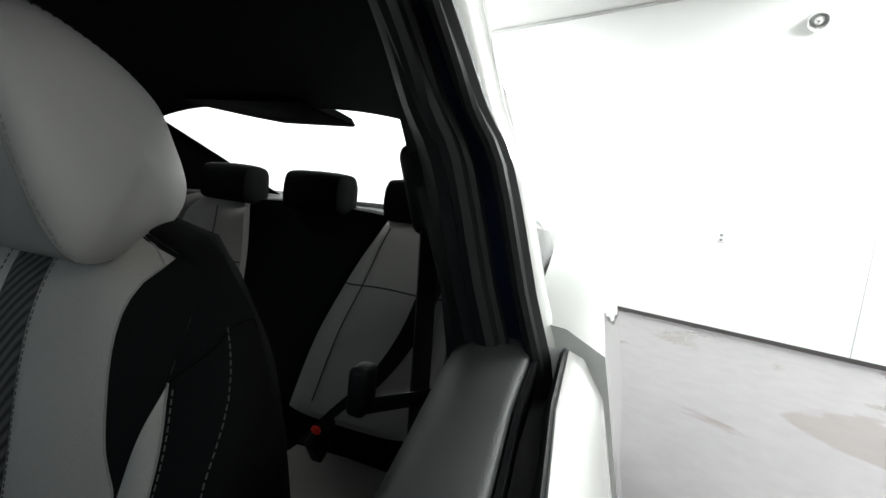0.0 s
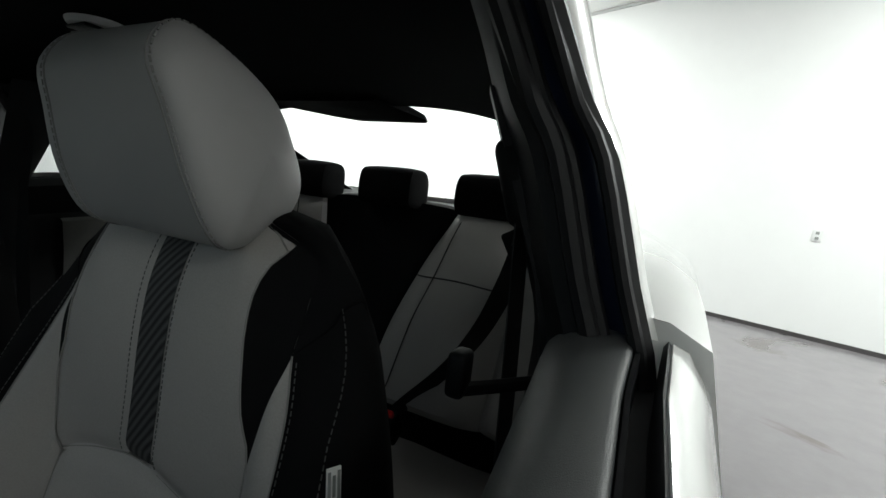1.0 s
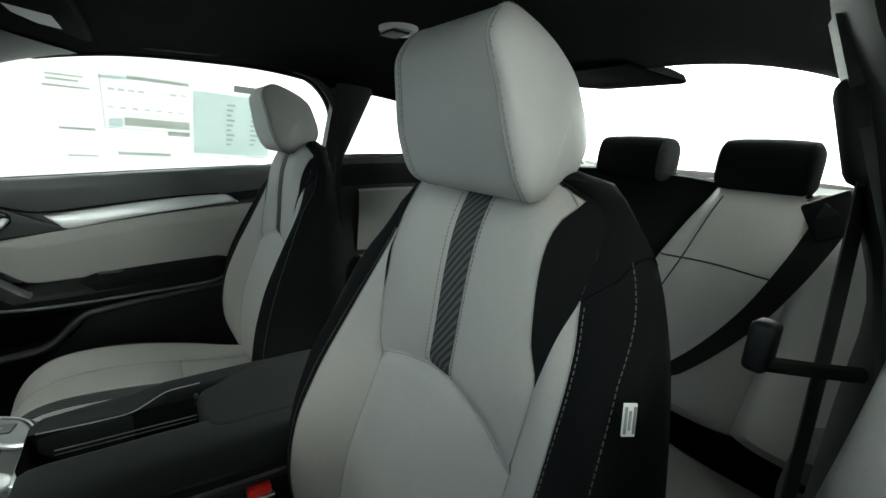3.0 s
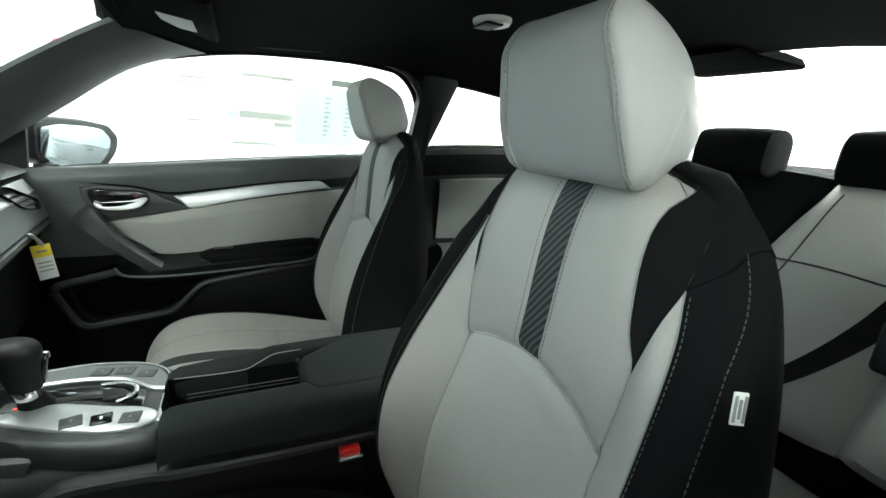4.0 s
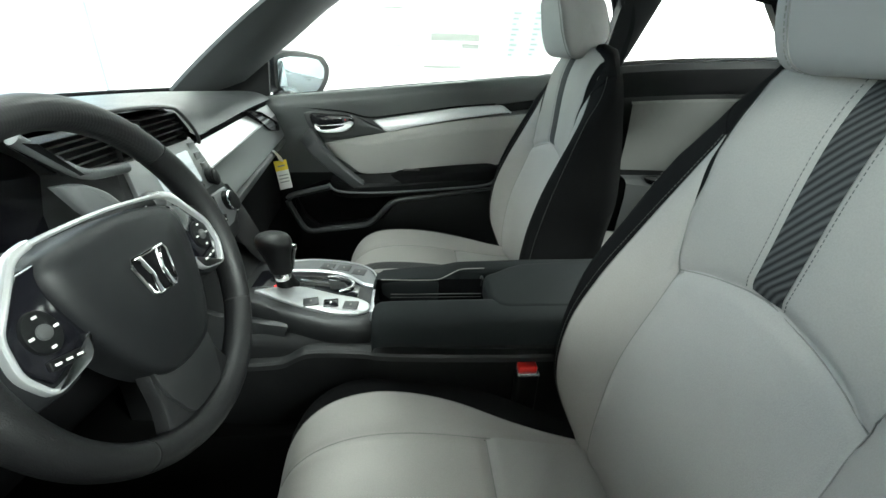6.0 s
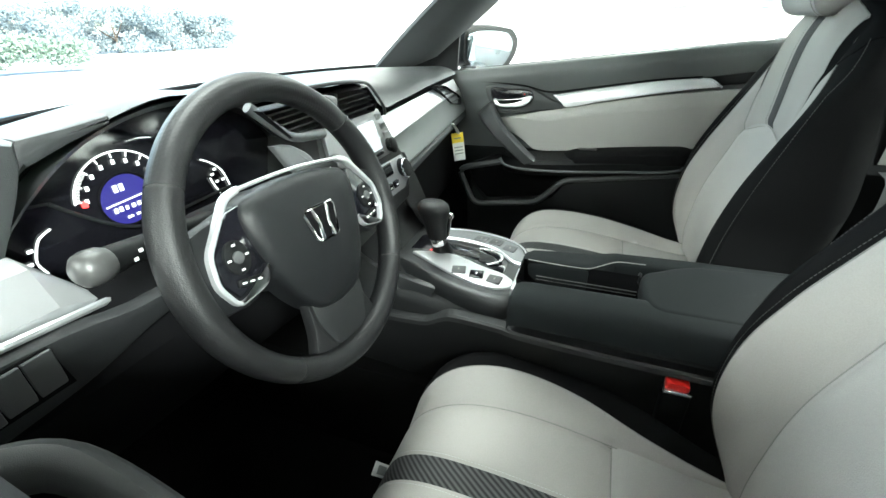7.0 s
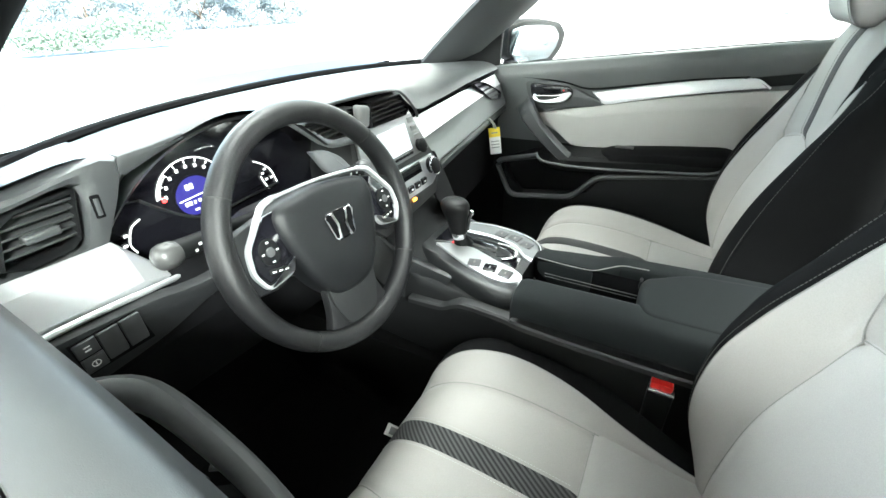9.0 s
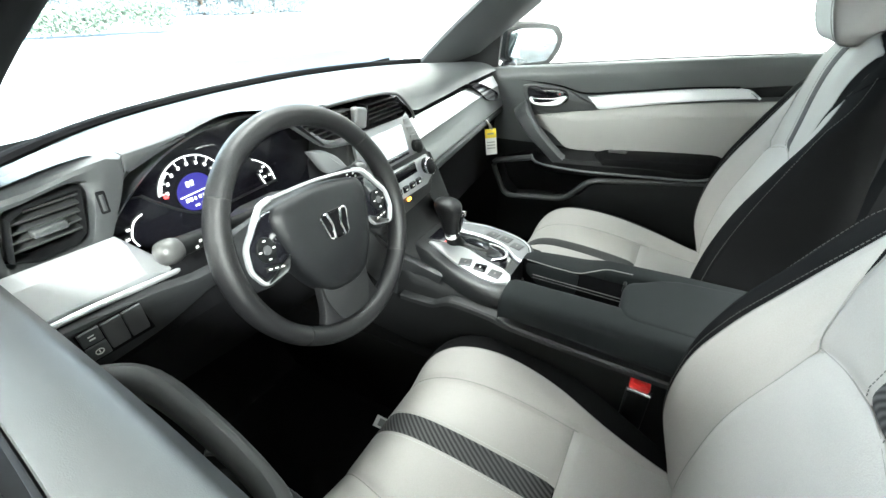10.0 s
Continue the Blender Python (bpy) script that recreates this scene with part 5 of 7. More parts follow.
fascia(-0.69, -0.115, ([(-0.750, 0.781), (-0.7385, 0.776), (-0.736, 0.771), (-0.738, 0.765), (-0.746, 0.761)], [(-0.706, 0.758), (-0.6935, 0.752), (-0.691, 0.745), (-0.693, 0.738), (-0.702, 0.733)]), "lower_lip", GRIP_GREY, "charcoal lip under the trim panel")
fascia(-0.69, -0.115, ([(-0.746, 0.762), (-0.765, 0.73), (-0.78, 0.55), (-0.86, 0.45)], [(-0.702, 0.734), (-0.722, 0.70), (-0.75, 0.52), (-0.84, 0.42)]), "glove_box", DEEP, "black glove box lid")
part("dash_end", plate([p[:2] for p in rounded([(-0.80, 0.885, 0), (-0.762, 0.868, 0), (-0.738, 0.830, 0), (-0.728, 0.805, 0), (-0.730, 0.780, 0), (-0.745, 0.756, 0), (-0.775, 0.738, 0), (-0.82, 0.735, 0), (-0.80, 0.885, 0)], 0.015, 4)][:-1], 0.016, 0.005, lambda a, b, c: (-0.708 + c, a, b)), DEEP, dash, "black plate at the passenger end of the dashboard")
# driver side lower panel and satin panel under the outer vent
# Black panel, taken darker than the other plastic for the footwell's shade.
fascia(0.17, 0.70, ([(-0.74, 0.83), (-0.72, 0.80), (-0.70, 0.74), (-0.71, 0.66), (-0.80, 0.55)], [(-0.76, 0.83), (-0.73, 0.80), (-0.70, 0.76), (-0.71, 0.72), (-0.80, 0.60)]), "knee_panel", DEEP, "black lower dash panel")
fascia(0.548, 0.70, ([(-0.765, 0.876), (-0.742, 0.868), (-0.724, 0.832), (-0.728, 0.822), (-0.745, 0.818)], [(-0.758, 0.886), (-0.736, 0.876), (-0.718, 0.842), (-0.722, 0.832), (-0.74, 0.826)]), "satin_panel", SATIN, "satin silver trim panel")
fascia(0.505, 0.548, ([(-0.752, 0.814), (-0.748, 0.813), (-0.742, 0.811), (-0.742, 0.810), (-0.75, 0.808)], [(-0.765, 0.876), (-0.742, 0.868), (-0.724, 0.832), (-0.728, 0.822), (-0.745, 0.818)]), "satin_point", SATIN, n=6)
part("satin_lip", tube(curve([(0.505, -0.738, 0.808), (0.55, -0.723, 0.820), (0.62, -0.718, 0.829), (0.70, -0.716, 0.834)], 4), 0.004, 8), SATIN, dash, "bright lower edge of the trim panel")

# instrument cluster
cl = curve([(0.541, 0.878), (0.538, 0.838), (0.524, 0.804), (0.49, 0.788), (0.42, 0.784), (0.25, 0.790), (0.16, 0.806), (0.145, 0.85), (0.17, 0.905), (0.24, 0.948), (0.33, 0.966), (0.41, 0.958), (0.475, 0.932)], 4, True)
cluster = part("instrument_panel", plate([p[:2] for p in cl], 0.012, 0.003, lambda u, v, w: (u, -0.825 + w, v)), GLOSS, dash, "gloss black instrument cluster")
rim = [Vector((p.x, -0.78, p.y)) for p in cl]
rim2 = [Vector((p.x * 1.0 + (p.x - 0.345) * 0.03, -0.775, p.y + (p.y - 0.875) * 0.06)) for p in cl]
rin = [Vector((p.x, -0.825, p.y)) for p in cl]
part("cluster_hood", loft([rin, rim, rim2], True), SOFT, dash, "black hood round the instruments")
DX, DZ, DY = 0.407, 0.877, -0.811
dial = bmesh.new()
bmesh.ops.create_circle(dial, cap_ends=True, segments=48, radius=0.030)
for v in dial.verts:
    v.co = Vector((DX - 0.001 + v.co.x, DY, DZ - 0.006 + v.co.y * 0.98))
part("speed_dial", dial, BLUE_LIT, cluster, "blue lit round display")
part("dial_rim", tube([(DX - 0.001 + 0.0315 * math.cos(a), DY, DZ - 0.006 + 0.031 * math.sin(a)) for a in (2 * math.pi * k / 48 for k in range(48))], 0.0011, 6, True), DEEP, cluster)
arc_at = lambda r, a: (DX + r * 1.06 * math.cos(radians(a)), DY + 0.0008, DZ + r * math.sin(radians(a)))
part("dial_scale", tube([arc_at(0.0505, 8 + 164 * i / 48) for i in range(49)], 0.0010, 6), WHITE_LIT, cluster, "white lit rev scale")
marks = bmesh.new()
for i in range(9):
    a = 10 + 160 * i / 8
    tube([arc_at(0.0440, a), arc_at(0.0500, a)], 0.0009, 5, bm=marks)
part("scale_marks", marks, WHITE_LIT, cluster, "white lit scale marks")
for i in range(9):
    a = 10 + 160 * i / 8
    part("lit_figure", box(0.0042, 0.0006, 0.0052, 0.0004, arc_at(0.0392, a)), WHITE_LIT, cluster)
marks = bmesh.new()
for i in range(21):
    a = 10 + 40 * i / 20
    tube([arc_at(0.0455, a), arc_at(0.0490, a)], 0.0003, 4, bm=marks)
part("fine_marks", marks, WHITE_LIT, cluster)
for a0, a1 in ((2, 10), (168, 176)):
    part("red_zone", tube([arc_at(0.0420, a0 + (a1 - a0) * i / 6) for i in range(7)], 0.0030, 6), RED_LIT, cluster, "red lit end of the scale")
lean_bar = Matrix.Rotation(radians(3), 4, "Y")
part("speed_bar", box(0.054, 0.0006, 0.0016, 0, (DX - 0.001, DY + 0.0016, DZ - 0.006), lean_bar), WHITE_LIT, cluster, "white line across the display")
for dx, dz, w, h in ((0.017, -0.014, 0.0045, 0.0060), (0.011, -0.014, 0.0045, 0.0060), (0.004, -0.0145, 0.0035, 0.0050), (-0.004, -0.0145, 0.0045, 0.0050), (-0.011, -0.0145, 0.0045, 0.0050), (0.009, 0.010, 0.0050, 0.0085), (0.002, 0.010, 0.0050, 0.0085), (0.004, -0.026, 0.0070, 0.0030), (-0.006, -0.026, 0.0050, 0.0030)):
    part("lit_figure", box(w, 0.0006, h, 0.0004, (DX + dx, DY + 0.0016, DZ + dz)), WHITE_LIT, cluster)
# temperature and fuel gauges at the sides
for pts, ticks in ((((0.527, 0.874), (0.522, 0.882), (0.515, 0.888), (0.510, 0.889)), ()), (((0.490, 0.870), (0.503, 0.864), (0.511, 0.850), (0.513, 0.840), (0.509, 0.828)), ((0.514, 0.856), (0.519, 0.843))), (((0.296, 0.887), (0.281, 0.878), (0.266, 0.862), (0.258, 0.834)), ((0.278, 0.868), (0.268, 0.850))), (((0.289, 0.858), (0.285, 0.846), (0.279, 0.833)), ((0.279, 0.850), (0.284, 0.862)))):
    line = curve([(x, DY + 0.0006, z) for x, z in pts], 5)
    part("side_gauge", tube(line, 0.0011, 6), WHITE_LIT, cluster, "small white lit gauge")
    for x, z in ticks:
        part("gauge_mark", box(0.0055, 0.0006, 0.0035, 0.0004, (x, DY + 0.0006, z)), WHITE_LIT, cluster)
# Reflections in the cluster, modelled as thin bright rods.
for pts in (((0.392, 0.936), (0.377, 0.9365), (0.362, 0.934)), ((0.500, 0.912), (0.478, 0.926), (0.462, 0.933))):
    part("hood_glint", tube(curve([(x, -0.800, z) for x, z in pts], 5), 0.0011, 6), CHROME_SATIN, cluster, "thin bright rod standing for a reflection in the hood")
part("dial_divider", tube(curve([(0.484, -0.806, 0.896), (0.462, -0.806, 0.874), (0.425, -0.806, 0.845), (0.39, -0.806, 0.834), (0.33, -0.806, 0.836), (0.26, -0.806, 0.838)], 6), 0.0022, 8), PILLAR, cluster, "raised edge under the dial")
part("left_divider", tube(curve([(0.528, -0.808, 0.905), (0.500, -0.808, 0.898), (0.484, -0.806, 0.896)], 5), 0.0015, 8), PILLAR, cluster)


def vent(name, outline, place, slats, knob, label):
    """An air vent: dark recess, frame and a row of slats."""
    v = part(name, plate([p[:2] for p in outline], 0.004, 0.001, lambda a, b, c: place(a, b, c - 0.03)), GLOSS, dash, label)
    n = len(outline)
    cx, cy = sum(p[0] for p in outline) / n, sum(p[1] for p in outline) / n
    ring = lambda k, w: [Vector(place(cx + (p[0] - cx) * k, cy + (p[1] - cy) * k, w)) for p in outline]
    part("vent_frame", loft([ring(0.98, -0.03), ring(0.99, 0.0), ring(1.03, 0.004), ring(1.09, 0.0), ring(1.10, -0.02)], True), PLASTIC, v, "black vent frame")
    x0, x1 = min(p[0] for p in outline), max(p[0] for p in outline)
    for y in slats:
        cr = []
        for i in range(n):
            a, b = outline[i], outline[(i + 1) % n]
            if (a[1] - y) * (b[1] - y) < 0:
                cr.append(a[0] + (b[0] - a[0]) * (y - a[1]) / (b[1] - a[1]))
        if len(cr) >= 2:
            a, b = min(cr), max(cr)
            bm = loft([[Vector(place(x, y + dy, w)) for dy, w in ((0.0025, -0.02), (-0.001, -0.001), (-0.0035, -0.002), (-0.001, -0.02))] for x in (a, (a + b) / 2, b)], True, True)
            part("slat", bm, SLAT, v)
    if knob:
        part("vent_knob", box(0.034, 0.014, 0.010, 0.003, place(*knob, 0.002)), SOFT, v, "dark vent slider")
    return v


oval = lambda pts, n=3: [p[:2] for p in curve(pts, n, True)]
vent("outer_vent", [(0.558, 0.942), (0.61, 0.940), (0.626, 0.932), (0.640, 0.890), (0.622, 0.882), (0.584, 0.884), (0.571, 0.893)], lambda a, b, c: (a, -0.772 + c, b), [0.890 + 0.0098 * i for i in range(6)], (0.600, 0.912), "black outer air vent")
part("wheel_slot", box(0.010, 0.004, 0.028, 0.002, (0.5425, -0.767, 0.920), Matrix.Rotation(radians(-5), 4, "Y")), DEEP, dash)
part("vent_wheel", tube([(0.5440, -0.768, 0.910), (0.542, -0.768, 0.930)], 0.0040, 12), SOFT, dash, "grey thumb wheel")
inner = [(0.553, 0.947), (0.612, 0.945), (0.632, 0.936), (0.648, 0.886), (0.625, 0.877), (0.581, 0.879), (0.566, 0.890)]
outer = [(0.500, 0.964), (0.60, 0.958), (0.70, 0.948), (0.71, 0.885), (0.70, 0.868), (0.56, 0.864), (0.548, 0.870)]
ring_at = lambda k, y, dz=0.0: curve([(a + (c - a) * k, y - (0.055 if dz and b > 0.93 else 0.0), b + (e - b) * k + (dz if b > 0.93 else 0.0)) for (a, b), (c, e) in zip(inner, outer)], 4, True)
part("vent_surround", loft([ring_at(0, -0.800), ring_at(0.0, -0.774), ring_at(0.12, -0.768), ring_at(0.5, -0.7655), ring_at(0.88, -0.768), ring_at(1.0, -0.776), ring_at(1.04, -0.795, 0.006)], True), SOFT, dash, "soft black vent surround")
vent("passenger_vent", [p[:2] for p in rounded([(-0.50, 0.858, 0), (-0.455, 0.884, 0), (-0.53, 0.876, 0), (-0.632, 0.832, 0), (-0.618, 0.812, 0), (-0.545, 0.826, 0), (-0.50, 0.858, 0)], 0.012, 3)][:-1], lambda a, b, c: (a, -0.748 + c + (0.85 - b) * 0.3, b), [0.828, 0.841, 0.854, 0.867], None, "black end air vent")

# centre stack
stk = lambda a, b, c: (a, -0.688 - (b - 0.787) * 0.30 + c, b)
face = [(0.150, 0.905), (-0.052, 0.905), (-0.098, 0.79), (-0.09, 0.75), (-0.06, 0.715), (0.15, 0.70), (0.19, 0.74), (0.19, 0.79)]
stack = part("control_panel", plate(face, 0.11, 0.006, lambda a, b, c: stk(a, b, c - 0.11)), CHARCOAL, dash, "charcoal centre control panel")
part("screen_bezel", plate([(0.142, 0.898), (-0.046, 0.898), (-0.072, 0.815), (0.160, 0.815)], 0.006, 0.002, stk), AUDIO_GREY, stack, "grey audio panel")
part("display", plate([(0.096, 0.884), (-0.010, 0.884), (-0.010, 0.832), (0.096, 0.832)], 0.002, 0.0005, lambda a, b, c: stk(a, b, c + 0.007)), SCREEN, stack, "bright audio screen")
for i in range(3):
    part("audio_button", box(0.020, 0.004, 0.013, 0.0015, stk(-0.034 - 0.004 * i, 0.886 - 0.018 * i, 0.006)), AUDIO_GREY, stack)
for i in range(8):
    part("preset_button", box(0.011, 0.005, 0.005, 0.001, stk(0.090 - 0.0135 * i, 0.824, 0.006)), PLASTIC, stack)


def knob(name, a, b, r, mat, ringmat, label):
    rows = []
    for w, rr in ((0.0, r), (0.012, r), (0.015, r * 0.93), (0.016, r * 0.8)):
        rows.append([Vector(stk(a + rr * math.cos(t), b + rr * math.sin(t), w + 0.004)) for t in (2 * math.pi * k / 28 for k in range(28))])
    k = part(name, loft(rows, True, True), mat, stack, label)
    part("knob_ring", tube([stk(a + r * 1.03 * math.cos(t), b + r * 1.03 * math.sin(t), 0.016) for t in (2 * math.pi * j / 32 for j in range(32))], 0.0018, 6, True), ringmat, k)
    return k


knob("volume_knob", -0.040, 0.831, 0.013, PLASTIC, PLASTIC, "black volume knob")
knob("climate_knob", -0.062, 0.779, 0.018, PLASTIC, CHROME, "black climate knob with chrome ring")
knob("climate_knob", 0.142, 0.782, 0.017, PLASTIC, CHROME, "black climate knob with chrome ring")
part("climate_panel", plate([(0.165, 0.805), (-0.078, 0.800), (-0.092, 0.778), (-0.077, 0.752), (-0.050, 0.740), (0.14, 0.742), (0.165, 0.752)], 0.004, 0.002, stk), material("silver_plastic", (0.36, 0.37, 0.38), 0.35, metal=0.4), stack, "silver climate panel")
part("climate_screen", plate([(0.115, 0.80), (-0.022, 0.80), (-0.022, 0.778), (0.115, 0.778)], 0.002, 0.0005, lambda a, b, c: stk(a, b, c + 0.004)), GLOSS, stack)
for i in range(6):
    part("climate_button", box(0.020, 0.008, 0.014, 0.002, stk(0.115 - 0.0265 * i, 0.758, 0.004)), GLOSS, stack)
    part("button_mark", box(0.006, 0.001, 0.003, 0, stk(0.115 - 0.0265 * i, 0.758, 0.0088)), PAPER, stack)
part("hazard_light", box(0.012, 0.004, 0.006, 0.001, stk(0.030, 0.733, 0.001)), material("orange_lit", (0.2, 0.05, 0), 0.3, emit=(1, 0.3, 0.03), power=2.0), stack, "small orange lit mark")
vent("centre_vent", [(0.142, 0.950), (0.262, 0.951), (0.216, 0.908), (0.146, 0.903)], lambda p, q, c: (p + 0.004, -0.714 + c, q - 0.002), [0.911, 0.920, 0.929, 0.938, 0.946], None, "black centre air vent")
a, b = 0.096, -0.032
vent("centre_vent", [(a, 0.946), (b + (a - b) * 0.25, 0.944), (b, 0.912), (b + (a - b) * 0.12, 0.900), (a, 0.903)], lambda p, q, c: (p, -0.712 + c, q), [0.911, 0.920, 0.929, 0.938], None, "black centre air vent")
part("hazard_button", box(0.032, 0.020, 0.038, 0.006, (0.122, -0.713, 0.929), Matrix.Rotation(radians(-14), 4, "Y")), material("grey_switch", (0.19, 0.19, 0.192), 0.42), dash, "grey hazard switch between the vents")
part("vent_brow", tube(curve([(-0.072, -0.715, 0.884), (-0.050, -0.706, 0.905), (-0.004, -0.702, 0.944), (0.030, -0.702, 0.957), (0.10, -0.704, 0.964), (0.20, -0.712, 0.966), (0.270, -0.728, 0.960)], 5), 0.003, 8), GREY_PAD, dash, "thin grey edge over the vents")
part("vent_lip", tube(rounded([(0.274, -0.728, 0.956), (0.212, -0.718, 0.901), (0.150, -0.708, 0.896)], 0.02), 0.0072, 10), GREY_STRIP, dash, "grey lip under the vents")
shoulder = [(0.500, 0.966), (0.523, 0.932), (0.500, 0.940), (0.459, 0.952), (0.416, 0.962), (0.416, 0.972), (0.459, 0.968)]
part("hood_shoulder", plate(shoulder, 0.05, 0.006, lambda a, b, c: (a, -0.822 + c, b)), SOFT, dash, "soft shoulder beside the instruments")
flank = [p[:2] for p in rounded([(0.250, 0.899, 0), (0.222, 0.896, 0), (0.196, 0.878, 0), (0.170, 0.842, 0), (0.196, 0.838, 0), (0.226, 0.856, 0), (0.250, 0.899, 0)], 0.010, 4)][:-1]
part("stack_flank", plate(flank, 0.012, 0.005, lambda a, b, c: (a, -0.712 + c - (a - 0.17) * 0.25, b), seg=3), GREY_STRIP, dash, "grey trim beside the control panel")
# switches under the outer vent
bt = lambda a, b, c: (a, -0.700 + c - (b - 0.79) * 0.12, b)
part("switch_rail", plate(oval([(0.40, 0.800), (0.50, 0.806), (0.56, 0.818), (0.668, 0.828), (0.70, 0.832), (0.705, 0.80), (0.70, 0.768), (0.655, 0.763), (0.575, 0.766), (0.535, 0.772), (0.48, 0.782), (0.41, 0.778)], 3), 0.020, 0.006, lambda a, b, c: bt(a, b, c - 0.018)), PILLAR, dash, "charcoal rail round the switches")
part("switch_panel", plate([(0.579, 0.8185), (0.648, 0.8195), (0.645, 0.779), (0.574, 0.778)], 0.002, 0.0005, lambda a, b, c: bt(a, b, c + 0.0015)), DEEP, dash, "black switch panel")
for i in range(3):
    for j in range(2 if i == 0 else 1):
        h = 0.0180 if i == 0 else 0.0372
        part("switch", box(0.0215, 0.004, h, 0.0012, bt(0.6345 - 0.0228 * i, (0.7895 + 0.0192 * j) if i == 0 else 0.799, 0.0035)), SOFT, dash, "black switch with white symbol" if i == 0 else "blank black switch cover")
part("switch_mark", tube([bt(0.6345 + 0.0042 * math.cos(a), 0.7895 + 0.0032 * math.sin(a), 0.0058) for a in (2 * math.pi * k / 12 for k in range(12))], 0.0006, 5, True), PAPER, dash)
for dz in (-0.002, 0.002):
    part("switch_mark", box(0.0062, 0.0006, 0.0014, 0, bt(0.6345, 0.8087 + dz, 0.0058)), PAPER, dash)
part("switch_mark", box(0.0012, 0.0006, 0.0040, 0, bt(0.6345, 0.7895, 0.0058)), PAPER, dash)

# ---- steering wheel ----
wheel = thing("steering_wheel", "black three-spoke steering wheel with satin bezels", "steering wheel", at=(0.364, -0.5916, 0.8462))
wheel.matrix_world = Matrix.Translation((0.364, -0.5916, 0.8462)) @ Euler((radians(90 - 18.5), 0, radians(179))).to_matrix().to_4x4()
R, GRIP = 0.1552, 0.0146
N = 144


def rim_span(a0, a1, n, swell=0.0):
    """A stretch of the rim between two angles, fatter by swell."""
    rows = []
    for i in range(n + 1):
        a = radians(a0 + (a1 - a0) * i / n)
        g = GRIP + 0.0012 * math.cos(2 * a) ** 2 + swell
        rows.append([Vector(((R + g * 0.94 * math.cos(b)) * math.cos(a), (R + g * 0.94 * math.cos(b)) * math.sin(a), g * 1.14 * math.sin(b))) for b in (2 * math.pi * k / 20 for k in range(20))])
    return loft(rows, True, True)


JOINTS = (37.5, 144.5, 229.0, 319.5)
part("rim", rim_span(JOINTS[0] + 0.4, JOINTS[1] - 0.4, 48), RIM_TOP, wheel, "dimpled black upper rim")
for a0, a1 in zip(JOINTS[1:], (*JOINTS[2:], JOINTS[0] + 360)):
    part("rim", rim_span(a0 + 0.4, a1 - 0.4, 40), LEATHER, wheel, "smooth black wheel rim")
for a in JOINTS:
    part("rim_joint", rim_span(a - 0.5, a + 0.5, 2, -0.0010), SEAM, wheel)
# the hub and spokes stand turned a little to the right
HUB_TURN = Matrix.Rotation(radians(-5), 4, "Z")
hub_at = lambda a, b, c: HUB_TURN @ Vector((a, b, c))
hub = oval([(-0.084, 0.048), (-0.05, 0.057), (0.0, 0.061), (0.05, 0.057), (0.080, 0.048), (0.084, 0.020), (0.070, -0.030), (0.050, -0.068), (0.024, -0.089), (-0.026, -0.089), (-0.052, -0.068), (-0.073, -0.030), (-0.088, 0.020)], 4)
rows = []
for k, w in ((1.0, -0.02), (1.0, 0.004), (0.985, 0.010), (0.94, 0.0155), (0.82, 0.0205), (0.55, 0.0245), (0.25, 0.026), (0.02, 0.0262)):
    rows.append([hub_at(p[0] * k - 0.003 * (1 - k), p[1] * k, w) for p in hub])
part("airbag_cover", loft(rows, True, True), HUB, wheel, "charcoal padded airbag cover")
part("cover_crease", tube([hub_at(*p) for p in curve([(-0.062, -0.020, 0.0185), (-0.045, 0.018, 0.0225), (-0.020, 0.045, 0.0195)], 6)], 0.0012, 6, flat=0.4), HUB, wheel)
part("cover_print", box(0.013, 0.0035, 0.0004, 0, hub_at(-0.008, -0.046, 0.0232), HUB_TURN), SEAM, wheel, "small dark print on the cover")
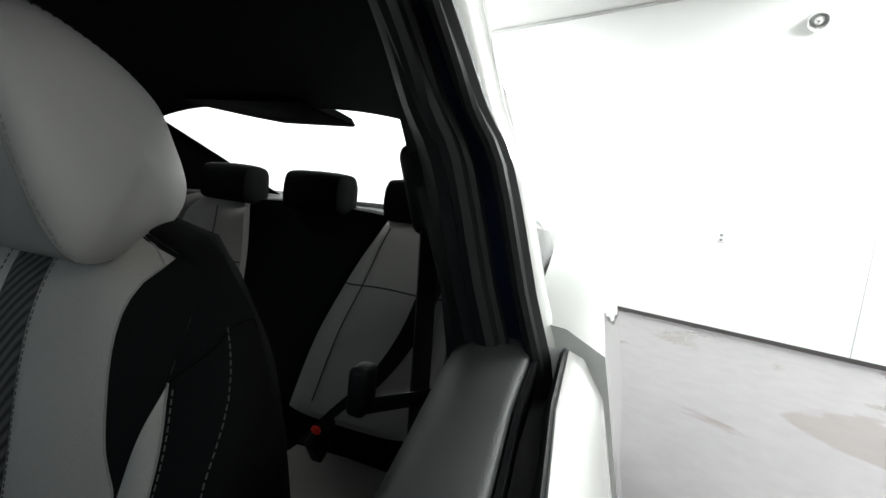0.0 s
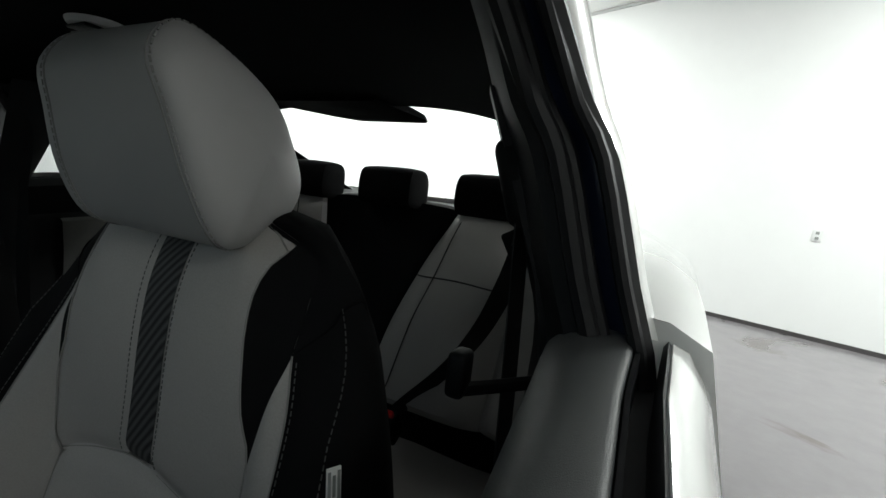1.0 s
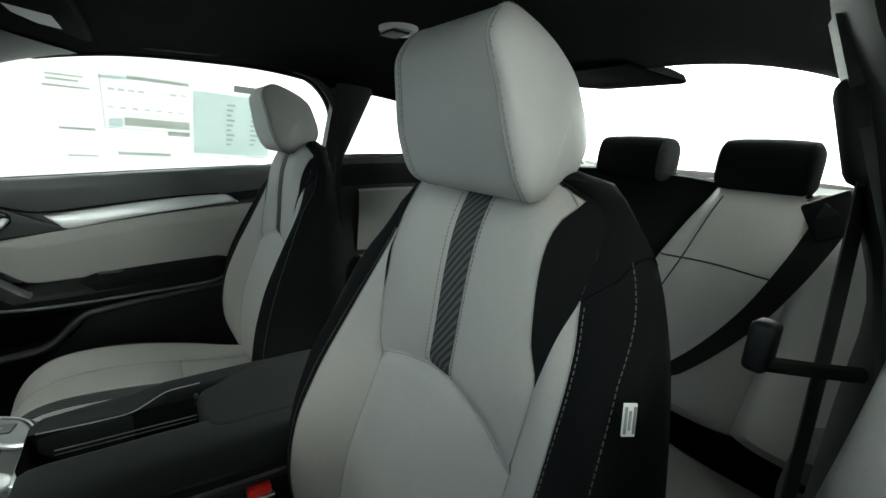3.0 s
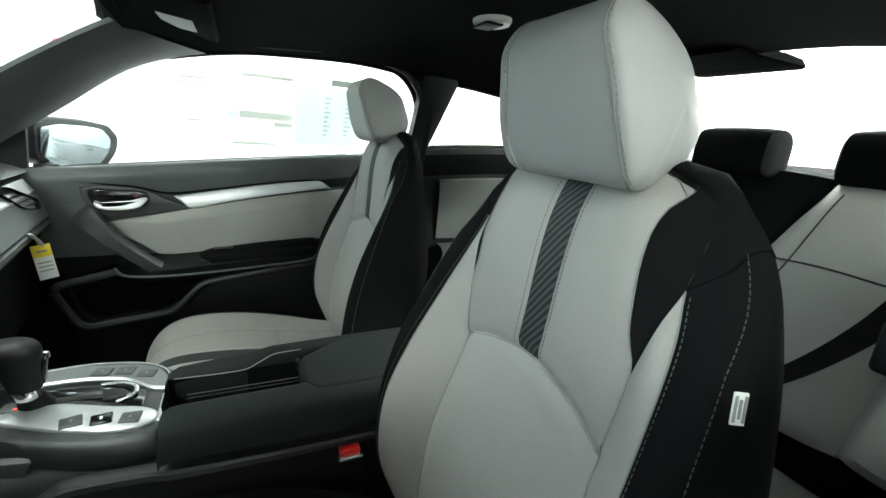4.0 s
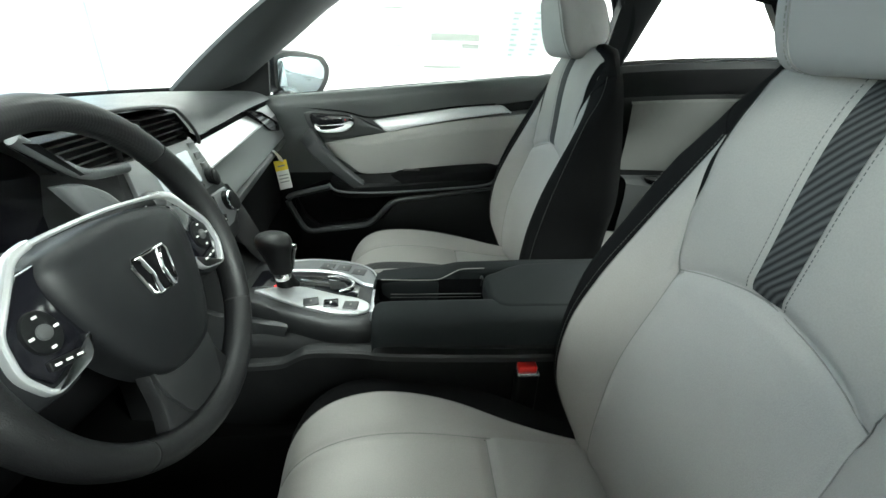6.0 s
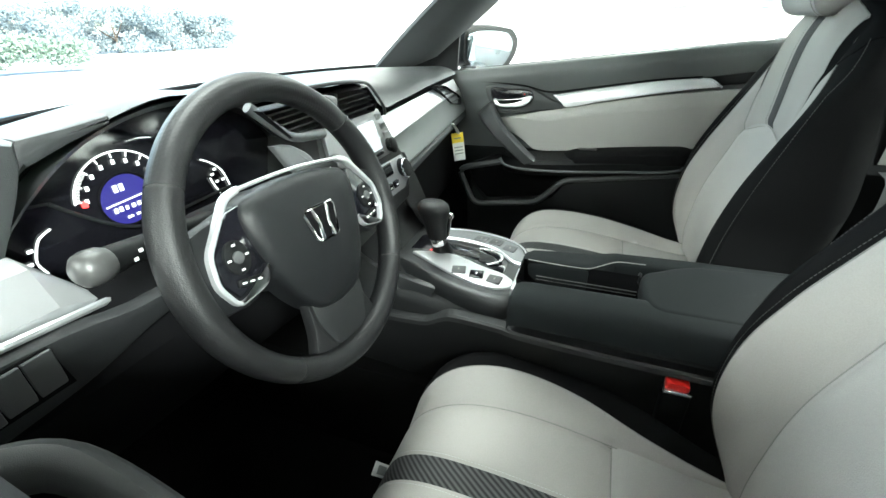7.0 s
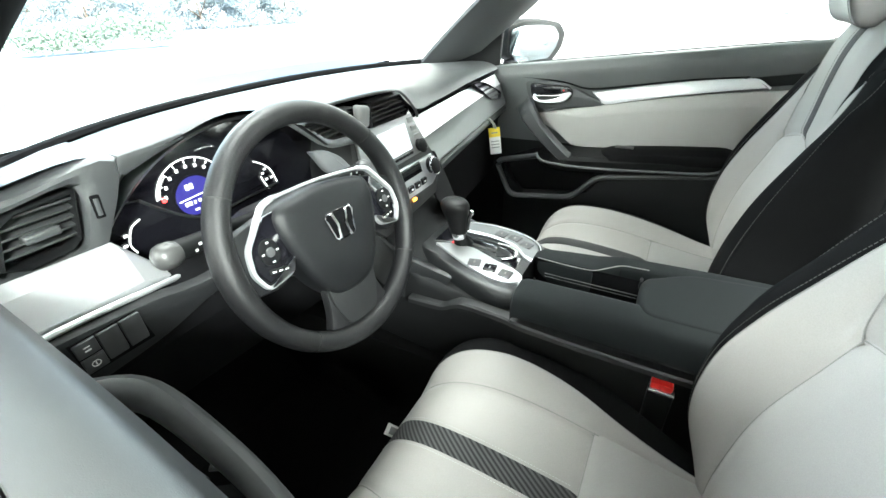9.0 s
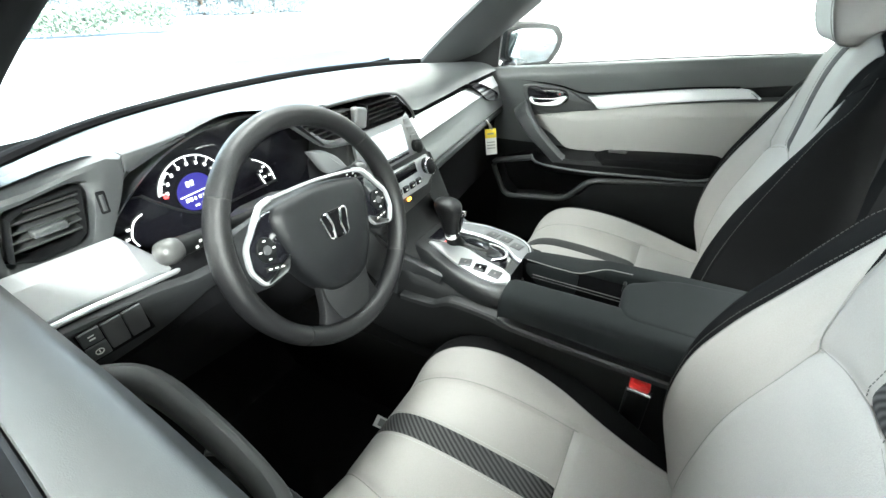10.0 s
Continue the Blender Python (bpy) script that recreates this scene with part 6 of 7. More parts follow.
for s in (-1, 1):
    # satin arm between hub and rim
    sp = oval([(s * 0.075, 0.044), (s * 0.110, 0.044), (s * 0.152, 0.030), (s * 0.158, 0.005), (s * 0.150, -0.030), (s * 0.128, -0.040), (s * 0.088, -0.032)], 4)
    part("spoke", plate(sp, 0.018, 0.006, lambda a, b, c: hub_at(a, b, c - 0.012)), HUB, wheel, "charcoal side spoke")
    outl = [(s * 0.074, 0.050), (s * 0.096, 0.046), (s * 0.126, 0.014), (s * 0.129, -0.010), (s * 0.118, -0.028), (s * 0.085, -0.020), (s * 0.072, -0.010)]
    part("switch_pad", plate(outl, 0.007, 0.002, lambda a, b, c: hub_at(a, b, c + 0.003)), GLOSS, wheel, "gloss black switch panel")
    # bezel, a broad satin hook round the pad
    out_line = rounded([(s * 0.076, 0.066, 0), (s * 0.094, 0.062, 0), (s * 0.133, 0.017, 0), (s * 0.137, -0.012, 0), (s * 0.124, -0.037, 0), (s * 0.084, -0.030, 0), (s * 0.077, -0.012, 0)], 0.009, 4)
    in_line = rounded([(s * 0.0795, -0.013, 0), (s * 0.0865, -0.0265, 0), (s * 0.121, -0.0328, 0), (s * 0.1315, -0.0115, 0), (s * 0.1275, 0.0145, 0), (s * 0.0918, 0.055, 0), (s * 0.076, 0.0595, 0)], 0.007, 4)
    part("spoke_bezel", plate([p[:2] for p in out_line + in_line], 0.0075, 0.002, lambda a, b, c: hub_at(a, b, c + 0.005)), SATIN, wheel, "satin silver hook round the switches")
    cx, cy = s * 0.1065, 0.006
    part("switch_rocker", plate([(cx + 0.0135 * math.cos(t), cy + 0.0165 * math.sin(t)) for t in (2 * math.pi * k / 20 for k in range(20))], 0.004, 0.0015, lambda a, b, c: hub_at(a, b, c + 0.009)), PLASTIC, wheel, "round black rocker")
    part("rocker_button", plate([(cx + 0.0058 * math.cos(t), cy + 0.0058 * math.sin(t)) for t in (2 * math.pi * k / 16 for k in range(16))], 0.003, 0.001, lambda a, b, c: hub_at(a, b, c + 0.0118)), GREY_PAD, wheel)
    for k in range(4):
        t = math.pi / 2 * k
        part("switch_mark", box(0.0036, 0.0018, 0.0006, 0, hub_at(cx + 0.0098 * math.cos(t), cy + 0.0118 * math.sin(t), 0.0133), HUB_TURN), PAPER, wheel)
    tilt = HUB_TURN @ Matrix.Rotation(radians(s * 10), 4, "Z")
    part("switch_bar", box(0.028, 0.0075, 0.004, 0.0012, hub_at(s * 0.1025, -0.0190, 0.0105), tilt), PLASTIC, wheel, "narrow black switch bar")
    for k in (-1, 0, 1):
        part("switch_mark", box(0.0046, 0.0016, 0.0006, 0, hub_at(s * 0.1025 + 0.0085 * k, -0.0190 + s * 0.0015 * k, 0.0128), tilt), PAPER, wheel)
# thin line over the hub
arc = curve([(-0.080, 0.062, 0.010), (-0.05, 0.0645, 0.0105), (0.0, 0.0665, 0.011), (0.05, 0.0645, 0.0105), (0.080, 0.062, 0.010)], 5)
part("hub_line", loft([[hub_at(p.x, p.y + d, p.z + w) for p in arc] for d, w in ((0.0020, -0.004), (0.0018, 0.001), (0.0, 0.0020), (-0.0018, 0.001), (-0.0020, -0.004))]), SATIN, wheel, "thin satin line over the hub")
low = rounded([(-0.040, -0.050, 0), (-0.046, -0.082, 0), (-0.050, -0.112, 0), (-0.064, -0.140, 0), (-0.030, -0.154, 0), (0.030, -0.154, 0), (0.064, -0.140, 0), (0.050, -0.112, 0), (0.046, -0.082, 0), (0.040, -0.050, 0)], 0.02, 4)
part("lower_spoke", plate([p[:2] for p in low], 0.014, 0.005, lambda a, b, c: hub_at(a, b, c - 0.012)), LEATHER, wheel, "black lower spoke")
part("spoke_inlay", plate([p[:2] for p in rounded([(-0.044, -0.076, 0), (-0.044, -0.098, 0), (-0.028, -0.138, 0), (0.028, -0.138, 0), (0.044, -0.098, 0), (0.044, -0.076, 0)], 0.012, 4)], 0.005, 0.0018, lambda a, b, c: hub_at(a, b, c + 0.001)), INLAY, wheel, "dark grey inlay on the lower spoke")
part("column_shroud", box(0.12, 0.11, 0.14, 0.03, (0, 0.0, -0.095)), CHARCOAL, wheel)
badge = [(-0.0215, 0.0185), (0.0215, 0.0185), (0.0240, 0.0135), (0.0175, -0.0150), (0.0125, -0.0185), (-0.0125, -0.0185), (-0.0175, -0.0150), (-0.0240, 0.0135)]
part("emblem", plate(badge, 0.001, 0.0003, lambda a, b, c: hub_at(a - 0.003, b + 0.003, c + 0.0262)), DEEP, wheel)
part("emblem_rim", tube([hub_at(a - 0.003, b + 0.003, 0.0278) for a, b in badge], 0.0017, 8, True), CHROME, wheel, "chrome emblem frame")
for s in (-1, 1):
    part("emblem_bar", tube([hub_at(s * 0.0135 - 0.003, 0.0205, 0.0280), hub_at(s * 0.0072 - 0.003, 0.003, 0.0283), hub_at(s * 0.0095 - 0.003, -0.0145, 0.0280)], [0.0030, 0.0020, 0.0030], 8), CHROME, wheel)
for s, L, drop in ((1, 0.203, 0.0), (-1, 0.160, 0.020)):
    st = thing("column_stalk", "black column stalk with rounded grey tip" if s > 0 else "black wiper stalk behind the wheel", "stalk", at=(0, 0, 0))
    a = Vector((0.357 + s * 0.04, -0.672, 0.868))
    b = Vector((0.357 + s * L, -0.650, 0.887 - drop))
    way = (b - a).normalized()
    part("stalk_arm", tube([a.lerp(b, t) for t in (0.0, 0.35, 0.60, 0.80, 0.84)], [0.008, 0.0095, 0.0105, 0.0120, 0.0120], 16), PLASTIC, st)
    part("stalk_tip", tube([a.lerp(b, t) for t in (0.84, 0.87, 0.92, 0.965, 0.99, 1.0)], [0.0122, 0.0145, 0.0152, 0.0135, 0.009, 0.003], 18), GREY_TIP if s > 0 else GREY_PAD, st, "rounded grip end")
    for t, u in ((0.60, 0.004), (0.64, -0.002), (0.70, 0.003), (0.74, -0.003)):
        part("stalk_mark", box(0.0035, 0.0006, 0.003, 0, a.lerp(b, t) + Vector((0, 0.0116, u))), PAPER, st)

# ---- centre console ----
console = thing("centre_console", "black centre console with silver shifter surround", "console")
rows = []
for y, zl, zt, xl, xr in ((-0.86, 0.30, 0.70, 0.10, -0.13), (-0.72, 0.28, 0.69, 0.11, -0.15), (-0.62, 0.26, 0.592, 0.118, -0.165), (-0.5, 0.25, 0.584, 0.122, -0.165), (-0.41, 0.25, 0.580, 0.126, -0.16), (-0.38, 0.25, 0.582, 0.136, -0.13), (-0.2, 0.25, 0.586, 0.140, -0.11), (0.1, 0.25, 0.59, 0.140, -0.11)):
    rows.append([Vector((x, y, z)) for x, z in ((xl + 0.006, zl), (xl + 0.004, 0.40), (xl, zt - 0.06), (xl - 0.003, zt - 0.02), (xl - 0.010, zt - 0.006), (xl - 0.02, zt), (xr + 0.02, zt), (xr + 0.010, zt - 0.006), (xr + 0.003, zt - 0.02), (xr, zt - 0.06), (xr - 0.006, zl))])
part("console_body", loft(rows, True, True), CONSOLE_SIDE, console, "charcoal console side walls")
# the ledge along the driver's side, which swoops down beside the shifter
ledge = curve([(0.134, -0.640, 0.545), (0.135, -0.585, 0.548), (0.135, -0.555, 0.552), (0.136, -0.530, 0.566), (0.137, -0.500, 0.575), (0.141, -0.42, 0.5745), (0.149, -0.37, 0.574), (0.153, -0.2, 0.571), (0.153, 0.1, 0.568)], 5)
part("side_ledge", loft([[p + Vector(d) for d in ((-0.022, 0, 0.004), (-0.004, 0, 0.0035), (0.0, 0, 0.0), (0.0005, 0, -0.009), (-0.006, 0, -0.013), (-0.022, 0, -0.014))] for p in ledge]), INLAY, console, "charcoal ledge along the console side")
pl = lambda a, b, c: (a, b, 0.603 + c + (-0.45 - b) * 0.06)
wall = [(0.098, -0.398), (0.112, -0.43), (0.109, -0.49), (0.090, -0.555), (0.060, -0.620), (0.022, -0.69), (-0.10, -0.69), (-0.128, -0.62), (-0.137, -0.53), (-0.130, -0.46), (-0.105, -0.415), (-0.05, -0.396), (0.02, -0.392)]
rows = []
cwx, cwy = -0.01, -0.53
for k, z in ((0.90, -0.052), (1.0, -0.030), (1.02, -0.018), (1.02, -0.008), (0.985, 0.004), (0.93, 0.0105), (0.86, 0.012)):
    rows.append([Vector(pl(cwx + (p.x - cwx) * k, cwy + (p.y - cwy) * k, z)) for p in curve([(x, y, 0) for x, y in wall], 5, True)])
part("shifter_shell", loft(rows, True, True), CHARCOAL, console, "charcoal rounded shifter surround")
rail_l = rounded([(0.022, -0.628, 0), (0.000, -0.590, 0), (-0.002, -0.540, 0), (0.022, -0.474, 0), (0.030, -0.436, 0), (0.046, -0.412, 0), (0.070, -0.410, 0), (0.084, -0.432, 0), (0.085, -0.475, 0), (0.068, -0.530, 0), (0.022, -0.628, 0)], 0.012, 4)[:-1]
part("silver_rail", plate([p[:2] for p in rail_l], 0.0075, 0.0035, lambda a, b, c: pl(a, b, c + 0.0100), seg=3), SATIN, console, "satin silver rail")
for x, y, g, turn in ((0.0525, -0.518, GREY_PAD, 14), (0.0545, -0.482, GLOSS, 8), (0.0590, -0.446, GREY_PAD, -4)):
    part("console_switch", box(0.026, 0.027, 0.005, 0.002, pl(x, y, 0.0172), Matrix.Rotation(radians(turn), 4, "Z")), g, console, "black brake hold switch" if g is GLOSS else "grey console switch")
    part("switch_mark", box(0.006, 0.003, 0.0006, 0, pl(x, y, 0.0201)), PAPER if g is GLOSS else GREY_SEAM, console)
rail_r = rounded([(-0.100, -0.612, 0), (-0.118, -0.545, 0), (-0.113, -0.470, 0), (-0.090, -0.426, 0), (-0.052, -0.408, 0), (-0.022, -0.410, 0), (-0.026, -0.432, 0), (-0.056, -0.467, 0), (-0.068, -0.507, 0), (-0.070, -0.550, 0), (-0.062, -0.612, 0), (-0.100, -0.612, 0)], 0.010, 4)[:-1]
part("side_block", plate([p[:2] for p in rail_r], 0.0065, 0.003, lambda a, b, c: pl(a, b, c + 0.010), seg=3), GREY_STRIP, console, "grey switch strip")
inner_edge = curve([(-0.060, -0.615, 0), (-0.0685, -0.550, 0), (-0.0665, -0.507, 0), (-0.055, -0.468, 0), (-0.025, -0.433, 0), (-0.018, -0.412, 0)], 5)
part("rail_edge", loft([[Vector(pl(p.x + d, p.y, w)) for p in inner_edge] for d, w in ((0.004, 0.004), (0.0035, 0.016), (0.0, 0.0180), (-0.0045, 0.0170), (-0.005, 0.010))]), SATIN, console, "bright satin edge of the switch strip")
outer_edge = curve([(-0.102, -0.606, 0), (-0.1195, -0.545, 0), (-0.1145, -0.470, 0), (-0.091, -0.4245, 0), (-0.052, -0.406, 0), (-0.020, -0.407, 0)], 5)
part("rail_edge", tube([pl(p.x, p.y, 0.0155) for p in outer_edge], 0.0016, 6), SATIN, console, "thin satin edge")
for x, y in ((-0.0885, -0.512), (-0.0850, -0.478), (-0.0700, -0.445)):
    part("console_switch", box(0.024, 0.028, 0.0035, 0.0015, pl(x, y, 0.0168), Matrix.Rotation(radians(-12), 4, "Z")), GREY_PAD, console, "grey console switch")
    part("switch_mark", box(0.006, 0.003, 0.0006, 0, pl(x, y, 0.0190)), GREY_SEAM, console)
for sx, pts in ((-1, [(-0.098, -0.690, 0.80), (-0.112, -0.672, 0.745), (-0.124, -0.640, 0.66), (-0.132, -0.595, 0.615), (-0.136, -0.52, 0.604)]), (1, [(0.175, -0.700, 0.78), (0.160, -0.690, 0.72), (0.125, -0.665, 0.65), (0.095, -0.61, 0.610), (0.098, -0.55, 0.602)])):
    top = curve(pts, 5)
    rows = [[p + Vector((-sx * 0.030, -0.03, -0.004)), p + Vector((-sx * 0.010, -0.006, 0.003)), p, p + Vector((sx * 0.006, -0.006, -0.012)), p + Vector((sx * 0.006, -0.02, -0.10))] for p in top]
    part("console_flank", loft(rows), CHARCOAL, console, "charcoal flank sweeping up to the control panel")
part("gate_plate", plate([p[:2] for p in rounded([(0.004, -0.640, 0), (-0.004, -0.590, 0), (-0.006, -0.540, 0), (0.018, -0.474, 0), (0.026, -0.436, 0), (-0.026, -0.436, 0), (-0.056, -0.470, 0), (-0.066, -0.507, 0), (-0.066, -0.640, 0), (0.004, -0.640, 0)], 0.01)][:-1], 0.004, 0.001, lambda a, b, c: pl(a, b, c + 0.009)), GLOSS, console, "gloss black shift gate")
part("gate_slot", tube([pl(-0.020, -0.575, 0.0135), pl(-0.016, -0.490, 0.0135)], 0.005, 8, flat=0.4), SEAM, console)
part("gate_curl", tube(curve([pl(-0.050, -0.505, 0.014), pl(-0.046, -0.478, 0.017), pl(-0.030, -0.455, 0.019), pl(-0.008, -0.452, 0.018), pl(0.008, -0.474, 0.015)], 6), 0.0034, 8, flat=0.6), CHROME_SATIN, console, "bright curved end of the shift gate")
part("gate_well", plate([p[:2] for p in rounded([(-0.034, -0.500, 0), (-0.028, -0.466, 0), (-0.006, -0.462, 0), (0.002, -0.492, 0), (-0.034, -0.500, 0)], 0.008)][:-1], 0.003, 0.001, lambda a, b, c: pl(a, b, c + 0.0125)), HUB, console)
part("gate_letters", box(0.005, 0.075, 0.0006, 0, pl(-0.002, -0.560, 0.0136), Matrix.Rotation(radians(-2), 4, "Z")), GREY_PAD, console, "row of gear letters")
part("gear_light", box(0.004, 0.006, 0.001, 0, pl(-0.004, -0.596, 0.0142)), RED_LIT, console, "small red lit gear mark")
part("shift_boot", tube([(-0.014, -0.575, 0.612), (-0.008, -0.577, 0.63), (0.000, -0.578, 0.655)], [0.026, 0.019, 0.0145], 16), PLASTIC, console, "black shift boot")
part("lever_collar", tube([(0.002, -0.578, 0.650), (0.004, -0.578, 0.660), (0.005, -0.578, 0.666)], [0.0165, 0.0178, 0.0165], 18), CHROME, console, "chrome collar")
kn = curve([(0.0165, 0.0), (0.0178, 0.012), (0.0205, 0.030), (0.0250, 0.047), (0.0275, 0.060), (0.0245, 0.071), (0.015, 0.077), (0.003, 0.0785)], 4)
part("gear_knob", loft([[Vector((0.008 + p.x * math.cos(t) * 0.95, -0.577 - 0.12 * p.y + p.x * math.sin(t) * 1.18, 0.664 + p.y)) for t in (2 * math.pi * k / 28 for k in range(28))] for p in kn], True, True), LEATHER, console, "black leather gear knob")
part("knob_button", box(0.008, 0.010, 0.012, 0.003, (-0.014, -0.556, 0.704)), CHROME, console, "chrome release button")
part("knob_plate", box(0.014, 0.006, 0.044, 0.003, (0.000, -0.556, 0.686), Matrix.Rotation(radians(-10), 4, "X")), GLOSS, console)


def pad_rim(rows_in, label):
    """A padded rim along the bin: (y, inner x, outer x, top z) along its length."""
    rows = []
    for y, xi, xo, z in rows_in:
        w = xo - xi
        rows.append(curve([Vector((xi, y, z - 0.055)), Vector((xi, y, z - 0.014)), Vector((xi + w * 0.06, y, z - 0.003)), Vector((xi + w * 0.25, y, z)), Vector((xi + w * 0.62, y, z - 0.001)), Vector((xi + w * 0.88, y, z - 0.007)), Vector((xo, y, z - 0.022)), Vector((xo + w * 0.01, y, z - 0.055))], 3))
    return part("arm_rim", loft(rows, False), CONSOLE_CLOTH, console, label)


pad_rim([(-0.4030, 0.104, 0.140, 0.612), (-0.4025, 0.098, 0.146, 0.636), (-0.398, 0.094, 0.150, 0.648), (-0.388, 0.091, 0.151, 0.6520), (-0.37, 0.090, 0.152, 0.6535), (-0.30, 0.088, 0.153, 0.6535), (-0.20, 0.087, 0.154, 0.6540), (-0.10, 0.087, 0.155, 0.6545), (0.1, 0.087, 0.155, 0.6545)], "black padded rim beside the driver")
pad_rim([(-0.4080, 0.010, -0.012, 0.612), (-0.4075, 0.016, -0.022, 0.634), (-0.403, 0.019, -0.030, 0.646), (-0.39, 0.021, -0.038, 0.6515), (-0.34, 0.023, -0.047, 0.653), (-0.285, 0.022, -0.056, 0.653), (-0.262, 0.000, -0.062, 0.653), (-0.24, -0.020, -0.068, 0.653), (-0.10, -0.026, -0.082, 0.651), (0.1, -0.026, -0.09, 0.650)], "black padded rim beside the passenger")
edge = rounded([(0.0195, -0.392, 0.6515), (0.0245, -0.335, 0.6525), (0.0240, -0.284, 0.6525), (0.000, -0.258, 0.653), (-0.019, -0.238, 0.653), (-0.022, -0.19, 0.653)], 0.012)
part("rim_line", tube([p + Vector((0.0, 0, 0.0)) for p in edge], 0.0009, 6), GREY_SEAM, console, "fine pale edge along the bin")
lid = [(0.124, 0.11), (0.124, -0.170), (0.116, -0.188), (0.095, -0.197), (0.025, -0.200), (0.006, -0.192), (-0.004, -0.172), (-0.022, -0.150), (-0.040, -0.11), (-0.062, 0.11)]
lid = [p[:2] for p in rounded([(*p, 0) for p in lid] + [(*lid[0], 0)], 0.016, 4)][:-1]
part("armrest_lid", plate(lid, 0.034, 0.011, lambda a, b, c: (a, b, 0.6225 + c), seg=5), CONSOLE_CLOTH, console, "black cloth armrest lid")
part("lid_catch", box(0.020, 0.006, 0.016, 0.003, (0.014, -0.199, 0.644)), PLASTIC, console, "black lid catch")
for z, r in ((0.621, 0.0010), (0.614, 0.0007)):
    part("bin_line", tube([(0.0228, -0.375, z), (0.0228, -0.20, z)], r, 6), GREY_TIP, console, "thin grey line inside the bin")
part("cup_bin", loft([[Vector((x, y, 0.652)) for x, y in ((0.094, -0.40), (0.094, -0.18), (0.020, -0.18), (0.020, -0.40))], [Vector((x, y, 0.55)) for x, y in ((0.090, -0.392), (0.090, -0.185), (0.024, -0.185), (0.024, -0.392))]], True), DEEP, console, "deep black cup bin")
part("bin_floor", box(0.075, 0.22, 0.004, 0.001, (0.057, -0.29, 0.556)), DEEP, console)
part("bin_lip", box(0.075, 0.010, 0.05, 0.003, (0.057, -0.404, 0.606)), SATIN, console, "satin edge between shifter and bin")

# ---- belts and buckles ----
for x, lab in ((0.138, "red-buttoned belt buckle beside the driver seat"), (-0.15, "red-buttoned belt buckle beside the passenger seat")):
    bk = thing("belt_buckle", lab, "buckle", group="belt buckles", at=(x + 0.010, -0.133, 0.539))
    part("buckle_body", box(0.026, 0.040, 0.11, 0.005, (0, 0.002, -0.058)), PLASTIC, bk)
    part("buckle_rim", box(0.0265, 0.0405, 0.007, 0.002, (0, 0.002, -0.002)), CHROME_SATIN, bk, "bright rim of the buckle")
    part("buckle_button", box(0.019, 0.034, 0.015, 0.004, (0, 0.001, 0.006)), RED, bk, "bright red release button")
    part("buckle_slot", box(0.012, 0.022, 0.004, 0.001, (0.004, 0.0, 0.0125)), RED, bk)
belt = thing("seat_belt", "black seat belt hanging from the pillar loop", "seat belt")
rows = []
for p, w in zip(curve([(0.655, 0.185, 1.15), (0.660, 0.185, 1.05), (0.668, 0.18, 0.9), (0.675, 0.18, 0.65), (0.68, 0.16, 0.35)], 6), [0.023] * 30):
    rows.append([p + Vector((0.0, -w, 0)), p + Vector((0.0, w, 0)), p + Vector((0.0012, w, 0)), p + Vector((0.0012, -w, 0))])
part("webbing", loft(rows, True, True), BELT, belt)
part("belt_loop", box(0.026, 0.052, 0.080, 0.012, (0.652, 0.185, 1.112), Matrix.Rotation(radians(-18), 4, "Y")), PLASTIC, belt, "black pillar loop")
part("belt_tongue", box(0.016, 0.022, 0.038, 0.005, (0.645, 0.112, 0.958)), PLASTIC, belt, "black belt tongue")

# ---- passenger mirror ----
mir = thing("wing_mirror", "dark passenger door mirror housing with mirror glass", "mirror")
sh = [p[:2] for p in rounded([(0.0, 0.068, 0), (0.075, 0.058, 0), (0.112, 0.022, 0), (0.104, -0.022, 0), (0.065, -0.066, 0), (-0.10, -0.066, 0), (-0.16, -0.03, 0), (-0.16, 0.060, 0), (-0.10, 0.072, 0), (0.0, 0.068, 0)], 0.016, 4)][:-1]
MT = Matrix.Translation((-0.870, -0.685, 0.955)) @ Matrix.Rotation(radians(-28), 4, "Z") @ Matrix.Rotation(radians(-5), 4, "X")
mp = lambda a, b, c: MT @ Vector((-a, c, b))
rows = []
for k, y in ((0.94, 0.002), (1.0, 0.0), (1.03, -0.03), (0.97, -0.08), (0.75, -0.115), (0.35, -0.13)):
    rows.append([mp(p[0] * k, p[1] * k, y) for p in sh])
part("housing", loft(rows, True, True), PLASTIC, mir, "dark mirror shell")
part("mirror_glass", plate([(p[0] * 0.84 - 0.016, p[1] * 0.82) for p in sh], 0.004, 0.001, lambda a, b, c: mp(a, b, c + 0.001)), DIM_MIRROR, mir, "mirror glass darkened to dim its reflection")
part("mirror_arm", box(0.12, 0.06, 0.03, 0.01, (-0.77, -0.74, 0.90)), GLOSS, mir)
part("sail_panel", plate([(-0.715, 1.055), (-0.755, 1.040), (-0.760, 1.025), (-0.772, 0.895), (-1.02, 0.875), (-1.02, 0.925), (-0.86, 1.0)], 0.012, 0.003, lambda a, b, c: (-0.705 + c, a, b)), PILLAR, mir, "black triangular cover at the mirror foot")



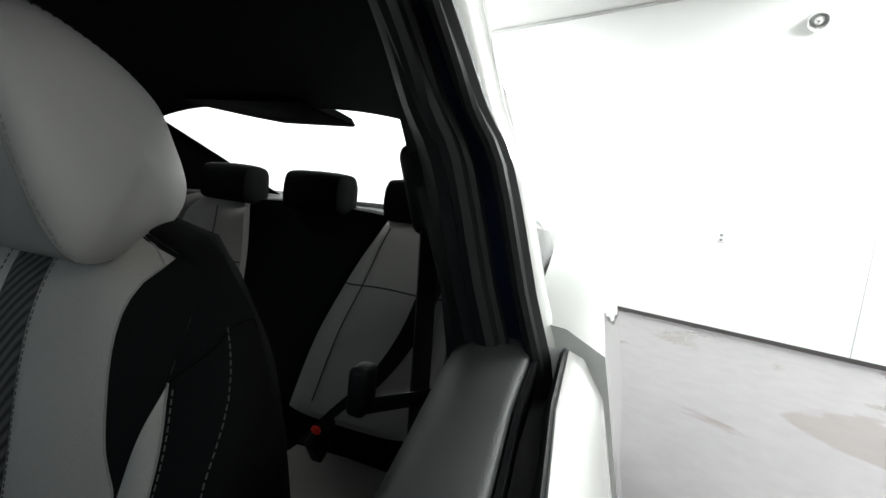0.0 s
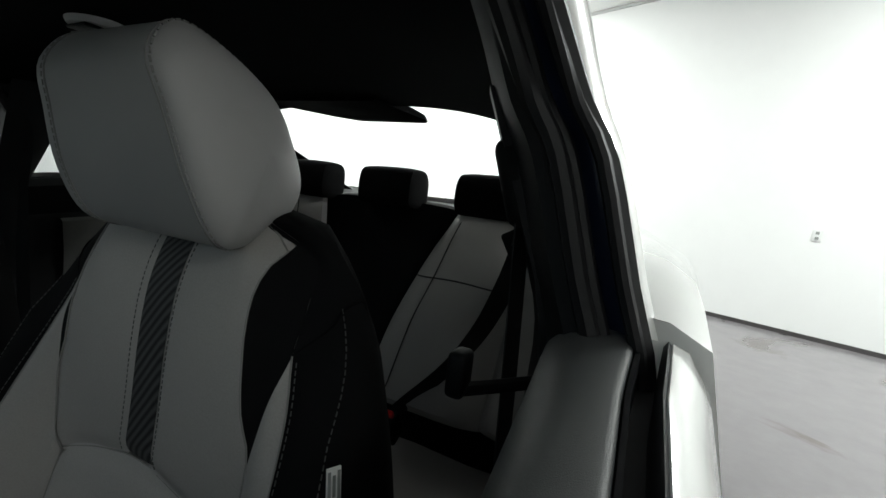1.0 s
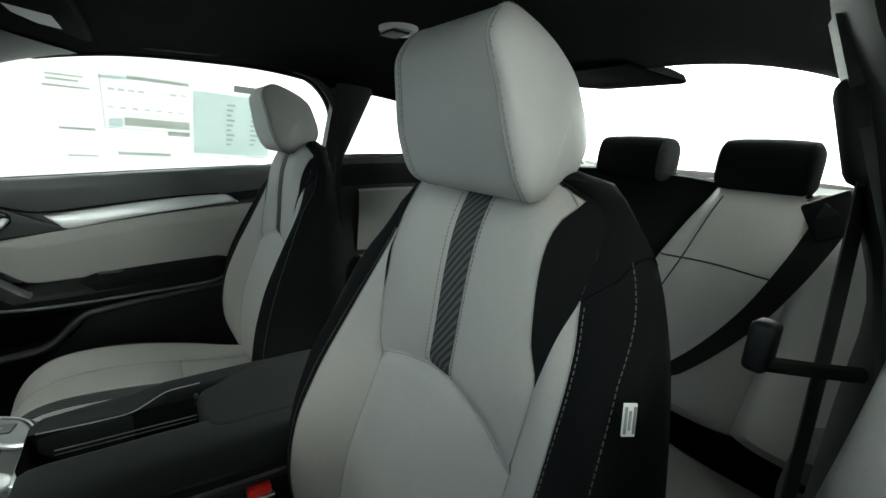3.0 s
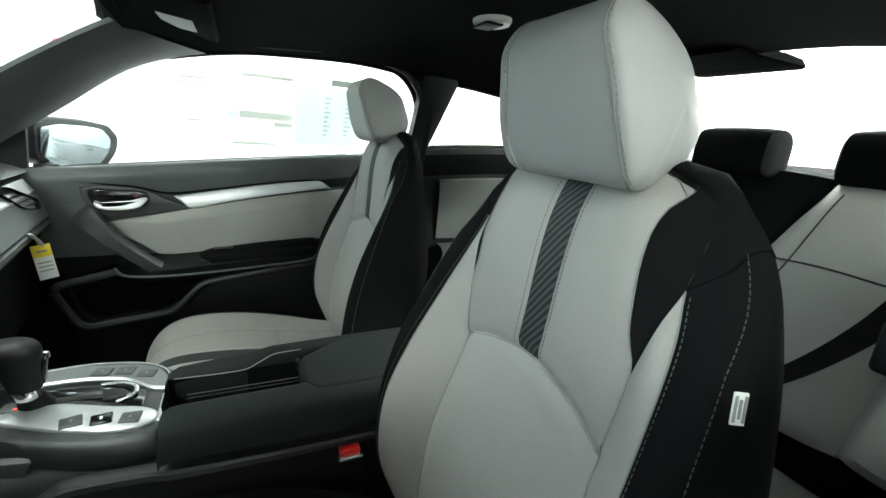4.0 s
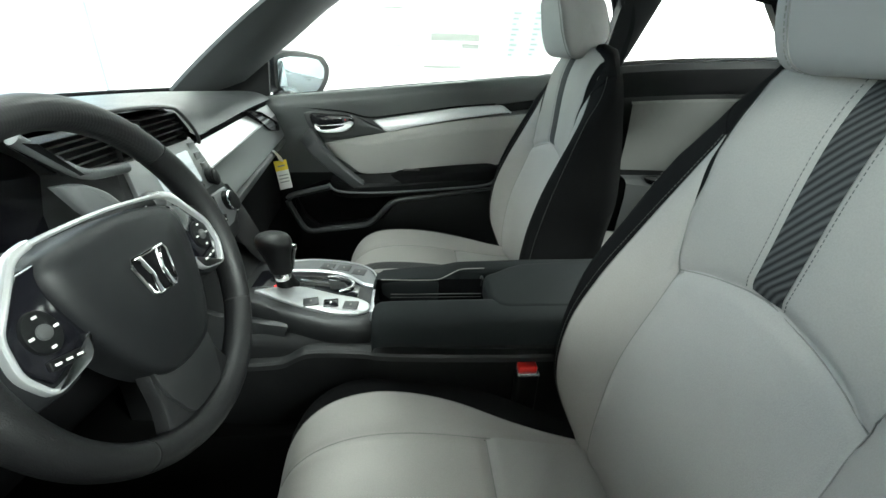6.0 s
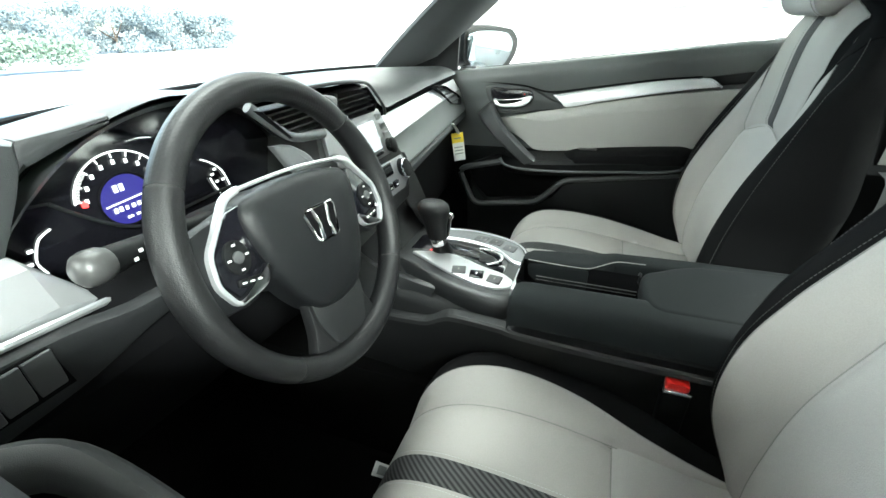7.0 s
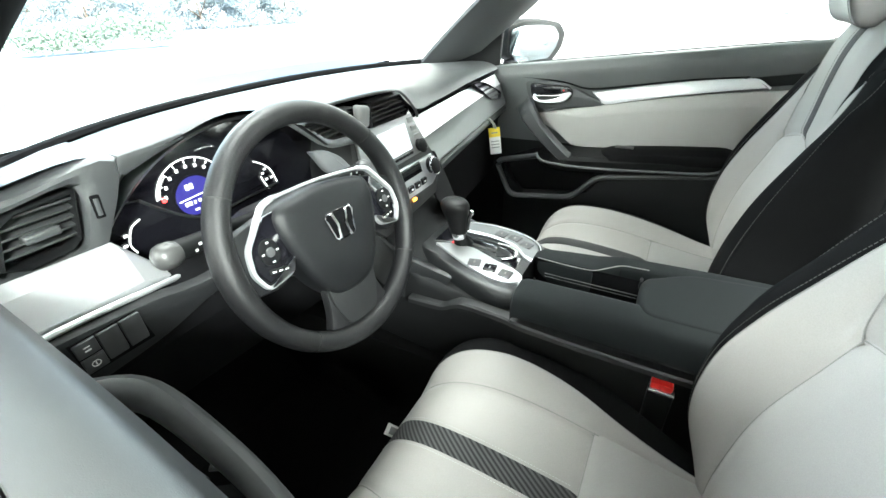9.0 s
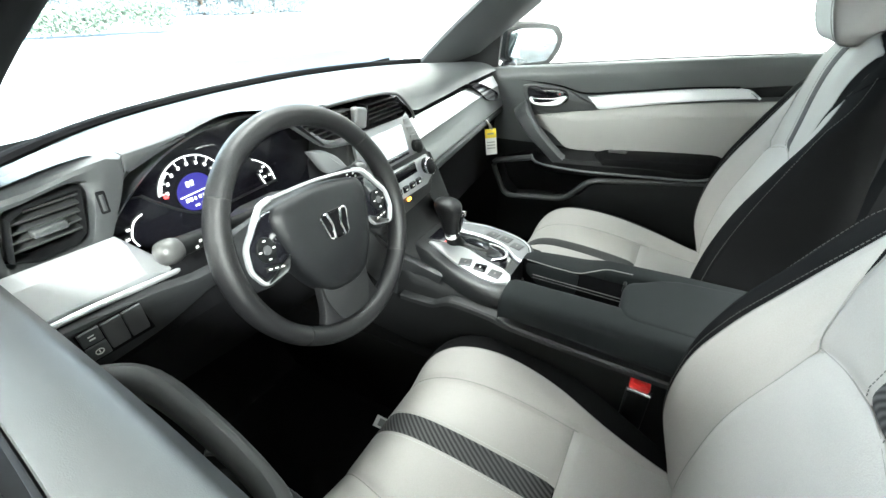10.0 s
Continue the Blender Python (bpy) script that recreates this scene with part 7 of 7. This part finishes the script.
# ---- small fittings in the cabin ----
PAPER_THIN = bpy.data.materials.new("thin_label_paper")
PAPER_THIN.use_nodes = True
_t = PAPER_THIN.node_tree
_mix, _tl = _t.nodes.new("ShaderNodeMixShader"), _t.nodes.new("ShaderNodeBsdfTranslucent")
_t.nodes["Principled BSDF"].inputs["Base Color"].default_value = (0.78, 0.78, 0.76, 1)
_t.nodes["Principled BSDF"].inputs["Roughness"].default_value = 0.8
_tl.inputs["Color"].default_value = (0.62, 0.64, 0.61, 1)
_mix.inputs[0].default_value = 0.8
_t.links.new(_t.nodes["Principled BSDF"].outputs[0], _mix.inputs[1])
_t.links.new(_tl.outputs[0], _mix.inputs[2])
_t.links.new(_mix.outputs[0], _t.nodes["Material Output"].inputs["Surface"])


def tinted(name, colour):
    m = PAPER_THIN.copy()
    m.name = name
    for n in m.node_tree.nodes:
        if n.type == "BSDF_TRANSLUCENT":
            n.inputs["Color"].default_value = (*colour, 1)
        if n.type == "BSDF_PRINCIPLED":
            n.inputs["Base Color"].default_value = (*colour, 1)
    return m


PAPER_BLUE = tinted("pale_blue_print", (0.62, 0.71, 0.72))
PAPER_GREY = tinted("grey_print", (0.46, 0.48, 0.46))
PAPER_DARK = tinted("dark_print", (0.20, 0.21, 0.21))


def on_glass(y, z, off):
    """A place on the inner face of the passenger window."""
    rx, rz = rail(y)
    a, b = Vector((-(door_x(y) + 0.045), y, sill_z(y) - 0.02)), Vector((-(rx + 0.012), y, rz + 0.01))
    k = (z - a.z) / (b.z - a.z)
    p = a.lerp(b, k) + Vector((-0.008 * math.sin(math.pi * min(max(k, 0), 1)), 0, 0))
    return p + Vector((off, 0, 0))


def sheet(name, y0, y1, z0, z1, off, mat, parent, label=""):
    """A flat piece of print on the window."""
    rows = []
    for i in range(7):
        y = y0 + (y1 - y0) * i / 6
        rows.append([on_glass(y, z0 + (z1 - z0) * j / 4, off) for j in range(5)])
    return part(name, loft(rows), mat, parent, label)


label = thing("price_label", "printed price sheet stuck inside the passenger window", "window label")
L0, L1, B0, B1 = -0.322, 0.095, 0.978, 1.196
U = lambda u: L0 + (L1 - L0) * u
V = lambda v, u=0.0: B0 + (B1 - B0) * v + 0.02 * u
paper = sheet("paper", L0, L1, B0, B1 + 0.012, 0.0025, PAPER_THIN, label, "white printed paper")
for nm, u0, u1, v0, v1, m in (
    ("print_panel", 0.49, 1.0, 0.06, 0.86, PAPER_BLUE), ("print_header", 0.74, 1.0, 0.89, 0.97, PAPER_DARK), ("print_header", 0.14, 0.47, 0.93, 0.975, PAPER_GREY),
    ("print_header", 0.01, 0.13, 0.93, 0.975, PAPER_BLUE), ("print_box", 0.11, 0.47, 0.40, 0.50, PAPER_GREY), ("print_bar", 0.03, 0.10, 0.40, 0.50, PAPER_BLUE),
    ("print_bar", 0.34, 0.47, 0.30, 0.36, PAPER_GREY), ("print_bar", 0.06, 0.35, 0.05, 0.09, PAPER_GREY), ("print_bar", 0.02, 0.46, 0.365, 0.375, PAPER_GREY),
    ("print_bar", 0.005, 0.47, 0.685, 0.692, PAPER_GREY), ("print_bar", 0.005, 0.47, 0.545, 0.552, PAPER_GREY), ("print_bar", 0.005, 0.011, 0.38, 0.98, PAPER_GREY),
    ("print_bar", 0.36, 0.40, 0.79, 0.82, PAPER_GREY), ("print_bar", 0.42, 0.455, 0.79, 0.82, PAPER_GREY), ("print_bar", 0.66, 0.74, 0.02, 0.035, PAPER_GREY), ("print_bar", 0.84, 0.97, 0.02, 0.035, PAPER_GREY)):
    sheet(nm, U(u0), U(u1), V(v0, (u0 + u1) / 2), V(v1, (u0 + u1) / 2), 0.0035, m, label)
for i in range(7):
    sheet("print_bar", U(0.03 + 0.063 * i), U(0.03 + 0.063 * i + 0.03), V(0.60, 0.2), V(0.625, 0.2), 0.0035, PAPER_GREY, label)
for i in range(4):
    sheet("print_bar", U(0.04 + 0.05 * i), U(0.04 + 0.05 * i + 0.035), V(0.80, 0.2), V(0.83, 0.2), 0.0035, PAPER_GREY, label)
for i in range(9):
    for u in (0.70, 0.86):
        sheet("print_bar", U(u), U(u + 0.03 + 0.012 * (i % 3)), V(0.20 + 0.065 * i, u), V(0.225 + 0.065 * i, u), 0.0040, tinted("faint_print", (0.42, 0.49, 0.50)) if i == 0 and u == 0.70 else bpy.data.materials["faint_print"], label)
second = thing("notice_sheet", "pale notice sheet stuck inside the passenger window", "window label")
sheet("paper", -0.432, -0.336, 0.968, 1.19, 0.0025, PAPER_THIN, second, "thin white paper")
for z0, z1, y0, y1 in ((1.150, 1.155, -0.428, -0.34), (1.052, 1.058, -0.41, -0.34), (0.985, 0.989, -0.40, -0.34), (1.165, 1.17, -0.42, -0.36), (1.176, 1.18, -0.42, -0.35)):
    sheet("print_bar", y0, y1, z0, z1, 0.0035, PAPER_GREY, second)

# sun visors with their pale warning labels
for s in (-1, 1):
    v = thing("sun_visor", "black folded sun visor with a pale warning label", "sun visor", group="sun visors", at=(s * 0.34, -0.40, 1.262))
    part("visor_panel", box(0.42, 0.17, 0.018, 0.008, (0, 0, 0), Matrix.Rotation(radians(-6), 4, "X")), LINER, v)
    part("warning_label", box(0.13, 0.062, 0.0012, 0.0003, (s * 0.045, 0.012, -0.0106), Matrix.Rotation(radians(-6), 4, "X")), PAPER, v, "pale printed label")
# grab handles on the roof rail
for s in (-1,):
    g = thing("grab_handle", "black folding grab handle over the passenger door", "grab handle")
    part("grip", tube(curve([(s * 0.598, -0.245, 1.268), (s * 0.578, -0.225, 1.262), (s * 0.575, -0.13, 1.268), (s * 0.578, -0.045, 1.276), (s * 0.598, -0.025, 1.284)], 6), 0.009, 10), PLASTIC, g)
    for y in (-0.24, -0.03):
        part("mount", box(0.02, 0.04, 0.03, 0.006, (s * 0.60, y, 1.275 + 0.03 * (y + 0.24))), PLASTIC, g)
# cabin lamp
dome = thing("roof_lamp", "roof lamp with a pale lens and dark switch bar", "lamp")
ring = lambda k, z: [Vector((-0.118 + 0.046 * k * math.cos(a), 0.212 + 0.040 * k * math.sin(a), z)) for a in (2 * math.pi * i / 32 for i in range(32))]
part("lens", loft([ring(1.0, 1.322), ring(1.0, 1.310), ring(0.92, 1.304), ring(0.5, 1.301), ring(0.02, 1.301)], True), LAMP_LENS, dome, "pale lamp lens")
part("switch_bar", box(0.060, 0.040, 0.005, 0.002, (-0.118, 0.203, 1.3005)), PLASTIC, dome, "dark switch bar")
# inside mirror
rv = thing("rear_view_mirror", "rear view mirror on the windscreen", "mirror", at=(0.0, -0.672, 1.170))
rv.rotation_euler = (radians(6), 0, radians(-14))
mo = oval([(-0.12, 0.024), (-0.06, 0.032), (0.06, 0.032), (0.12, 0.024), (0.124, -0.01), (0.105, -0.03), (0, -0.034), (-0.105, -0.03), (-0.124, -0.01)], 4)
part("mirror_shell", loft([[Vector((p[0] * k, y, p[1] * k)) for p in mo] for k, y in ((0.97, 0.012), (1.0, 0.008), (1.0, -0.01), (0.8, -0.03), (0.3, -0.04))], True, True), PLASTIC, rv, "black mirror shell")
part("mirror_glass", plate([(p[0] * 0.95, p[1] * 0.92) for p in mo], 0.002, 0.0005, lambda a, b, c: (a, 0.0125 + c, b)), MIRROR, rv)
part("mirror_stem", tube([(0, -0.03, 0.0), (0, -0.02, 0.05), (0, 0.0, 0.085)], 0.009, 10), PLASTIC, rv)
red = thing("inspection_sticker", "small red sticker on the windscreen corner", "sticker", at=(-0.520, -0.634, 1.197))
part("sticker_face", box(0.024, 0.0012, 0.014, 0.0002, (0, 0, 0), Matrix.Rotation(radians(35), 4, "Z") @ Matrix.Rotation(radians(-35), 4, "X")), material("red_print", (0.75, 0.05, 0.12), 0.6), red)

# hang tag on the glove box
tag = thing("hang_tag", "yellow and white paper tag hanging from the glove box", "tag", at=(-0.525, -0.712, 0.705))
turn = Matrix.Rotation(radians(-62), 4, "Z") @ Matrix.Rotation(radians(6), 4, "Y")
part("tag_card", box(0.036, 0.001, 0.056, 0.0002, turn @ Vector((0, 0, -0.020)), turn), PAPER, tag, "white printed card")
part("tag_head", box(0.036, 0.0012, 0.030, 0.0002, turn @ Vector((0, 0, 0.023)), turn), YELLOW, tag, "yellow warning head")
for k in range(3):
    part("print_bar", box(0.026, 0.0004, 0.003, 0, turn @ Vector((0, 0.0008, -0.006 - 0.010 * k)), turn), LABEL_GREY, tag)
part("print_bar", box(0.020, 0.0004, 0.004, 0, turn @ Vector((0, 0.0010, 0.022)), turn), LABEL_GREY, tag)
part("tag_strap", tube([(0, 0, 0.036), (0.008, -0.003, 0.052), (0.022, -0.012, 0.070)], 0.008, 6, flat=0.3), PAPER, tag, "white paper strap")
# sewn labels on the driver seat
lab = thing("seat_side_label", "small white sewn label on the seat side", "label", at=(0.6185, 0.0, 0.918))
turn = Matrix.Rotation(radians(62), 4, "Z") @ Matrix.Rotation(radians(-8), 4, "X")
part("label_cloth", box(0.009, 0.0016, 0.022, 0.0003, (0, 0, 0), turn), PAPER, lab)
for k in range(3):
    part("print_bar", box(0.0018, 0.0006, 0.018 - 0.005 * (k % 2), 0, turn @ Vector((-0.003 + 0.003 * k, -0.001, 0)), turn), LABEL_GREY, lab)
lab = thing("cushion_label", "white sewn label under the seat cushion edge", "label", at=(0.335, -0.562, 0.385))
turn = Matrix.Rotation(radians(30), 4, "Y") @ Matrix.Rotation(radians(20), 4, "X")
part("label_cloth", box(0.022, 0.0016, 0.042, 0.0003, (0, 0, 0), turn), PAPER, lab)
part("print_bar", box(0.014, 0.0006, 0.022, 0, turn @ Vector((0, 0.0011, 0)), turn), LABEL_GREY, lab)
part("print_bar", box(0.014, 0.0006, 0.022, 0, turn @ Vector((0, -0.0011, 0)), turn), LABEL_GREY, lab)

# high brake lamp under the rear window's head
hb = thing("high_brake_lamp", "black brake lamp housing under the rear window head", "brake lamp")
rows = []
for y, x0, x1, z0, z1 in ((0.70, -0.34, 0.10, 1.300, 1.318), (0.78, -0.30, 0.105, 1.296, 1.320), (0.86, -0.20, 0.125, 1.289, 1.318), (0.905, -0.135, 0.138, 1.286, 1.308), (0.922, -0.118, 0.130, 1.288, 1.300)):
    w = x1 - x0
    rows.append([Vector((x, y, z)) for x, z in ((x0, z1), (x0 + 0.10 * w, z0), (x1 - 0.03 * w, z0), (x1, z0 + 0.006), (x1 - 0.04 * w, z1))])
part("lamp_housing", loft(rows, True, True), LINER, hb)

# belts in the back
rb = thing("rear_seat_belt", "black belt strap slanting down behind the driver seat", "seat belt")
rows = []
for p in curve([(0.605, 0.40, 1.04), (0.562, 0.473, 0.952), (0.49, 0.57, 0.83), (0.385, 0.672, 0.69), (0.29, 0.662, 0.58), (0.23, 0.655, 0.50)], 6):
    n = Vector((0.012, 0.018, -0.012))
    rows.append([p + n * 0.9, p - n * 0.9, p - n * 0.9 + Vector((0, -0.0015, 0)), p + n * 0.9 + Vector((0, -0.0015, 0))])
part("webbing", loft(rows, True, True), BELT, rb)
part("belt_guide", box(0.05, 0.012, 0.05, 0.005, (0.600, 0.405, 1.035), Matrix.Rotation(radians(-30), 4, "Y")), PLASTIC, rb, "black belt guide")
rbk = thing("rear_buckle", "black rear belt buckle with red button", "buckle", at=(0.29, 0.615, 0.56))
part("buckle_body", box(0.028, 0.05, 0.07, 0.006, (0, 0, -0.02), Matrix.Rotation(radians(30), 4, "X")), PLASTIC, rbk)
part("buckle_button", box(0.018, 0.012, 0.026, 0.003, (0.0, -0.012, 0.016), Matrix.Rotation(radians(30), 4, "X")), RED, rbk, "red release button")
part("belt_bar", tube([(0.648, 0.112, 0.945), (0.668, 0.14, 0.943), (0.69, 0.17, 0.942)], 0.006, 8), PLASTIC, belt, "belt end hanger")

# ---- in the booth ----
wl = thing("wall_lamp", "round white lamp on the rear wall", "lamp")
wl.matrix_world = ROOM @ Matrix.Translation(WALL_LAMP)
rg = lambda r, y: [Vector((r * math.cos(a), y, r * math.sin(a))) for a in (2 * math.pi * i / 28 for i in range(28))]
dip = Matrix.Rotation(radians(38), 4, "X")
ring2 = lambda r, y: [dip @ p for p in rg(r, y)]
part("lamp_base", loft([rg(0.05, 0.0), rg(0.05, -0.02), rg(0.02, -0.03)], True), LAMP_LENS, wl, "white round base")
part("lamp_can", loft([ring2(0.02, 0.02), ring2(0.07, 0.0), ring2(0.085, -0.10), ring2(0.088, -0.16), ring2(0.080, -0.16), ring2(0.07, -0.05), ring2(0.02, -0.04)], True), LAMP_LENS, wl, "white spot lamp can")
part("lamp_bulb", loft([ring2(0.02, -0.05), ring2(0.04, -0.10), ring2(0.035, -0.13), ring2(0.01, -0.145)], True), LAMP_LENS, wl, "milky bulb")
so = thing("wall_socket", "small white double wall socket", "socket")
so.matrix_world = ROOM @ Matrix.Translation(WALL_SOCKET)
part("socket_plate", box(0.075, 0.012, 0.115, 0.004, (0, -0.004, 0)), LAMP_LENS, so)
for dz in (-0.026, 0.026):
    part("socket_hole", box(0.03, 0.004, 0.028, 0.002, (0, -0.011, dz)), LABEL_GREY, so)
room_box("baseboard", (-5.0, BACK - 0.012, 0.0), (6.5, BACK, 0.045), material("dark_base_strip", (0.05, 0.045, 0.045), 0.6), "thin dark strip along the wall foot", "baseboard")
room_box("trim_joint", (WALL_JOINT - 0.006, BACK - 0.004, 0.045), (WALL_JOINT + 0.006, BACK, 3.6), material("joint_grey", (0.45, 0.45, 0.45), 0.6), "upright joint in the white wall", "trim")
room_box("trim_head", (-5.0, BACK - 0.03, HEAD_Z), (6.5, BACK, HEAD_Z + 0.03), material("head_rail_grey", (0.5, 0.5, 0.5), 0.5), "thin rail along the top of the wall", "trim")


# ---- beyond the gate ----
def leaves(name, centres, size, count, mat, seed, parent, label=""):
    rng = random.Random(seed)
    verts, faces = [], []
    for _ in range(count):
        c, r = rng.choice(centres)
        d = Vector((rng.gauss(0, 1), rng.gauss(0, 1), rng.gauss(0, 1))).normalized() * r * rng.random() ** 0.4
        p = Vector(c) + Vector((d.x, d.y, d.z * 0.75))
        a = Vector((rng.gauss(0, 1), rng.gauss(0, 1), rng.gauss(0, 1))).normalized()
        b = a.cross(Vector((rng.gauss(0, 1), rng.gauss(0, 1), rng.gauss(0, 1)))).normalized()
        k = size * (0.6 + 0.8 * rng.random())
        n = len(verts)
        verts += [p - a * k, p + b * k * 0.45, p + a * k, p - b * k * 0.45]
        faces.append((n, n + 1, n + 2, n + 3))
    me = bpy.data.meshes.new(name)
    me.from_pydata([tuple(v) for v in verts], [], faces)
    me.materials.append(mat)
    ob = new(name, me)
    if parent:
        ob.parent = parent
    if label:
        ob["label"] = label
    return ob


# Haze is put into the leaf colours: paler, and bluer for the far trees.
LEAF = material("hazed_shrub_leaf", (0.19, 0.25, 0.20), 0.6, grain=0.2, scale=3)
LEAF_BLUE = material("hazed_tree_leaf", (0.19, 0.23, 0.25), 0.7, grain=0.2, scale=3)
BARK = material("bark", (0.12, 0.09, 0.07), 0.9, grain=0.3, scale=20, bump=0.5)
rng = random.Random(4)
F0 = Vector((-math.sin(radians(31)), -math.cos(radians(31)), 0))
SIDE = Vector((F0.y, -F0.x, 0))
hedge = [(F0 * 17 + SIDE * (-4.2 + 3.6 * i / 10) + Vector((0, 0, 0.35 + 0.35 * rng.random())), 0.5) for i in range(11)]
tagged(leaves("hedge", hedge, 0.05, 9000, LEAF, 7, None), "low green hedge across the yard", "hedge", kind="stuff")
for k, (off, far, h) in enumerate(((-6.0, 27, 3.0), (-3.6, 28, 2.7), (-1.2, 27, 2.5), (1.2, 28, 2.3), (3.4, 27, 2.0), (5.6, 28, 1.8))):
    base = F0 * far + SIDE * off
    tree = thing("tree", "leafy tree in the haze behind the hedge", "tree", group="trees beyond the gate", at=base)
    part("trunk", tube([(0, 0, -0.05), (0.03, 0, 0.3), (0.0, 0.03, 0.6), (0.03, 0.0, h * 0.7)], [0.10, 0.08, 0.06, 0.02], 9), BARK, tree)
    for j in range(4):
        a = 1.6 * j + k
        part("limb", tube([(0, 0, 0.3 + 0.1 * j), (0.5 * math.cos(a), 0.5 * math.sin(a), 0.3 * h + 0.1 * j), (1.0 * math.cos(a), 1.0 * math.sin(a), 0.5 * h + 0.1 * j)], [0.04, 0.03, 0.012], 6), BARK, tree)
    cl = [((1.5 * math.cos(2.4 * i) * (0.3 + 0.7 * rng.random()), 1.5 * math.sin(2.4 * i) * (0.3 + 0.7 * rng.random()), 0.25 + (h - 0.6) * rng.random()), 0.40 + 0.25 * rng.random()) for i in range(22)]
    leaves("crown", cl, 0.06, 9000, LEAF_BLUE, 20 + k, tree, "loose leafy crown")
